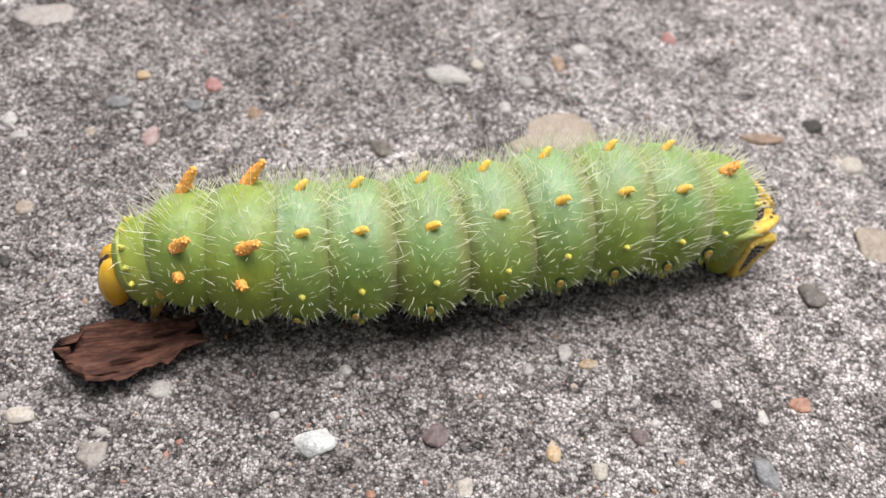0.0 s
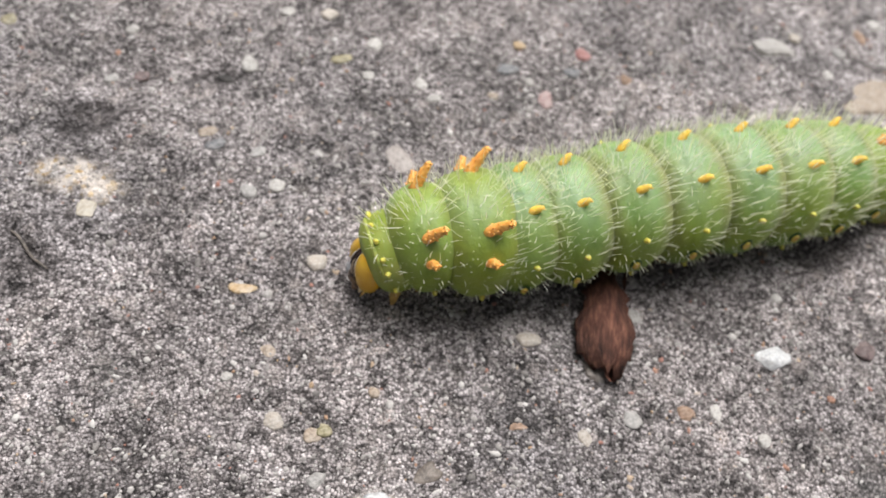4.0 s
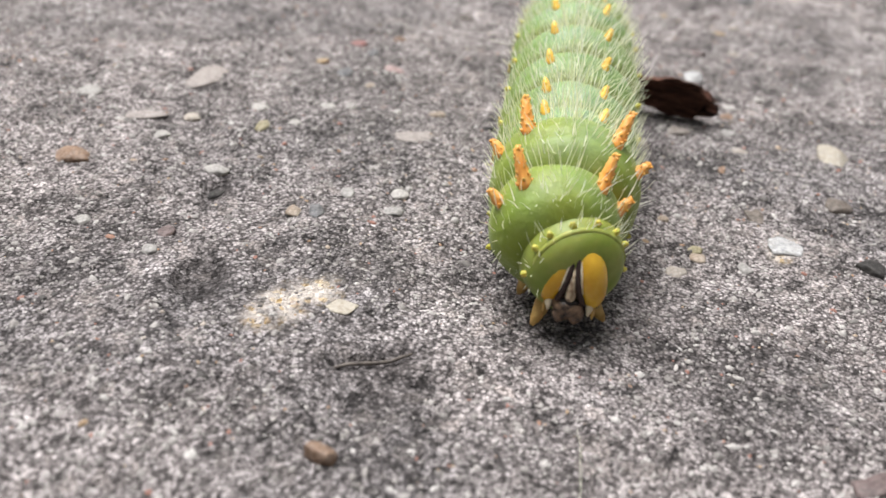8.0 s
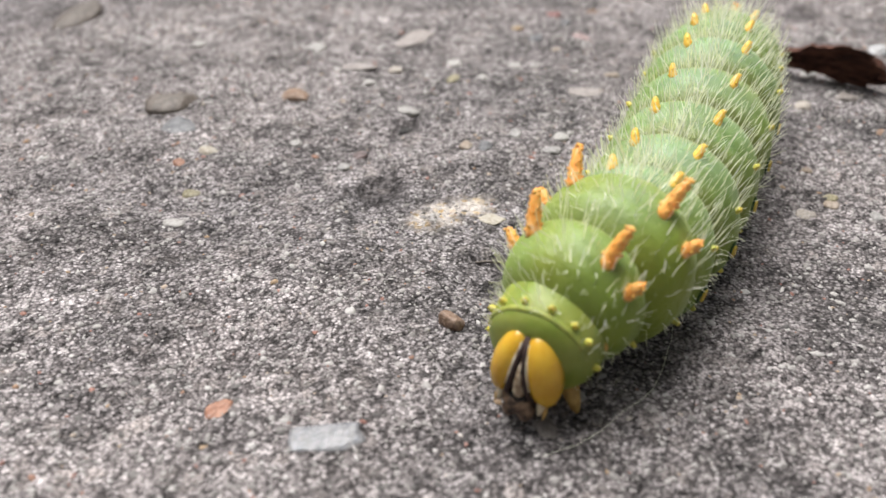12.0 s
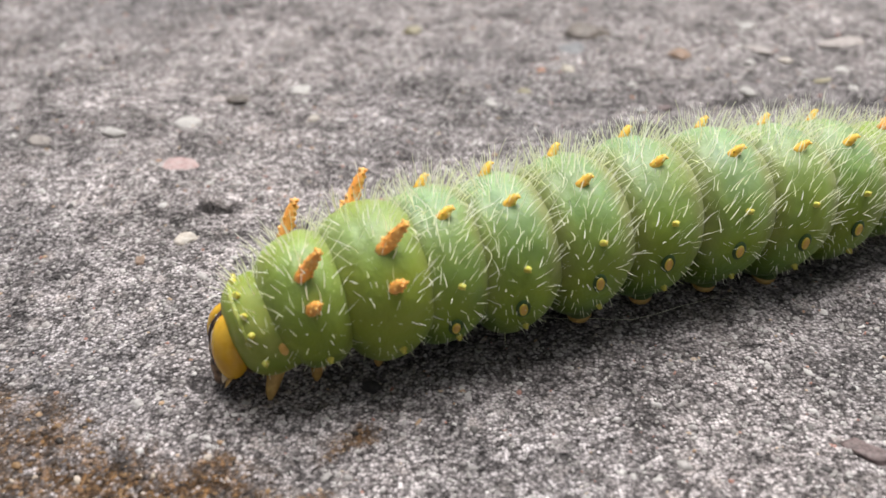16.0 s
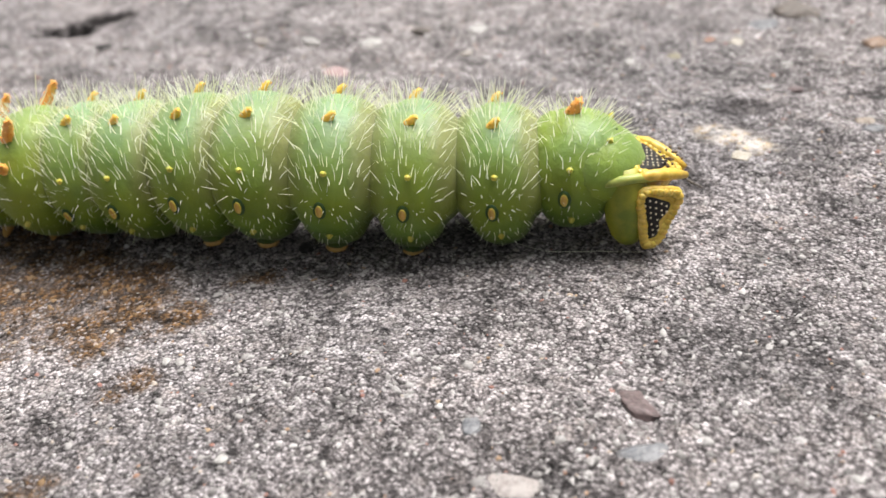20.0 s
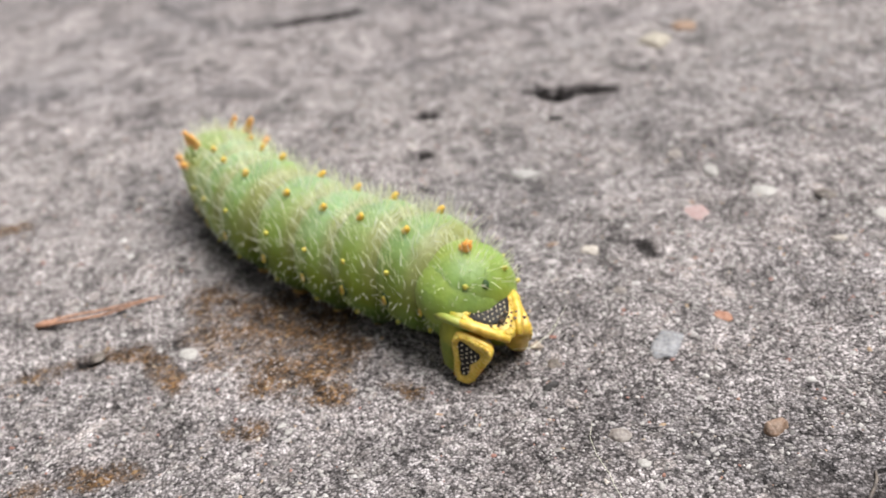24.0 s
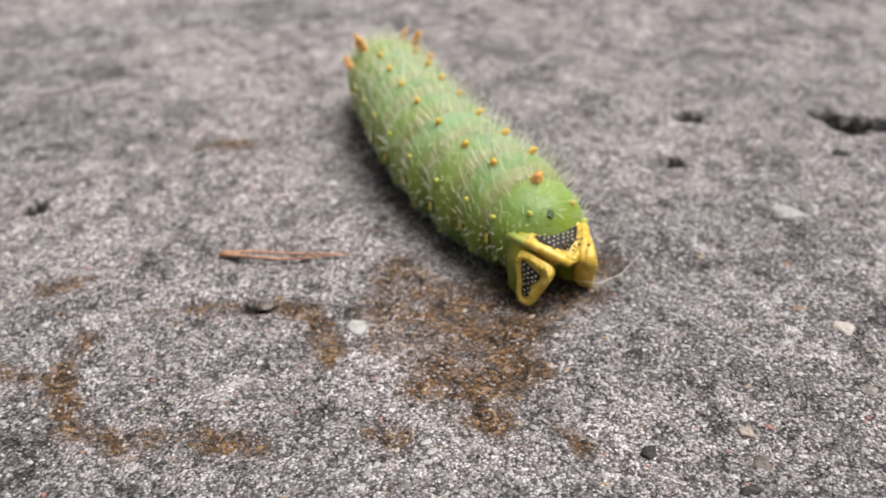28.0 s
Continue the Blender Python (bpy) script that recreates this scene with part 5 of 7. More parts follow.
part("stray_hair", Shape().tube([(-3.5, -2.0, -3.4), (-4.2, -5.0, -4.4), (-3.6, -9.0, -4.6), (-1.8, -13.5, -3.9)], [0.05, 0.045, 0.04, 0.02], 4).mesh("stray_hair"), HAIR, tail, "long pale stray hair")


# ---- what moves ----
def motions():
    walk(caterpillar, [
        (0, pose(0.03138, -0.02176, 0)),
        (0.5, pose(0.02618, -0.02324, 0)),
        (1, pose(0.02205, -0.02474, 0)),
        (1.5, pose(0.01939, -0.02558, 0)),
        (2, pose(0.01636, -0.02609, 0)),
        (2.5, pose(0.01133, -0.02734, 0)),
        (3, pose(0.00711, -0.02879, 0)),
        (3.5, pose(0.00437, -0.02975, 0)),
        (4, pose(0.00089, -0.03020, 0)),
        (4.5, pose(-0.00406, -0.03136, 0)),
        (6.5, pose(-0.01676, -0.03675, 0)),
        (7, pose(-0.02187, -0.03824, 0)),
        (7.5, pose(-0.02500, -0.03970, 0)),
        (8, pose(-0.02716, -0.04111, 0)),
        (8.5, pose(-0.03076, -0.04272, 0)),
        (9, pose(-0.03571, -0.04450, 0)),
        (9.5, pose(-0.03999, -0.04590, 0)),
        (10, pose(-0.04319, -0.04684, 0)),
        (10.5, pose(-0.04669, -0.04804, 0)),
        (11, pose(-0.05014, -0.04935, 0)),
        (11.5, pose(-0.05280, -0.05031, 0)),
        (13.5, pose(-0.06585, -0.05571, 0)),
        (14, pose(-0.07004, -0.05603, 0)),
        (14.5, pose(-0.07404, -0.05738, 0)),
        (15, pose(-0.07736, -0.05889, 0)),
        (15.5, pose(-0.08079, -0.05921, 0)),
        (16, pose(-0.08552, -0.06012, 0)),
        (16.5, pose(-0.08975, -0.06275, 0)),
        (17, pose(-0.09314, -0.06506, 0)),
        (17.5, pose(-0.09710, -0.06584, 0)),
        (18, pose(-0.10168, -0.06764, 0)),
        (18.5, pose(-0.10500, -0.07027, 0)),
        (19, pose(-0.10792, -0.07160, 0)),
        (19.5, pose(-0.11259, -0.07233, 0)),
        (20, pose(-0.11698, -0.07489, 0)),
        (20.5, pose(-0.11983, -0.07712, 0)),
        (21, pose(-0.12304, -0.07787, 0)),
        (21.5, pose(-0.12699, -0.07998, 0)),
        (22, pose(-0.13092, -0.08302, 0)),
        (22.5, pose(-0.13428, -0.08402, 0)),
        (24.5, pose(-0.15032, -0.09004, 0)),
        (25, pose(-0.15421, -0.09131, 0)),
        (25.5, pose(-0.15722, -0.09303, 0)),
        (26, pose(-0.15976, -0.09441, 0)),
        (26.5, pose(-0.16341, -0.09568, 0)),
        (27, pose(-0.16729, -0.09744, 0)),
        (27.5, pose(-0.16992, -0.09944, 0)),
        (28, pose(-0.17181, -0.10082, 0)),
    ])
    walk(ring['head'], [
        (0, pose(-0.04107, -0.01058, 0.00683, 0, 4.9, 193.0)),
        (0.5, pose(-0.03876, -0.01043, 0.00688, 0, 4.3, 192.2)),
        (1, pose(-0.03720, -0.01103, 0.00654, 0, 5.8, 196.8)),
        (1.5, pose(-0.03828, -0.01101, 0.00649, 0, 6.5, 195.9)),
        (2, pose(-0.03939, -0.01136, 0.00673, 0, 5.4, 194.9)),
        (2.5, pose(-0.03744, -0.01259, 0.00668, 0, 5.3, 199.9)),
        (3, pose(-0.03649, -0.01384, 0.00645, 0, 6.3, 207.7)),
        (3.5, pose(-0.03775, -0.01409, 0.00642, 0, 6.7, 205.4)),
        (4, pose(-0.03812, -0.01312, 0.00667, 0, 5.7, 198.0)),
        (4.5, pose(-0.03706, -0.01238, 0.00675, 0, 4.8, 195.2)),
        (6.5, pose(-0.04202, -0.01249, 0.00664, 0, 2.5, 195.0)),
        (7, pose(-0.03995, -0.01190, 0.00657, 0, 2.9, 197.0)),
        (7.5, pose(-0.03742, -0.01388, 0.00722, 0, 2.5, 197.0)),
        (8, pose(-0.03640, -0.01522, 0.00766, 0, 1.1, 197.0)),
        (8.5, pose(-0.03733, -0.01445, 0.00717, 0, 1.4, 197.0)),
        (9, pose(-0.03703, -0.01264, 0.00681, 0, 2.5, 197.0)),
        (9.5, pose(-0.03565, -0.01179, 0.00712, 0, 3.1, 187.5)),
        (10, pose(-0.03536, -0.01063, 0.00744, 0, 2.6, 178.0)),
        (10.5, pose(-0.03776, -0.00903, 0.00668, 0, 3.3, 179.5)),
        (11, pose(-0.03923, -0.00833, 0.00633, 0, 3.9, 181.0)),
        (11.5, pose(-0.04018, -0.00844, 0.00658, 0, 4.2, 185.0)),
        (13.5, pose(-0.04194, -0.00938, 0.00644, 0, 5.1, 207.0)),
        (14, pose(-0.04145, -0.01212, 0.00646, 0, 4.8, 211.0)),
        (14.5, pose(-0.04101, -0.01413, 0.00623, 0, 5.2, 208.5)),
        (15, pose(-0.04167, -0.01469, 0.00614, 0, 5.8, 206.0)),
        (15.5, pose(-0.04229, -0.01459, 0.00652, 0, 5.1, 201.2)),
        (16, pose(-0.04125, -0.01495, 0.00659, 0, 4.5, 198.3)),
        (16.5, pose(-0.04077, -0.01459, 0.00627, 0, 5.4, 201.5)),
        (17, pose(-0.04173, -0.01427, 0.00622, 0, 5.9, 199.4)),
        (17.5, pose(-0.04187, -0.01522, 0.00657, 0, 4.7, 198.3)),
        (18, pose(-0.04026, -0.01635, 0.00631, 0, 4.8, 204.5)),
        (18.5, pose(-0.04172, -0.01425, 0.00671, 0, 3.6, 202.4)),
        (19, pose(-0.04299, -0.01338, 0.00693, 0, 2.9, 196.9)),
        (19.5, pose(-0.04223, -0.01449, 0.00696, 0, 2.7, 197.0)),
        (20, pose(-0.04269, -0.01373, 0.00693, 0, 2.7, 198.1)),
        (20.5, pose(-0.04450, -0.01283, 0.00688, 0, 3.0, 195.9)),
        (21, pose(-0.04472, -0.01378, 0.00690, 0, 3.0, 194.6)),
        (21.5, pose(-0.04442, -0.01369, 0.00694, 0, 2.7, 194.0)),
        (22, pose(-0.04461, -0.01276, 0.00689, 0, 2.9, 195.1)),
        (22.5, pose(-0.04591, -0.01260, 0.00686, 0, 3.2, 193.2)),
        (24.5, pose(-0.04368, -0.01456, 0.00695, 0, 2.7, 196.4)),
        (25, pose(-0.04241, -0.01469, 0.00695, 0, 2.7, 195.6)),
        (25.5, pose(-0.04233, -0.01461, 0.00695, 0, 2.7, 197.7)),
        (26, pose(-0.04295, -0.01510, 0.00691, 0, 3.0, 199.4)),
        (26.5, pose(-0.04196, -0.01584, 0.00692, 0, 3.0, 199.3)),
        (27, pose(-0.04072, -0.01630, 0.00697, 0, 2.6, 200.5)),
        (27.5, pose(-0.04139, -0.01625, 0.00696, 0, 2.6, 201.5)),
        (28, pose(-0.04388, -0.01619, 0.00691, 0, 3.0, 200.8)),
    ])
    walk(ring['T1'], [
        (0, pose(-0.03653, -0.00898, 0.00823, 0, 14.5, -163.5)),
        (0.5, pose(-0.03419, -0.00922, 0.00810, 0, 13.0, -166.7)),
        (1, pose(-0.03357, -0.00958, 0.00791, 0, 17.9, -161.0)),
        (1.5, pose(-0.03486, -0.00967, 0.00796, 0, 20.1, -162.0)),
        (2, pose(-0.03540, -0.00991, 0.00811, 0, 16.4, -162.6)),
        (2.5, pose(-0.03370, -0.01079, 0.00799, 0, 16.2, -157.0)),
        (3, pose(-0.03363, -0.01163, 0.00784, 0, 20.0, -147.1)),
        (3.5, pose(-0.03487, -0.01207, 0.00785, 0, 21.2, -149.8)),
        (4, pose(-0.03462, -0.01162, 0.00798, 0, 17.9, -159.6)),
        (4.5, pose(-0.03344, -0.01113, 0.00786, 0, 15.1, -164.2)),
        (6.5, pose(-0.03776, -0.01092, 0.00731, 0, 10.0, -162.5)),
        (7, pose(-0.03581, -0.01043, 0.00732, 0, 11.8, -161.8)),
        (7.5, pose(-0.03387, -0.01231, 0.00779, 0, 10.0, -151.2)),
        (8, pose(-0.03348, -0.01367, 0.00788, 0, 6.3, -139.8)),
        (8.5, pose(-0.03429, -0.01292, 0.00744, 0, 8.3, -147.5)),
        (9, pose(-0.03361, -0.01138, 0.00736, 0, 12.0, -160.4)),
        (9.5, pose(-0.03187, -0.01074, 0.00783, 0, 11.8, -162.8)),
        (10, pose(-0.03170, -0.00973, 0.00801, 0, 10.0, -166.3)),
        (10.5, pose(-0.03351, -0.00861, 0.00752, 0, 13.2, -174.1)),
        (11, pose(-0.03473, -0.00800, 0.00736, 0, 15.1, -176.0)),
        (11.5, pose(-0.03578, -0.00767, 0.00770, 0, 14.6, -172.8)),
        (13.5, pose(-0.03784, -0.00792, 0.00775, 0, 17.4, -163.5)),
        (14, pose(-0.03762, -0.01053, 0.00765, 0, 16.6, -160.4)),
        (14.5, pose(-0.03795, -0.01208, 0.00739, 0, 19.0, -150.7)),
        (15, pose(-0.03873, -0.01258, 0.00741, 0, 20.7, -149.3)),
        (15.5, pose(-0.03837, -0.01288, 0.00783, 0, 16.7, -158.8)),
        (16, pose(-0.03711, -0.01363, 0.00775, 0, 14.5, -163.3)),
        (16.5, pose(-0.03727, -0.01326, 0.00750, 0, 18.0, -160.8)),
        (17, pose(-0.03807, -0.01279, 0.00762, 0, 19.0, -160.5)),
        (17.5, pose(-0.03742, -0.01359, 0.00790, 0, 14.5, -161.5)),
        (18, pose(-0.03616, -0.01422, 0.00764, 0, 14.0, -154.8)),
        (18.5, pose(-0.03733, -0.01223, 0.00775, 0, 11.0, -156.2)),
        (19, pose(-0.03807, -0.01183, 0.00782, 0, 9.0, -162.6)),
        (19.5, pose(-0.03709, -0.01297, 0.00780, 0, 8.2, -163.5)),
        (20, pose(-0.03779, -0.01216, 0.00774, 0, 8.3, -162.3)),
        (20.5, pose(-0.03963, -0.01138, 0.00778, 0, 9.5, -163.5)),
        (21, pose(-0.03963, -0.01240, 0.00784, 0, 9.6, -164.9)),
        (21.5, pose(-0.03921, -0.01244, 0.00779, 0, 8.4, -166.4)),
        (22, pose(-0.03963, -0.01143, 0.00778, 0, 9.4, -165.0)),
        (22.5, pose(-0.04077, -0.01139, 0.00785, 0, 10.2, -166.7)),
        (24.5, pose(-0.03870, -0.01310, 0.00777, 0, 8.3, -163.6)),
        (25, pose(-0.03736, -0.01326, 0.00779, 0, 8.4, -164.2)),
        (25.5, pose(-0.03738, -0.01305, 0.00778, 0, 8.5, -162.4)),
        (26, pose(-0.03811, -0.01338, 0.00783, 0, 9.6, -160.5)),
        (26.5, pose(-0.03707, -0.01409, 0.00782, 0, 9.3, -160.4)),
        (27, pose(-0.03579, -0.01449, 0.00776, 0, 7.9, -159.8)),
        (27.5, pose(-0.03654, -0.01439, 0.00775, 0, 8.0, -158.9)),
        (28, pose(-0.03900, -0.01433, 0.00782, 0, 9.3, -159.2)),
    ])
    walk(ring['T2'], [
        (0, pose(-0.03222, -0.00795, 0.00921, 0, 4.3, -170.0)),
        (0.5, pose(-0.02990, -0.00834, 0.00899, 0, 4.8, -168.9)),
        (1, pose(-0.02998, -0.00856, 0.00900, 0, 7.8, -165.3)),
        (1.5, pose(-0.03144, -0.00879, 0.00912, 0, 8.5, -166.3)),
        (2, pose(-0.03154, -0.00890, 0.00915, 0, 6.1, -167.3)),
        (2.5, pose(-0.03003, -0.00943, 0.00901, 0, 6.6, -162.5)),
        (3, pose(-0.03057, -0.01001, 0.00901, 0, 8.9, -156.2)),
        (3.5, pose(-0.03182, -0.01064, 0.00908, 0, 9.0, -158.3)),
        (4, pose(-0.03115, -0.01053, 0.00908, 0, 7.3, -164.2)),
        (4.5, pose(-0.02984, -0.01033, 0.00878, 0, 6.8, -166.2)),
        (6.5, pose(-0.03386, -0.00991, 0.00815, 0, 12.7, -171.4)),
        (7, pose(-0.03210, -0.00932, 0.00830, 0, 15.1, -169.0)),
        (7.5, pose(-0.03090, -0.01030, 0.00853, 0, 11.9, -158.6)),
        (8, pose(-0.03130, -0.01090, 0.00841, 0, 10.5, -151.1)),
        (8.5, pose(-0.03174, -0.01089, 0.00813, 0, 14.5, -157.8)),
        (9, pose(-0.03052, -0.01032, 0.00828, 0, 16.4, -165.3)),
        (9.5, pose(-0.02860, -0.00961, 0.00866, 0, 11.8, -165.6)),
        (10, pose(-0.02835, -0.00891, 0.00872, 0, 10.1, -169.8)),
        (10.5, pose(-0.02979, -0.00820, 0.00855, 0, 14.5, -175.5)),
        (11, pose(-0.03087, -0.00775, 0.00859, 0, 16.4, -178.0)),
        (11.5, pose(-0.03185, -0.00739, 0.00878, 0, 11.7, -178.5)),
        (13.5, pose(-0.03394, -0.00701, 0.00905, 0, 9.9, -172.1)),
        (14, pose(-0.03390, -0.00943, 0.00885, 0, 9.9, -167.6)),
        (14.5, pose(-0.03481, -0.01065, 0.00869, 0, 13.1, -160.2)),
        (15, pose(-0.03567, -0.01113, 0.00877, 0, 12.8, -158.9)),
        (15.5, pose(-0.03454, -0.01159, 0.00901, 0, 8.4, -162.2)),
        (16, pose(-0.03314, -0.01252, 0.00878, 0, 8.2, -161.4)),
        (16.5, pose(-0.03380, -0.01217, 0.00866, 0, 11.1, -158.3)),
        (17, pose(-0.03444, -0.01168, 0.00888, 0, 10.0, -161.5)),
        (17.5, pose(-0.03314, -0.01230, 0.00896, 0, 6.7, -162.6)),
        (18, pose(-0.03214, -0.01253, 0.00855, 0, 7.4, -156.8)),
        (18.5, pose(-0.03322, -0.01049, 0.00852, 0, 6.6, -158.7)),
        (19, pose(-0.03357, -0.01043, 0.00851, 0, 5.8, -163.4)),
        (19.5, pose(-0.03240, -0.01158, 0.00844, 0, 4.9, -162.8)),
        (20, pose(-0.03331, -0.01072, 0.00837, 0, 5.9, -161.7)),
        (20.5, pose(-0.03517, -0.01007, 0.00852, 0, 7.8, -164.4)),
        (21, pose(-0.03495, -0.01115, 0.00861, 0, 7.1, -165.7)),
        (21.5, pose(-0.03442, -0.01128, 0.00845, 0, 5.5, -165.7)),
        (22, pose(-0.03508, -0.01021, 0.00851, 0, 7.6, -164.8)),
        (22.5, pose(-0.03606, -0.01028, 0.00869, 0, 8.6, -166.8)),
        (24.5, pose(-0.03417, -0.01176, 0.00840, 0, 5.3, -163.6)),
        (25, pose(-0.03274, -0.01196, 0.00844, 0, 5.3, -164.5)),
        (25.5, pose(-0.03286, -0.01161, 0.00843, 0, 5.3, -162.2)),
        (26, pose(-0.03369, -0.01182, 0.00857, 0, 6.8, -160.7)),
        (26.5, pose(-0.03261, -0.01251, 0.00855, 0, 6.4, -160.9)),
        (27, pose(-0.03129, -0.01283, 0.00836, 0, 4.5, -159.3)),
        (27.5, pose(-0.03212, -0.01268, 0.00835, 0, 4.7, -158.2)),
        (28, pose(-0.03454, -0.01263, 0.00856, 0, 6.7, -159.2)),
    ])
    walk(ring['T3'], [
        (0, pose(-0.02602, -0.00712, 0.00904, 0, -2.8, -170.3)),
        (0.5, pose(-0.02392, -0.00721, 0.00897, 0, -1.1, -167.2)),
        (1, pose(-0.02426, -0.00713, 0.00924, 0, 1.1, -163.9)),
        (1.5, pose(-0.02575, -0.00744, 0.00936, 0, 0.2, -164.8)),
        (2, pose(-0.02566, -0.00771, 0.00918, 0, -1.5, -166.4)),
        (2.5, pose(-0.02431, -0.00783, 0.00913, 0, -0.4, -162.4)),
        (3, pose(-0.02507, -0.00785, 0.00930, 0, 1.1, -157.3)),
        (3.5, pose(-0.02628, -0.00865, 0.00931, 0, -0.7, -158.5)),
        (4, pose(-0.02547, -0.00902, 0.00920, 0, -2.1, -162.2)),
        (4.5, pose(-0.02395, -0.00881, 0.00904, 0, -0.1, -161.5)),
        (6.5, pose(-0.02750, -0.00936, 0.00964, 0, 3.4, -168.8)),
        (7, pose(-0.02620, -0.00856, 0.00996, 0, 2.9, -166.9)),
        (7.5, pose(-0.02562, -0.00908, 0.00965, 0, -1.3, -163.4)),
        (8, pose(-0.02599, -0.00954, 0.00948, 0, -1.1, -162.7)),
        (8.5, pose(-0.02612, -0.00958, 0.00973, 0, 2.7, -163.9)),
        (9, pose(-0.02530, -0.00920, 0.00988, 0, 2.0, -164.5)),
        (9.5, pose(-0.02388, -0.00868, 0.00955, 0, -2.3, -165.3)),
        (10, pose(-0.02359, -0.00827, 0.00948, 0, -2.3, -167.8)),
        (10.5, pose(-0.02442, -0.00790, 0.00988, 0, 1.8, -170.8)),
        (11, pose(-0.02532, -0.00767, 0.01014, 0, 1.7, -173.0)),
        (11.5, pose(-0.02653, -0.00742, 0.00963, 0, -4.1, -174.2)),
        (13.5, pose(-0.02754, -0.00648, 0.00956, 0, -1.9, -170.7)),
        (14, pose(-0.02753, -0.00830, 0.00945, 0, -0.1, -165.4)),
        (14.5, pose(-0.02853, -0.00869, 0.00972, 0, 2.8, -158.9)),
        (15, pose(-0.02948, -0.00901, 0.00966, 0, 1.7, -158.1)),
        (15.5, pose(-0.02824, -0.00962, 0.00940, 0, -0.5, -160.2)),
        (16, pose(-0.02697, -0.01022, 0.00929, 0, 1.5, -156.9)),
        (16.5, pose(-0.02780, -0.00950, 0.00950, 0, 4.4, -153.8)),
        (17, pose(-0.02812, -0.00947, 0.00947, 0, 2.8, -158.6)),
        (17.5, pose(-0.02663, -0.01020, 0.00923, 0, 1.4, -159.9)),
        (18, pose(-0.02617, -0.00994, 0.00904, 0, 4.1, -154.8)),
        (18.5, pose(-0.02741, -0.00835, 0.00898, 0, 5.4, -158.9)),
        (19, pose(-0.02749, -0.00868, 0.00893, 0, 3.1, -164.2)),
        (19.5, pose(-0.02618, -0.00959, 0.00879, 0, 1.5, -161.9)),
        (20, pose(-0.02733, -0.00870, 0.00888, 0, 3.3, -159.9)),
        (20.5, pose(-0.02906, -0.00844, 0.00929, 0, 4.0, -164.0)),
        (21, pose(-0.02853, -0.00957, 0.00927, 0, 1.8, -165.3)),
        (21.5, pose(-0.02796, -0.00957, 0.00891, 0, 1.1, -162.8)),
        (22, pose(-0.02886, -0.00851, 0.00927, 0, 3.2, -161.8)),
        (22.5, pose(-0.02954, -0.00875, 0.00960, 0, 2.7, -163.8)),
        (24.5, pose(-0.02812, -0.00998, 0.00878, 0, 3.1, -165.3)),
        (25, pose(-0.02656, -0.01026, 0.00882, 0, 2.4, -164.1)),
        (25.5, pose(-0.02684, -0.00967, 0.00881, 0, 2.6, -161.8)),
        (26, pose(-0.02773, -0.00975, 0.00915, 0, 2.9, -161.4)),
        (26.5, pose(-0.02658, -0.01045, 0.00907, 0, 2.6, -161.4)),
        (27, pose(-0.02534, -0.01054, 0.00865, 0, 2.1, -159.0)),
        (27.5, pose(-0.02629, -0.01029, 0.00867, 0, 2.6, -158.0)),
        (28, pose(-0.02849, -0.01033, 0.00914, 0, 2.9, -160.1)),
    ])
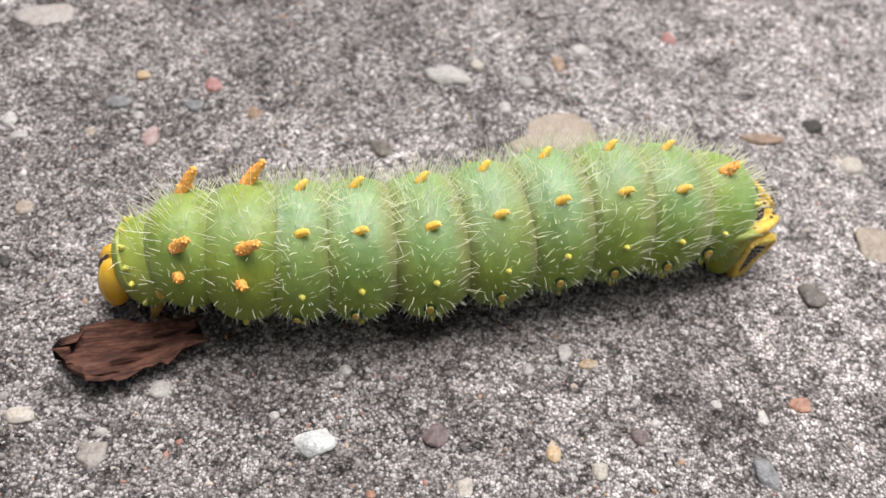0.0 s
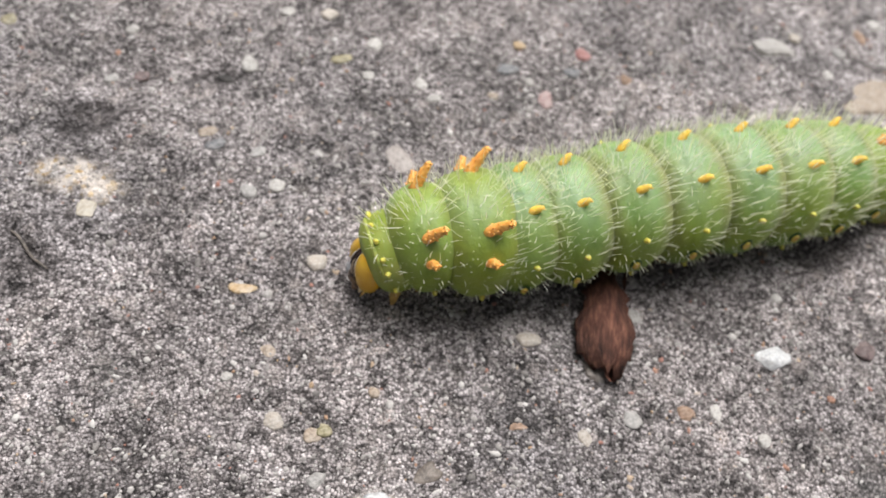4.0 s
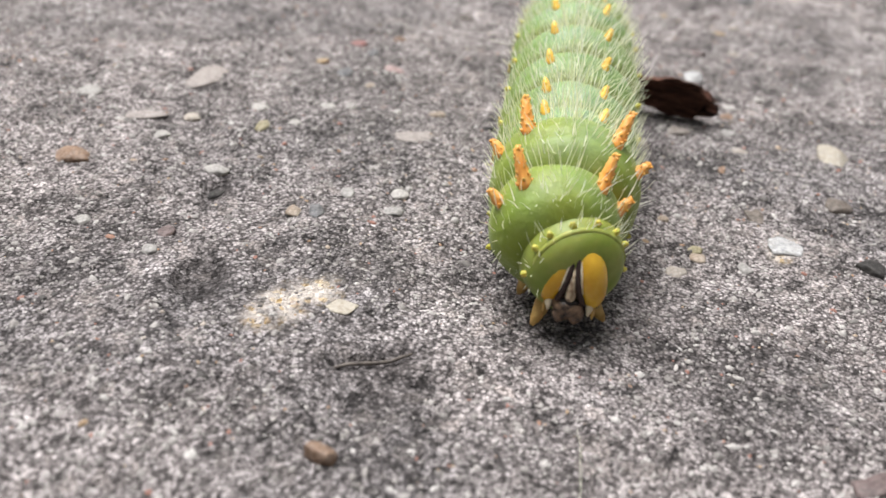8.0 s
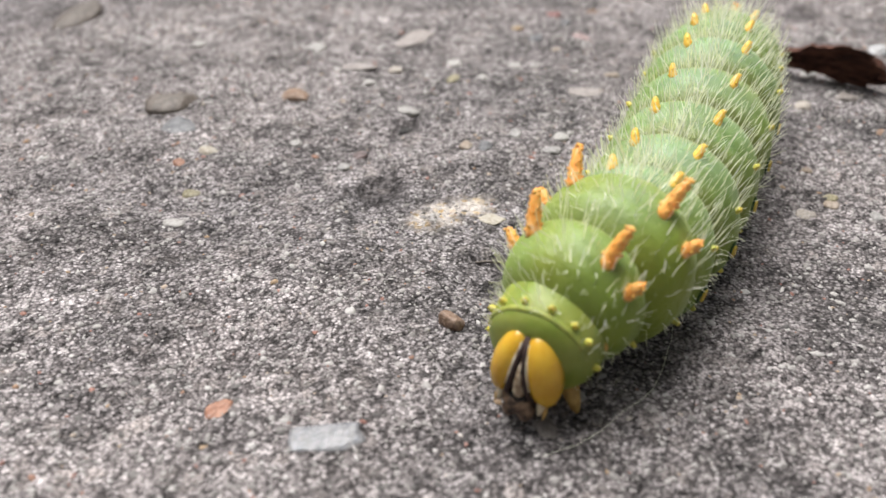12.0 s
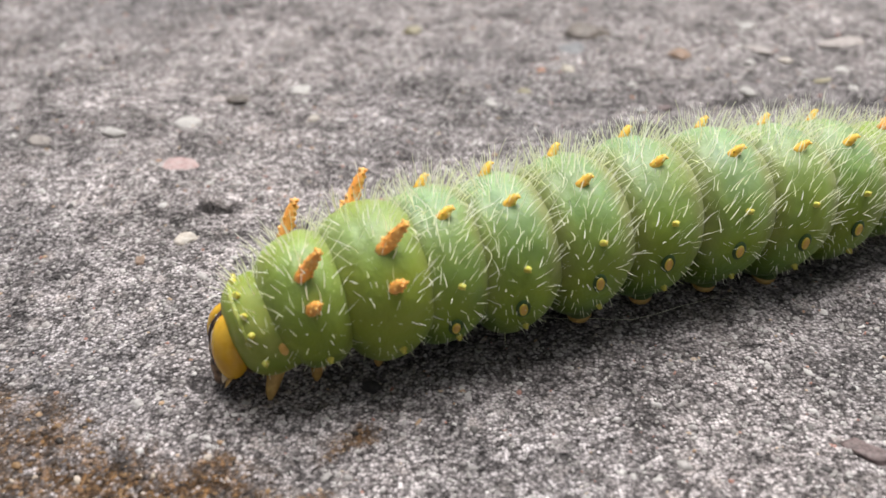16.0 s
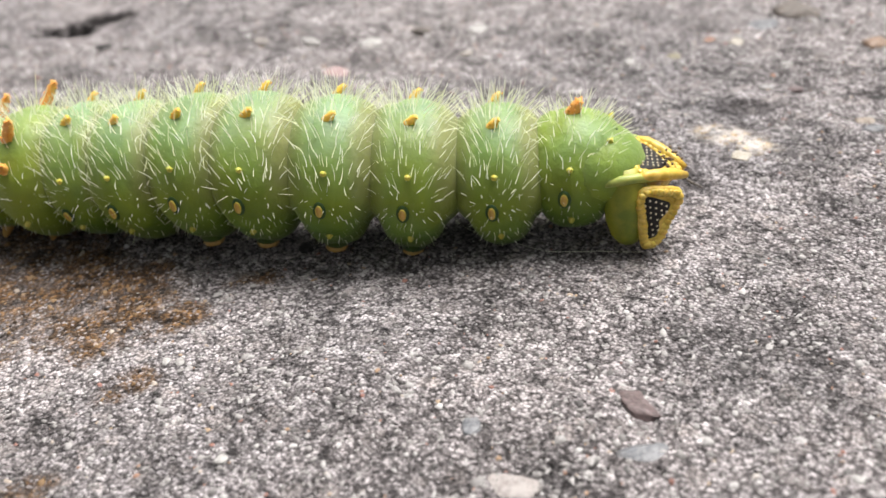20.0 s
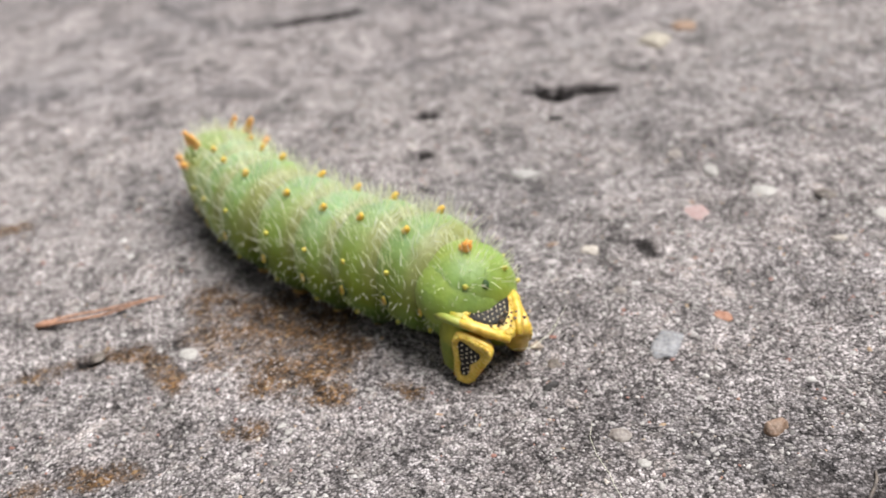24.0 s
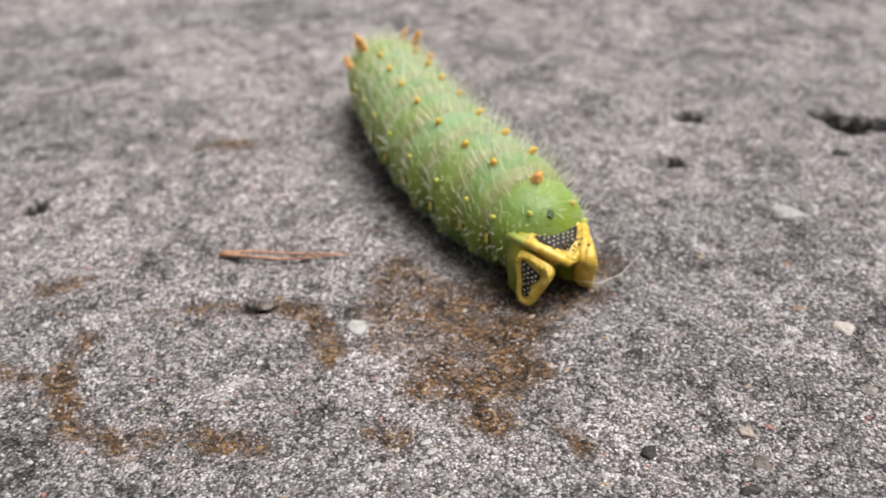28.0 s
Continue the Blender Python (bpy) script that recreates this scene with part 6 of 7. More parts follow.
    walk(ring['A1'], [
        (0, pose(-0.02040, -0.00593, 0.00863, 0, -2.3, -168.0)),
        (0.5, pose(-0.01848, -0.00573, 0.00877, 0, -0.2, -164.8)),
        (1, pose(-0.01896, -0.00538, 0.00922, 0, 1.0, -163.3)),
        (1.5, pose(-0.02037, -0.00577, 0.00917, 0, -1.0, -164.4)),
        (2, pose(-0.02020, -0.00615, 0.00886, 0, -1.8, -165.1)),
        (2.5, pose(-0.01904, -0.00594, 0.00892, 0, -0.4, -162.2)),
        (3, pose(-0.01993, -0.00556, 0.00923, 0, 0.2, -160.5)),
        (3.5, pose(-0.02114, -0.00642, 0.00895, 0, -1.5, -160.3)),
        (4, pose(-0.02039, -0.00709, 0.00867, 0, -2.0, -160.7)),
        (4.5, pose(-0.01864, -0.00659, 0.00877, 0, 1.1, -159.7)),
        (6.5, pose(-0.02154, -0.00748, 0.00890, 0, -1.2, -162.5)),
        (7, pose(-0.02060, -0.00666, 0.00890, 0, -5.0, -162.3)),
        (7.5, pose(-0.02052, -0.00721, 0.00828, 0, -6.8, -159.6)),
        (8, pose(-0.02078, -0.00764, 0.00819, 0, -5.4, -159.2)),
        (8.5, pose(-0.02047, -0.00763, 0.00869, 0, -3.8, -160.4)),
        (9, pose(-0.01990, -0.00737, 0.00867, 0, -5.9, -160.5)),
        (9.5, pose(-0.01910, -0.00711, 0.00825, 0, -6.2, -160.6)),
        (10, pose(-0.01883, -0.00685, 0.00833, 0, -3.9, -161.9)),
        (10.5, pose(-0.01909, -0.00647, 0.00889, 0, -2.8, -164.0)),
        (11, pose(-0.01987, -0.00640, 0.00891, 0, -5.2, -165.8)),
        (11.5, pose(-0.02138, -0.00634, 0.00803, 0, -6.9, -167.6)),
        (13.5, pose(-0.02196, -0.00506, 0.00864, 0, -3.0, -168.8)),
        (14, pose(-0.02168, -0.00625, 0.00882, 0, -1.5, -163.4)),
        (14.5, pose(-0.02253, -0.00591, 0.00934, 0, -0.8, -159.6)),
        (15, pose(-0.02360, -0.00628, 0.00916, 0, -2.2, -160.6)),
        (15.5, pose(-0.02253, -0.00726, 0.00889, 0, -2.4, -162.3)),
        (16, pose(-0.02129, -0.00745, 0.00912, 0, -0.8, -159.2)),
        (16.5, pose(-0.02200, -0.00635, 0.00968, 0, 0.2, -158.9)),
        (17, pose(-0.02204, -0.00682, 0.00954, 0, -0.7, -162.4)),
        (17.5, pose(-0.02057, -0.00770, 0.00928, 0, -0.7, -162.4)),
        (18, pose(-0.02035, -0.00698, 0.00948, 0, 1.6, -158.8)),
        (18.5, pose(-0.02139, -0.00593, 0.00972, 0, 3.3, -163.5)),
        (19, pose(-0.02108, -0.00688, 0.00921, 0, 1.1, -167.2)),
        (19.5, pose(-0.01978, -0.00745, 0.00880, 0, -0.0, -164.3)),
        (20, pose(-0.02096, -0.00620, 0.00913, 0, 2.2, -162.7)),
        (20.5, pose(-0.02219, -0.00636, 0.00947, 0, 0.7, -166.6)),
        (21, pose(-0.02141, -0.00759, 0.00904, 0, -2.1, -167.2)),
        (21.5, pose(-0.02104, -0.00713, 0.00871, 0, -1.3, -164.8)),
        (22, pose(-0.02199, -0.00589, 0.00929, 0, 0.7, -166.2)),
        (22.5, pose(-0.02219, -0.00625, 0.00937, 0, -1.3, -168.9)),
        (24.5, pose(-0.02168, -0.00848, 0.00909, 0, 3.2, -167.0)),
        (25, pose(-0.02009, -0.00835, 0.00899, 0, 0.8, -162.1)),
        (25.5, pose(-0.02055, -0.00758, 0.00902, 0, 1.8, -161.1)),
        (26, pose(-0.02125, -0.00763, 0.00924, 0, 0.4, -161.8)),
        (26.5, pose(-0.02007, -0.00830, 0.00914, 0, -0.5, -161.0)),
        (27, pose(-0.01915, -0.00816, 0.00884, 0, 0.8, -158.9)),
        (27.5, pose(-0.02018, -0.00785, 0.00894, 0, 2.2, -158.9)),
        (28, pose(-0.02179, -0.00801, 0.00924, 0, 0.2, -161.4)),
    ])
    walk(ring['A2'], [
        (0, pose(-0.01440, -0.00465, 0.00856, 0, -1.3, -166.3)),
        (0.5, pose(-0.01278, -0.00419, 0.00893, 0, 1.0, -163.7)),
        (1, pose(-0.01321, -0.00381, 0.00944, 0, -0.2, -164.5)),
        (1.5, pose(-0.01446, -0.00430, 0.00916, 0, -1.8, -165.2)),
        (2, pose(-0.01429, -0.00467, 0.00881, 0, -0.9, -164.7)),
        (2.5, pose(-0.01331, -0.00430, 0.00905, 0, 0.8, -163.3)),
        (3, pose(-0.01389, -0.00389, 0.00934, 0, -0.3, -164.4)),
        (3.5, pose(-0.01493, -0.00459, 0.00899, 0, 0.3, -163.1)),
        (4, pose(-0.01438, -0.00515, 0.00880, 0, 2.4, -160.5)),
        (4.5, pose(-0.01271, -0.00464, 0.00927, 0, 5.4, -158.7)),
        (6.5, pose(-0.01438, -0.00522, 0.00934, 0, 2.4, -162.1)),
        (7, pose(-0.01399, -0.00466, 0.00884, 0, -0.4, -162.8)),
        (7.5, pose(-0.01435, -0.00489, 0.00822, 0, 1.3, -160.0)),
        (8, pose(-0.01452, -0.00519, 0.00832, 0, 2.8, -159.4)),
        (8.5, pose(-0.01396, -0.00525, 0.00888, 0, 1.3, -159.7)),
        (9, pose(-0.01364, -0.00508, 0.00860, 0, -0.1, -159.5)),
        (9.5, pose(-0.01326, -0.00493, 0.00833, 0, 2.4, -159.4)),
        (10, pose(-0.01296, -0.00480, 0.00871, 0, 4.8, -160.2)),
        (10.5, pose(-0.01281, -0.00457, 0.00929, 0, 2.8, -162.0)),
        (11, pose(-0.01340, -0.00466, 0.00902, 0, 0.3, -163.2)),
        (11.5, pose(-0.01483, -0.00485, 0.00817, 0, 2.6, -165.0)),
        (13.5, pose(-0.01498, -0.00399, 0.00890, 0, 2.2, -169.6)),
        (14, pose(-0.01472, -0.00448, 0.00910, 0, 2.9, -165.5)),
        (14.5, pose(-0.01531, -0.00376, 0.00953, 0, 0.5, -165.3)),
        (15, pose(-0.01634, -0.00438, 0.00912, 0, -0.3, -166.0)),
        (15.5, pose(-0.01566, -0.00560, 0.00884, 0, 1.0, -164.7)),
        (16, pose(-0.01464, -0.00553, 0.00911, 0, 1.7, -162.0)),
        (16.5, pose(-0.01499, -0.00455, 0.00954, 0, -0.5, -164.5)),
        (17, pose(-0.01501, -0.00532, 0.00931, 0, -0.6, -165.3)),
        (17.5, pose(-0.01387, -0.00614, 0.00907, 0, 0.4, -162.7)),
        (18, pose(-0.01389, -0.00517, 0.00941, 0, 1.1, -161.9)),
        (18.5, pose(-0.01466, -0.00457, 0.00975, 0, -0.3, -166.3)),
        (19, pose(-0.01428, -0.00569, 0.00919, 0, 0.4, -165.4)),
        (19.5, pose(-0.01328, -0.00596, 0.00878, 0, 2.5, -161.6)),
        (20, pose(-0.01436, -0.00466, 0.00940, 0, 3.8, -164.0)),
        (20.5, pose(-0.01506, -0.00510, 0.00945, 0, 0.4, -166.0)),
        (21, pose(-0.01430, -0.00633, 0.00874, 0, -0.1, -163.6)),
        (21.5, pose(-0.01417, -0.00581, 0.00859, 0, 2.9, -163.1)),
        (22, pose(-0.01507, -0.00511, 0.00943, 0, 2.8, -167.1)),
        (22.5, pose(-0.01499, -0.00589, 0.00926, 0, -0.0, -168.5)),
        (24.5, pose(-0.01473, -0.00690, 0.00956, 0, 4.3, -164.5)),
        (25, pose(-0.01330, -0.00597, 0.00901, 0, -0.2, -159.0)),
        (25.5, pose(-0.01389, -0.00523, 0.00924, 0, 2.2, -160.2)),
        (26, pose(-0.01431, -0.00533, 0.00926, 0, 0.4, -161.1)),
        (26.5, pose(-0.01319, -0.00584, 0.00894, 0, -2.0, -159.0)),
        (27, pose(-0.01262, -0.00562, 0.00885, 0, -0.5, -157.8)),
        (27.5, pose(-0.01363, -0.00541, 0.00919, 0, 2.4, -159.5)),
        (28, pose(-0.01455, -0.00563, 0.00919, 0, -0.4, -161.2)),
    ])
    walk(ring['A3'], [
        (0, pose(-0.00715, -0.00271, 0.00831, 0, -0.6, -162.1)),
        (0.5, pose(-0.00649, -0.00223, 0.00899, 0, 0.2, -161.9)),
        (1, pose(-0.00688, -0.00202, 0.00917, 0, -3.2, -163.9)),
        (1.5, pose(-0.00752, -0.00238, 0.00875, 0, -2.7, -163.5)),
        (2, pose(-0.00727, -0.00262, 0.00865, 0, -0.3, -161.9)),
        (2.5, pose(-0.00676, -0.00225, 0.00911, 0, 0.1, -162.1)),
        (3, pose(-0.00708, -0.00197, 0.00916, 0, -2.1, -164.4)),
        (3.5, pose(-0.00757, -0.00229, 0.00903, 0, -0.2, -162.9)),
        (4, pose(-0.00734, -0.00246, 0.00925, 0, 2.5, -160.3)),
        (4.5, pose(-0.00690, -0.00202, 0.00996, 0, 2.2, -159.9)),
        (6.5, pose(-0.00700, -0.00277, 0.00953, 0, -0.3, -160.0)),
        (7, pose(-0.00706, -0.00247, 0.00880, 0, -0.4, -161.6)),
        (7.5, pose(-0.00744, -0.00246, 0.00859, 0, 3.5, -161.2)),
        (8, pose(-0.00750, -0.00264, 0.00889, 0, 4.7, -160.3)),
        (8.5, pose(-0.00711, -0.00268, 0.00901, 0, 1.5, -159.4)),
        (9, pose(-0.00702, -0.00255, 0.00864, 0, 1.8, -159.6)),
        (9.5, pose(-0.00681, -0.00249, 0.00881, 0, 4.8, -159.6)),
        (10, pose(-0.00658, -0.00244, 0.00941, 0, 5.1, -159.7)),
        (10.5, pose(-0.00640, -0.00234, 0.00954, 0, 0.4, -160.4)),
        (11, pose(-0.00680, -0.00245, 0.00899, 0, -0.3, -160.8)),
        (11.5, pose(-0.00761, -0.00265, 0.00867, 0, 3.6, -161.9)),
        (13.5, pose(-0.00767, -0.00243, 0.00920, 0, 4.7, -165.1)),
        (14, pose(-0.00739, -0.00255, 0.00957, 0, 4.2, -163.1)),
        (14.5, pose(-0.00780, -0.00205, 0.00947, 0, 0.3, -166.2)),
        (15, pose(-0.00851, -0.00251, 0.00907, 0, 1.1, -165.0)),
        (15.5, pose(-0.00808, -0.00331, 0.00915, 0, 3.1, -160.3)),
        (16, pose(-0.00743, -0.00294, 0.00956, 0, 2.4, -159.3)),
        (16.5, pose(-0.00752, -0.00234, 0.00954, 0, -0.7, -163.1)),
        (17, pose(-0.00750, -0.00300, 0.00937, 0, 0.4, -160.5)),
        (17.5, pose(-0.00683, -0.00342, 0.00937, 0, 2.4, -156.1)),
        (18, pose(-0.00694, -0.00261, 0.00975, 0, 1.7, -159.6)),
        (18.5, pose(-0.00731, -0.00250, 0.00965, 0, -1.1, -162.7)),
        (19, pose(-0.00699, -0.00320, 0.00931, 0, 0.9, -158.3)),
        (19.5, pose(-0.00649, -0.00304, 0.00942, 0, 4.9, -155.8)),
        (20, pose(-0.00716, -0.00225, 0.01009, 0, 3.0, -162.0)),
        (20.5, pose(-0.00740, -0.00268, 0.00957, 0, 0.1, -161.3)),
        (21, pose(-0.00693, -0.00333, 0.00901, 0, 2.3, -156.1)),
        (21.5, pose(-0.00701, -0.00286, 0.00945, 0, 5.8, -157.7)),
        (22, pose(-0.00755, -0.00259, 0.01001, 0, 1.7, -161.3)),
        (22.5, pose(-0.00736, -0.00323, 0.00936, 0, -0.2, -158.5)),
        (24.5, pose(-0.00747, -0.00455, 0.01020, 0, -1.9, -154.9)),
        (25, pose(-0.00653, -0.00314, 0.00894, 0, 0.9, -155.8)),
        (25.5, pose(-0.00707, -0.00271, 0.00957, 0, 2.4, -159.4)),
        (26, pose(-0.00721, -0.00283, 0.00935, 0, 0.2, -159.6)),
        (26.5, pose(-0.00638, -0.00304, 0.00861, 0, -0.5, -156.1)),
        (27, pose(-0.00614, -0.00284, 0.00873, 0, 2.1, -156.0)),
        (27.5, pose(-0.00691, -0.00288, 0.00953, 0, 2.2, -158.3)),
        (28, pose(-0.00720, -0.00303, 0.00914, 0, -0.4, -158.9)),
    ])
    walk(ring['A4'], [
        (0, pose(0.00000, 0.00000, 0.00839, 0, 1.9, -158.4)),
        (0.5, pose(0.00000, 0.00000, 0.00897, 0, -1.2, -162.4)),
        (1, pose(0.00000, 0.00000, 0.00868, 0, -3.0, -163.9)),
        (1.5, pose(0.00000, 0.00000, 0.00845, 0, -1.1, -162.0)),
        (2, pose(0.00000, 0.00000, 0.00872, 0, 0.7, -159.9)),
        (2.5, pose(0.00000, 0.00000, 0.00908, 0, -1.6, -162.3)),
        (3, pose(0.00000, 0.00000, 0.00882, 0, -2.3, -164.0)),
        (3.5, pose(0.00000, 0.00000, 0.00893, 0, -0.6, -161.9)),
        (4, pose(0.00000, 0.00000, 0.00947, 0, 0.5, -160.9)),
        (4.5, pose(0.00000, 0.00000, 0.00979, 0, -3.4, -163.9)),
        (6.5, pose(0.00000, 0.00000, 0.00927, 0, -1.2, -159.9)),
        (7, pose(0.00000, 0.00000, 0.00873, 0, 1.1, -160.4)),
        (7.5, pose(0.00000, 0.00000, 0.00913, 0, 4.3, -160.6)),
        (8, pose(0.00000, 0.00000, 0.00959, 0, 3.9, -159.1)),
        (8.5, pose(0.00000, 0.00000, 0.00927, 0, 1.4, -158.8)),
        (9, pose(0.00000, 0.00000, 0.00907, 0, 2.6, -160.0)),
        (9.5, pose(0.00000, 0.00000, 0.00952, 0, 3.9, -160.3)),
        (10, pose(0.00000, 0.00000, 0.00995, 0, 0.8, -160.4)),
        (10.5, pose(0.00000, 0.00000, 0.00939, 0, -2.7, -160.6)),
        (11, pose(0.00000, 0.00000, 0.00895, 0, 0.3, -160.5)),
        (11.5, pose(0.00000, 0.00000, 0.00915, 0, 4.2, -160.5)),
        (13.5, pose(0.00000, 0.00000, 0.01018, 0, 3.8, -159.5)),
        (14, pose(0.00000, 0.00000, 0.01024, 0, 0.5, -161.3)),
        (14.5, pose(0.00000, 0.00000, 0.00963, 0, -0.4, -165.4)),
        (15, pose(0.00000, 0.00000, 0.00943, 0, 1.8, -162.6)),
        (15.5, pose(0.00000, 0.00000, 0.00975, 0, 2.7, -157.8)),
        (16, pose(0.00000, 0.00000, 0.00978, 0, -0.5, -160.3)),
        (16.5, pose(0.00000, 0.00000, 0.00934, 0, -1.3, -162.3)),
        (17, pose(0.00000, 0.00000, 0.00941, 0, 0.3, -156.1)),
        (17.5, pose(0.00000, 0.00000, 0.00970, 0, 1.5, -153.2)),
        (18, pose(0.00000, 0.00000, 0.00984, 0, -1.6, -159.3)),
        (18.5, pose(0.00000, 0.00000, 0.00947, 0, -2.2, -158.1)),
        (19, pose(0.00000, 0.00000, 0.00942, 0, 0.8, -151.7)),
        (19.5, pose(0.00000, 0.00000, 0.01004, 0, 3.1, -153.4)),
        (20, pose(0.00000, 0.00000, 0.01019, 0, -2.3, -159.4)),
        (20.5, pose(0.00000, 0.00000, 0.00948, 0, -1.6, -155.8)),
        (21, pose(0.00000, 0.00000, 0.00936, 0, 2.9, -151.1)),
        (21.5, pose(0.00000, 0.00000, 0.01014, 0, 2.8, -156.0)),
        (22, pose(0.00000, 0.00000, 0.00990, 0, -2.3, -157.3)),
        (22.5, pose(0.00000, 0.00000, 0.00921, 0, -2.0, -151.2)),
        (24.5, pose(0.00000, 0.00000, 0.00903, 0, -6.1, -148.5)),
        (25, pose(0.00000, 0.00000, 0.00923, 0, 3.0, -155.6)),
        (25.5, pose(0.00000, 0.00000, 0.00987, 0, 0.1, -159.4)),
        (26, pose(0.00000, 0.00000, 0.00932, 0, -1.0, -158.4)),
        (26.5, pose(0.00000, 0.00000, 0.00881, 0, 2.9, -155.2)),
        (27, pose(0.00000, 0.00000, 0.00935, 0, 4.9, -156.1)),
        (27.5, pose(0.00000, 0.00000, 0.00974, 0, -0.1, -157.1)),
        (28, pose(0.00000, 0.00000, 0.00909, 0, -1.2, -155.7)),
    ])
    walk(ring['A5'], [
        (0, pose(0.00655, 0.00271, 0.00881, 0, 2.1, -159.5)),
        (0.5, pose(0.00721, 0.00213, 0.00870, 0, -3.2, -164.4)),
        (1, pose(0.00796, 0.00225, 0.00835, 0, -2.3, -164.1)),
        (1.5, pose(0.00799, 0.00267, 0.00845, 0, -0.3, -160.8)),
        (2, pose(0.00714, 0.00265, 0.00883, 0, -0.3, -159.7)),
        (2.5, pose(0.00734, 0.00225, 0.00870, 0, -3.3, -163.0)),
        (3, pose(0.00805, 0.00236, 0.00852, 0, -2.0, -163.1)),
        (3.5, pose(0.00785, 0.00276, 0.00885, 0, -1.1, -159.9)),
        (4, pose(0.00722, 0.00259, 0.00938, 0, -2.4, -160.7)),
        (4.5, pose(0.00743, 0.00211, 0.00906, 0, -4.2, -165.5)),
        (6.5, pose(0.00726, 0.00246, 0.00922, 0, -0.5, -161.3)),
        (7, pose(0.00742, 0.00267, 0.00909, 0, 1.5, -160.3)),
        (7.5, pose(0.00769, 0.00288, 0.00980, 0, 1.2, -159.3)),
        (8, pose(0.00749, 0.00308, 0.00999, 0, -0.4, -158.3)),
        (8.5, pose(0.00715, 0.00284, 0.00940, 0, -0.2, -158.6)),
        (9, pose(0.00713, 0.00260, 0.00934, 0, -0.5, -160.0)),
        (9.5, pose(0.00690, 0.00243, 0.00980, 0, -4.6, -160.4)),
        (10, pose(0.00647, 0.00220, 0.00959, 0, -7.1, -159.4)),
        (10.5, pose(0.00647, 0.00219, 0.00889, 0, -3.5, -158.5)),
        (11, pose(0.00715, 0.00249, 0.00907, 0, 0.8, -158.3)),
        (11.5, pose(0.00801, 0.00288, 0.00988, 0, 3.1, -157.9)),
        (13.5, pose(0.00691, 0.00302, 0.01024, 0, -8.0, -154.7)),
        (14, pose(0.00697, 0.00231, 0.00972, 0, -8.3, -157.9)),
        (14.5, pose(0.00773, 0.00199, 0.00936, 0, -2.8, -164.8)),
        (15, pose(0.00841, 0.00278, 0.00963, 0, 0.3, -160.4)),
        (15.5, pose(0.00810, 0.00331, 0.00996, 0, -0.5, -157.8)),
        (16, pose(0.00823, 0.00265, 0.00941, 0, -4.2, -162.2)),
        (16.5, pose(0.00863, 0.00282, 0.00914, 0, -2.1, -160.4)),
        (17, pose(0.00830, 0.00399, 0.00947, 0, -0.6, -153.2)),
        (17.5, pose(0.00771, 0.00392, 0.00980, 0, -1.6, -154.5)),
        (18, pose(0.00792, 0.00300, 0.00931, 0, -4.4, -158.6)),
        (18.5, pose(0.00800, 0.00365, 0.00902, 0, -3.1, -153.8)),
        (19, pose(0.00707, 0.00438, 0.00955, 0, -0.1, -148.7)),
        (19.5, pose(0.00710, 0.00376, 0.01025, 0, -1.9, -154.0)),
        (20, pose(0.00768, 0.00333, 0.00947, 0, -5.6, -155.2)),
        (20.5, pose(0.00746, 0.00401, 0.00911, 0, -2.5, -150.4)),
        (21, pose(0.00662, 0.00414, 0.00979, 0, 1.8, -149.6)),
        (21.5, pose(0.00699, 0.00339, 0.01021, 0, -2.9, -154.4)),
        (22, pose(0.00756, 0.00374, 0.00935, 0, -4.6, -152.0)),
        (22.5, pose(0.00699, 0.00467, 0.00878, 0, -1.9, -145.4)),
        (24.5, pose(0.00662, 0.00408, 0.00844, 0, -0.7, -148.8)),
        (25, pose(0.00664, 0.00283, 0.00969, 0, 0.9, -155.6)),
        (25.5, pose(0.00746, 0.00275, 0.00961, 0, -3.9, -157.6)),
        (26, pose(0.00725, 0.00289, 0.00909, 0, -2.6, -155.8)),
        (26.5, pose(0.00629, 0.00281, 0.00931, 0, 3.0, -154.2)),
        (27, pose(0.00641, 0.00272, 0.00990, 0, 0.7, -155.2)),
        (27.5, pose(0.00712, 0.00306, 0.00949, 0, -4.1, -154.8)),
        (28, pose(0.00693, 0.00335, 0.00881, 0, -3.1, -151.3)),
    ])
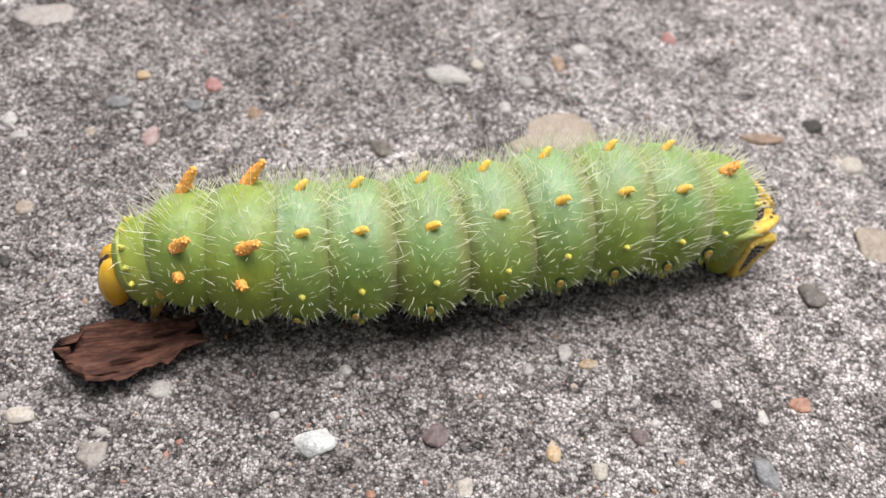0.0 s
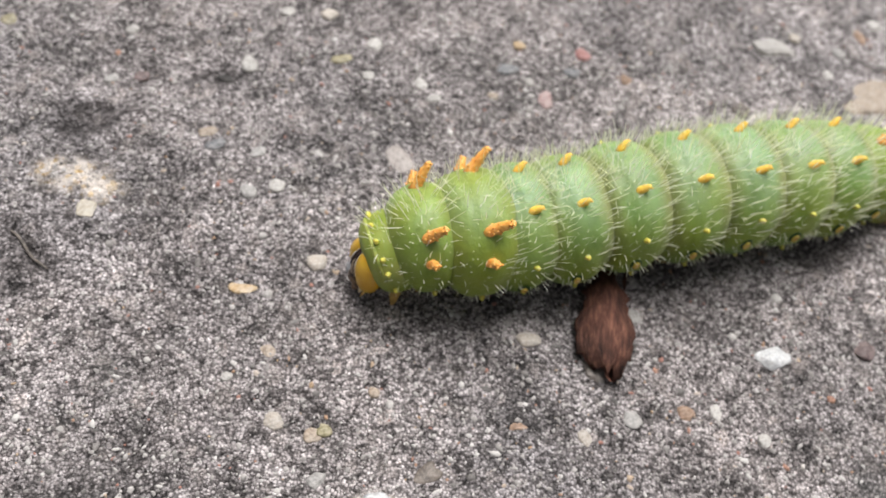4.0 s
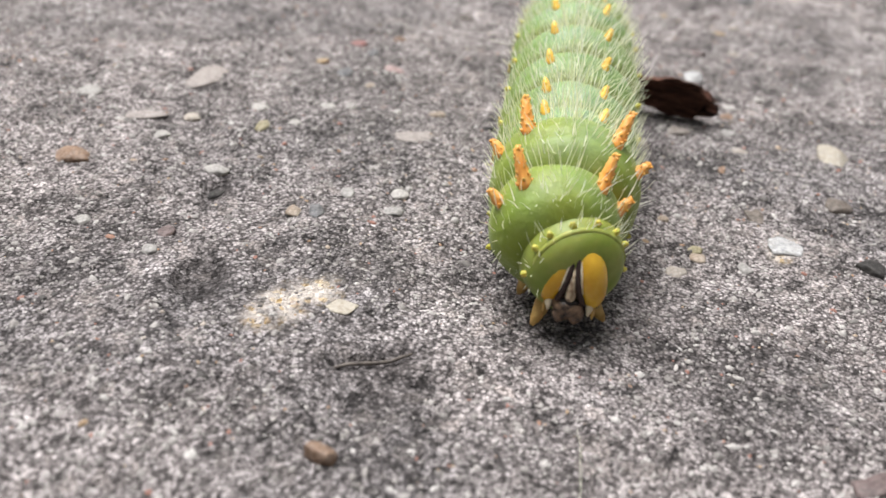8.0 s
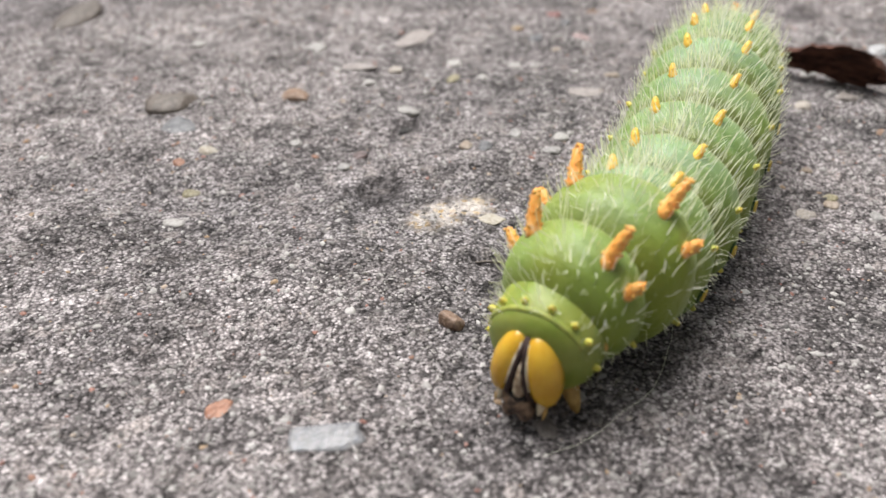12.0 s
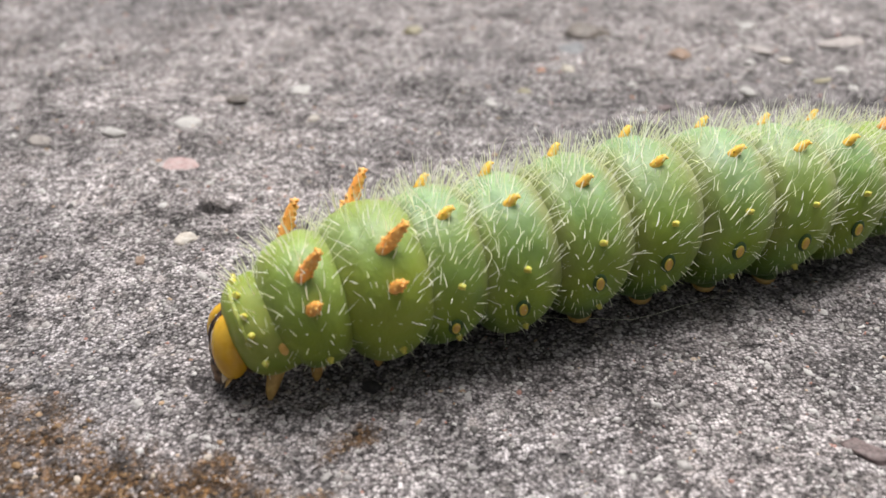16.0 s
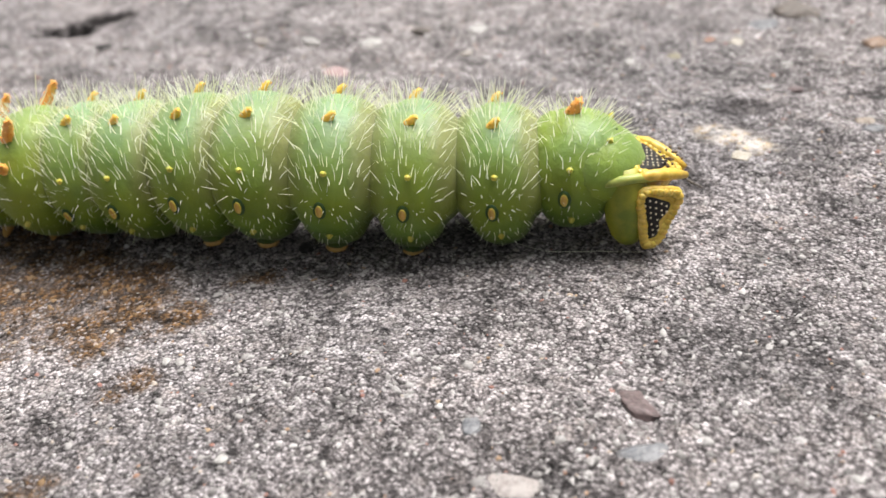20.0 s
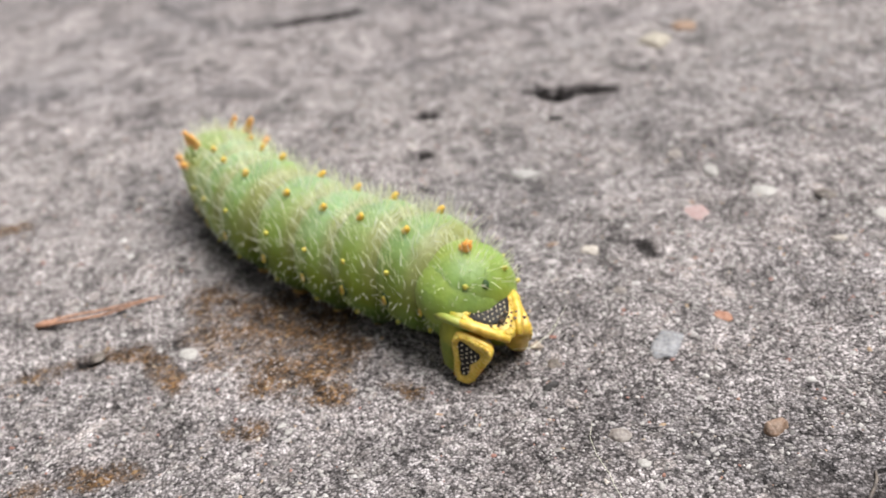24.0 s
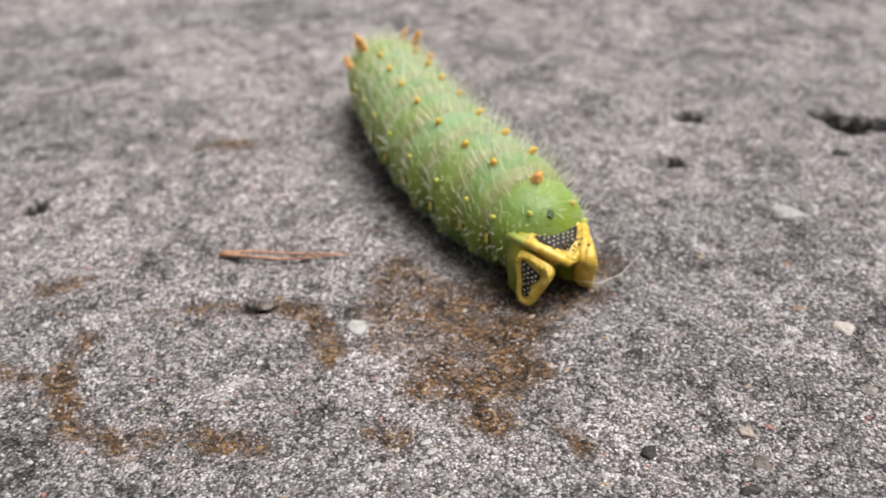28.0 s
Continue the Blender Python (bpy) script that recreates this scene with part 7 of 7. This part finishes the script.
    walk(ring['A6'], [
        (0, pose(0.01327, 0.00496, 0.00890, 0, -1.1, -163.0)),
        (0.5, pose(0.01449, 0.00405, 0.00812, 0, -2.9, -165.4)),
        (1, pose(0.01585, 0.00451, 0.00801, 0, -1.6, -164.1)),
        (1.5, pose(0.01534, 0.00533, 0.00835, 0, -0.8, -161.4)),
        (2, pose(0.01412, 0.00523, 0.00864, 0, -2.0, -162.2)),
        (2.5, pose(0.01479, 0.00453, 0.00818, 0, -2.3, -164.2)),
        (3, pose(0.01604, 0.00489, 0.00824, 0, -1.2, -162.9)),
        (3.5, pose(0.01514, 0.00554, 0.00863, 0, -1.7, -160.3)),
        (4, pose(0.01429, 0.00501, 0.00883, 0, -4.2, -160.9)),
        (4.5, pose(0.01516, 0.00393, 0.00863, 0, -0.6, -161.1)),
        (6.5, pose(0.01451, 0.00491, 0.00913, 0, -1.5, -161.3)),
        (7, pose(0.01487, 0.00532, 0.00915, 0, -0.9, -160.7)),
        (7.5, pose(0.01505, 0.00568, 0.00946, 0, -3.3, -159.3)),
        (8, pose(0.01468, 0.00583, 0.00950, 0, -4.1, -159.3)),
        (8.5, pose(0.01425, 0.00557, 0.00923, 0, -2.1, -159.1)),
        (9, pose(0.01408, 0.00514, 0.00895, 0, -2.5, -159.6)),
        (9.5, pose(0.01321, 0.00471, 0.00839, 0, -6.1, -159.0)),
        (10, pose(0.01246, 0.00468, 0.00830, 0, -5.5, -157.6)),
        (10.5, pose(0.01289, 0.00507, 0.00856, 0, -1.4, -157.5)),
        (11, pose(0.01422, 0.00565, 0.00917, 0, -0.8, -157.8)),
        (11.5, pose(0.01564, 0.00636, 0.01007, 0, -2.3, -157.4)),
        (13.5, pose(0.01269, 0.00600, 0.00821, 0, -8.1, -155.5)),
        (14, pose(0.01293, 0.00524, 0.00819, 0, -5.5, -156.5)),
        (14.5, pose(0.01590, 0.00432, 0.00883, 0, -2.5, -161.8)),
        (15, pose(0.01654, 0.00588, 0.00953, 0, -2.5, -157.6)),
        (15.5, pose(0.01562, 0.00636, 0.00959, 0, -4.4, -156.2)),
        (16, pose(0.01581, 0.00508, 0.00857, 0, -4.7, -160.4)),
        (16.5, pose(0.01672, 0.00595, 0.00868, 0, -2.7, -157.9)),
        (17, pose(0.01607, 0.00813, 0.00923, 0, -2.4, -154.4)),
        (17.5, pose(0.01546, 0.00739, 0.00924, 0, -4.9, -158.4)),
        (18, pose(0.01602, 0.00626, 0.00853, 0, -4.2, -158.6)),
        (18.5, pose(0.01611, 0.00791, 0.00849, 0, -2.7, -153.5)),
        (19, pose(0.01419, 0.00864, 0.00941, 0, -2.2, -152.4)),
        (19.5, pose(0.01446, 0.00707, 0.00950, 0, -6.0, -156.8)),
        (20, pose(0.01547, 0.00716, 0.00852, 0, -4.9, -153.4)),
        (20.5, pose(0.01489, 0.00847, 0.00872, 0, -2.4, -149.3)),
        (21, pose(0.01332, 0.00781, 0.00986, 0, -2.5, -152.1)),
        (21.5, pose(0.01404, 0.00674, 0.00934, 0, -7.4, -152.9)),
        (22, pose(0.01508, 0.00803, 0.00854, 0, -5.4, -149.2)),
        (22.5, pose(0.01355, 0.00934, 0.00865, 0, -1.0, -145.8)),
        (24.5, pose(0.01308, 0.00791, 0.00884, 0, 1.9, -147.2)),
        (25, pose(0.01368, 0.00621, 0.00947, 0, -4.4, -150.9)),
        (25.5, pose(0.01485, 0.00611, 0.00876, 0, -6.7, -151.1)),
        (26, pose(0.01418, 0.00638, 0.00863, 0, -4.3, -149.3)),
        (26.5, pose(0.01261, 0.00610, 0.00955, 0, -1.7, -149.6)),
        (27, pose(0.01310, 0.00604, 0.00952, 0, -5.9, -150.6)),
        (27.5, pose(0.01403, 0.00661, 0.00864, 0, -6.6, -149.1)),
        (28, pose(0.01323, 0.00724, 0.00828, 0, -3.1, -145.8)),
    ])
    walk(ring['A7'], [
        (0, pose(0.01968, 0.00674, 0.00856, 0, -3.5, -163.0)),
        (0.5, pose(0.02132, 0.00581, 0.00797, 0, -0.0, -162.2)),
        (1, pose(0.02306, 0.00654, 0.00792, 0, 0.3, -161.3)),
        (1.5, pose(0.02218, 0.00745, 0.00824, 0, -1.3, -161.1)),
        (2, pose(0.02081, 0.00705, 0.00832, 0, -2.6, -162.5)),
        (2.5, pose(0.02197, 0.00638, 0.00809, 0, -0.1, -162.0)),
        (3, pose(0.02340, 0.00708, 0.00820, 0, -0.2, -160.5)),
        (3.5, pose(0.02192, 0.00779, 0.00842, 0, -2.0, -159.7)),
        (4, pose(0.02084, 0.00730, 0.00833, 0, -3.4, -159.6)),
        (4.5, pose(0.02253, 0.00729, 0.00890, 0, -2.0, -157.3)),
        (6.5, pose(0.02163, 0.00732, 0.00881, 0, -4.4, -161.3)),
        (7, pose(0.02216, 0.00785, 0.00884, 0, -4.3, -160.9)),
        (7.5, pose(0.02215, 0.00836, 0.00891, 0, -5.7, -159.3)),
        (8, pose(0.02165, 0.00844, 0.00889, 0, -6.0, -159.6)),
        (8.5, pose(0.02120, 0.00821, 0.00884, 0, -4.9, -159.3)),
        (9, pose(0.02102, 0.00778, 0.00869, 0, -3.9, -159.0)),
        (9.5, pose(0.01995, 0.00746, 0.00831, 0, -2.2, -157.7)),
        (10, pose(0.01904, 0.00739, 0.00829, 0, -1.9, -158.1)),
        (10.5, pose(0.01972, 0.00768, 0.00855, 0, -2.4, -158.9)),
        (11, pose(0.02135, 0.00828, 0.00886, 0, -4.4, -159.7)),
        (11.5, pose(0.02291, 0.00908, 0.00924, 0, -7.6, -159.5)),
        (13.5, pose(0.01987, 0.00891, 0.00820, 0, -1.5, -158.3)),
        (14, pose(0.01998, 0.00797, 0.00835, 0, -1.1, -159.8)),
        (14.5, pose(0.02373, 0.00723, 0.00862, 0, -3.1, -159.3)),
        (15, pose(0.02374, 0.00909, 0.00891, 0, -4.2, -156.8)),
        (15.5, pose(0.02206, 0.00946, 0.00880, 0, -4.6, -155.3)),
        (16, pose(0.02270, 0.00782, 0.00814, 0, -0.6, -159.4)),
        (16.5, pose(0.02418, 0.00912, 0.00835, 0, -1.0, -157.4)),
        (17, pose(0.02399, 0.01150, 0.00875, 0, -2.1, -155.0)),
        (17.5, pose(0.02358, 0.01020, 0.00833, 0, -2.4, -161.7)),
        (18, pose(0.02480, 0.00960, 0.00796, 0, 0.5, -159.5)),
        (18.5, pose(0.02485, 0.01206, 0.00812, 0, 1.3, -157.8)),
        (19, pose(0.02237, 0.01240, 0.00890, 0, -1.1, -157.8)),
        (19.5, pose(0.02265, 0.01042, 0.00846, 0, -2.0, -157.3)),
        (20, pose(0.02406, 0.01154, 0.00788, 0, 1.3, -154.9)),
        (20.5, pose(0.02300, 0.01322, 0.00834, 0, 1.6, -153.1)),
        (21, pose(0.02107, 0.01178, 0.00909, 0, -2.7, -152.8)),
        (21.5, pose(0.02154, 0.01084, 0.00810, 0, -3.7, -149.0)),
        (22, pose(0.02274, 0.01279, 0.00769, 0, -1.4, -146.6)),
        (22.5, pose(0.02066, 0.01396, 0.00849, 0, 1.2, -150.0)),
        (24.5, pose(0.01945, 0.01237, 0.00895, 0, -1.1, -150.5)),
        (25, pose(0.02043, 0.01049, 0.00847, 0, -5.2, -150.4)),
        (25.5, pose(0.02129, 0.01038, 0.00774, 0, -4.3, -147.0)),
        (26, pose(0.02028, 0.01061, 0.00796, 0, -3.2, -147.1)),
        (26.5, pose(0.01877, 0.01013, 0.00890, 0, -5.1, -149.4)),
        (27, pose(0.01930, 0.00998, 0.00838, 0, -6.5, -148.0)),
        (27.5, pose(0.01992, 0.01071, 0.00776, 0, -3.7, -145.2)),
        (28, pose(0.01861, 0.01130, 0.00805, 0, 1.0, -146.5)),
    ])
    walk(ring['A8'], [
        (0, pose(0.02575, 0.00879, 0.00811, 0, -10.2, -167.1)),
        (0.5, pose(0.02811, 0.00843, 0.00811, 0, -3.9, -160.5)),
        (1, pose(0.02990, 0.00925, 0.00808, 0, -2.5, -160.0)),
        (1.5, pose(0.02837, 0.00979, 0.00805, 0, -4.7, -159.7)),
        (2, pose(0.02694, 0.00926, 0.00803, 0, -5.7, -159.8)),
        (2.5, pose(0.02865, 0.00904, 0.00815, 0, -3.6, -158.6)),
        (3, pose(0.03015, 0.00988, 0.00820, 0, -3.2, -159.0)),
        (3.5, pose(0.02828, 0.01040, 0.00813, 0, -5.5, -158.3)),
        (4, pose(0.02724, 0.00983, 0.00801, 0, -6.0, -158.3)),
        (4.5, pose(0.02937, 0.00986, 0.00808, 0, -9.0, -159.4)),
        (6.5, pose(0.02833, 0.00959, 0.00800, 0, -9.0, -161.3)),
        (7, pose(0.02898, 0.01021, 0.00802, 0, -9.0, -160.9)),
        (7.5, pose(0.02880, 0.01086, 0.00800, 0, -9.5, -159.4)),
        (8, pose(0.02822, 0.01088, 0.00798, 0, -9.7, -159.7)),
        (8.5, pose(0.02777, 0.01069, 0.00800, 0, -9.2, -159.4)),
        (9, pose(0.02760, 0.01032, 0.00796, 0, -8.5, -158.8)),
        (9.5, pose(0.02648, 0.01014, 0.00783, 0, -6.6, -157.6)),
        (10, pose(0.02552, 0.00993, 0.00784, 0, -6.6, -158.8)),
        (10.5, pose(0.02627, 0.01024, 0.00795, 0, -7.7, -158.5)),
        (11, pose(0.02805, 0.01077, 0.00803, 0, -9.1, -159.5)),
        (11.5, pose(0.02961, 0.01159, 0.00809, 0, -11.1, -159.5)),
        (13.5, pose(0.02711, 0.01173, 0.00780, 0, -5.7, -157.1)),
        (14, pose(0.02714, 0.01048, 0.00790, 0, -6.3, -160.1)),
        (14.5, pose(0.03130, 0.01015, 0.00794, 0, -7.4, -156.7)),
        (15, pose(0.03076, 0.01198, 0.00840, 0, -8.0, -157.3)),
        (15.5, pose(0.02901, 0.01252, 0.00840, 0, -7.5, -155.9)),
        (16, pose(0.02986, 0.01037, 0.00840, 0, -4.6, -160.0)),
        (16.5, pose(0.03122, 0.01197, 0.00840, 0, -5.5, -157.7)),
        (17, pose(0.03019, 0.01470, 0.00866, 0, -9.3, -157.3)),
        (17.5, pose(0.03089, 0.01250, 0.00856, 0, -6.7, -167.1)),
        (18, pose(0.03251, 0.01243, 0.00869, 0, -3.8, -164.5)),
        (18.5, pose(0.03255, 0.01463, 0.00889, 0, -2.8, -165.4)),
        (19, pose(0.02959, 0.01492, 0.00908, 0, -8.9, -165.0)),
        (19.5, pose(0.02985, 0.01350, 0.00891, 0, -6.7, -161.4)),
        (20, pose(0.03182, 0.01482, 0.00893, 0, -1.3, -160.3)),
        (20.5, pose(0.03039, 0.01633, 0.00921, 0, -2.7, -160.3)),
        (21, pose(0.02789, 0.01529, 0.00909, 0, -10.4, -157.3)),
        (21.5, pose(0.02794, 0.01510, 0.00829, 0, -7.8, -150.5)),
        (22, pose(0.02976, 0.01771, 0.00813, 0, -5.7, -148.7)),
        (22.5, pose(0.02756, 0.01743, 0.00898, 0, -7.5, -157.2)),
        (24.5, pose(0.02570, 0.01504, 0.00856, 0, -10.7, -159.5)),
        (25, pose(0.02661, 0.01355, 0.00811, 0, -7.9, -155.3)),
        (25.5, pose(0.02669, 0.01379, 0.00771, 0, -4.9, -150.0)),
        (26, pose(0.02555, 0.01374, 0.00786, 0, -6.6, -151.9)),
        (26.5, pose(0.02449, 0.01313, 0.00831, 0, -10.7, -154.4)),
        (27, pose(0.02462, 0.01325, 0.00798, 0, -7.8, -150.8)),
        (27.5, pose(0.02487, 0.01414, 0.00778, 0, -4.4, -147.5)),
        (28, pose(0.02372, 0.01419, 0.00849, 0, -3.9, -151.7)),
    ])
    walk(ring['AN'], [
        (0, pose(0.03039, 0.00919, 0.00659, 0, -18.1, -167.2)),
        (0.5, pose(0.03349, 0.01012, 0.00709, 0, -10.3, -162.3)),
        (1, pose(0.03565, 0.01114, 0.00734, 0, -6.9, -161.5)),
        (1.5, pose(0.03352, 0.01164, 0.00725, 0, -8.3, -160.8)),
        (2, pose(0.03192, 0.01114, 0.00714, 0, -9.5, -161.4)),
        (2.5, pose(0.03406, 0.01112, 0.00727, 0, -8.6, -160.9)),
        (3, pose(0.03592, 0.01189, 0.00745, 0, -7.0, -160.6)),
        (3.5, pose(0.03353, 0.01241, 0.00721, 0, -9.3, -159.4)),
        (4, pose(0.03233, 0.01187, 0.00702, 0, -10.2, -159.1)),
        (4.5, pose(0.03462, 0.01184, 0.00686, 0, -12.3, -158.1)),
        (6.5, pose(0.03354, 0.01135, 0.00682, 0, -12.1, -161.3)),
        (7, pose(0.03426, 0.01204, 0.00682, 0, -12.1, -160.9)),
        (7.5, pose(0.03396, 0.01280, 0.00679, 0, -12.4, -159.4)),
        (8, pose(0.03332, 0.01276, 0.00678, 0, -12.5, -159.6)),
        (8.5, pose(0.03287, 0.01261, 0.00681, 0, -12.3, -159.3)),
        (9, pose(0.03270, 0.01231, 0.00682, 0, -11.7, -158.9)),
        (9.5, pose(0.03158, 0.01225, 0.00684, 0, -10.1, -157.7)),
        (10, pose(0.03061, 0.01188, 0.00685, 0, -10.2, -158.4)),
        (10.5, pose(0.03137, 0.01226, 0.00686, 0, -11.2, -158.7)),
        (11, pose(0.03324, 0.01272, 0.00682, 0, -12.3, -159.6)),
        (11.5, pose(0.03479, 0.01352, 0.00675, 0, -13.6, -159.5)),
        (13.5, pose(0.03247, 0.01422, 0.00684, 0, -9.2, -157.2)),
        (14, pose(0.03259, 0.01253, 0.00687, 0, -10.0, -159.6)),
        (14.5, pose(0.03649, 0.01274, 0.00682, 0, -10.9, -157.2)),
        (15, pose(0.03548, 0.01400, 0.00712, 0, -14.0, -156.8)),
        (15.5, pose(0.03367, 0.01467, 0.00712, 0, -14.0, -155.3)),
        (16, pose(0.03466, 0.01218, 0.00712, 0, -14.0, -159.4)),
        (16.5, pose(0.03595, 0.01394, 0.00712, 0, -14.0, -157.4)),
        (17, pose(0.03369, 0.01556, 0.00703, 0, -24.3, -158.9)),
        (17.5, pose(0.03650, 0.01317, 0.00678, 0, -17.5, -165.7)),
        (18, pose(0.03829, 0.01335, 0.00703, 0, -15.9, -163.5)),
        (18.5, pose(0.03833, 0.01556, 0.00743, 0, -14.0, -162.3)),
        (19, pose(0.03433, 0.01560, 0.00696, 0, -24.0, -162.7)),
        (19.5, pose(0.03517, 0.01464, 0.00691, 0, -20.2, -161.0)),
        (20, pose(0.03878, 0.01680, 0.00753, 0, -10.9, -158.1)),
        (20.5, pose(0.03681, 0.01816, 0.00765, 0, -13.2, -157.0)),
        (21, pose(0.03297, 0.01676, 0.00671, 0, -24.2, -156.7)),
        (21.5, pose(0.03384, 0.01781, 0.00615, 0, -18.2, -151.2)),
        (22, pose(0.03596, 0.02082, 0.00614, 0, -16.0, -149.0)),
        (22.5, pose(0.03374, 0.01945, 0.00661, 0, -20.0, -154.2)),
        (24.5, pose(0.03118, 0.01674, 0.00658, 0, -19.1, -154.8)),
        (25, pose(0.03253, 0.01607, 0.00661, 0, -13.1, -152.7)),
        (25.5, pose(0.03141, 0.01622, 0.00675, 0, -10.2, -149.0)),
        (26, pose(0.02989, 0.01575, 0.00670, 0, -13.6, -149.9)),
        (26.5, pose(0.02950, 0.01527, 0.00665, 0, -16.9, -152.0)),
        (27, pose(0.02923, 0.01553, 0.00681, 0, -12.8, -150.0)),
        (27.5, pose(0.02919, 0.01662, 0.00692, 0, -9.9, -146.9)),
        (28, pose(0.02865, 0.01669, 0.00728, 0, -12.3, -148.8)),
    ])
    walk(bark, [
        (0.0, pose(-0.0060, -0.0392, 0.0010, 0, 0, 21)),
        (1.3, pose(-0.0060, -0.0392, 0.0010, 2, 0, 21)),
        (1.6, pose(-0.0058, -0.0392, 0.0018, 25, 0, 26)),
        (1.8, pose(-0.0050, -0.0390, 0.0034, 72, 6, 42)),
        (2.0, pose(-0.0058, -0.0425, 0.0026, 160, 3, 66)),
        (2.3, pose(-0.0062, -0.0432, 0.0024, 178, 2, 72)),
        (3.0, pose(-0.0064, -0.0440, 0.0024, 180, 0, 80)),
        (4.5, pose(-0.0064, -0.0446, 0.0024, 180, 0, 88)),
        (6.5, pose(-0.0034, -0.0464, 0.0036, 230, 0, 102)),
        (8.0, pose(-0.0030, -0.0466, 0.0036, 243, 0, 104)),
        (28.0, pose(-0.0030, -0.0466, 0.0036, 243, 0, 104)),
    ])


motions()
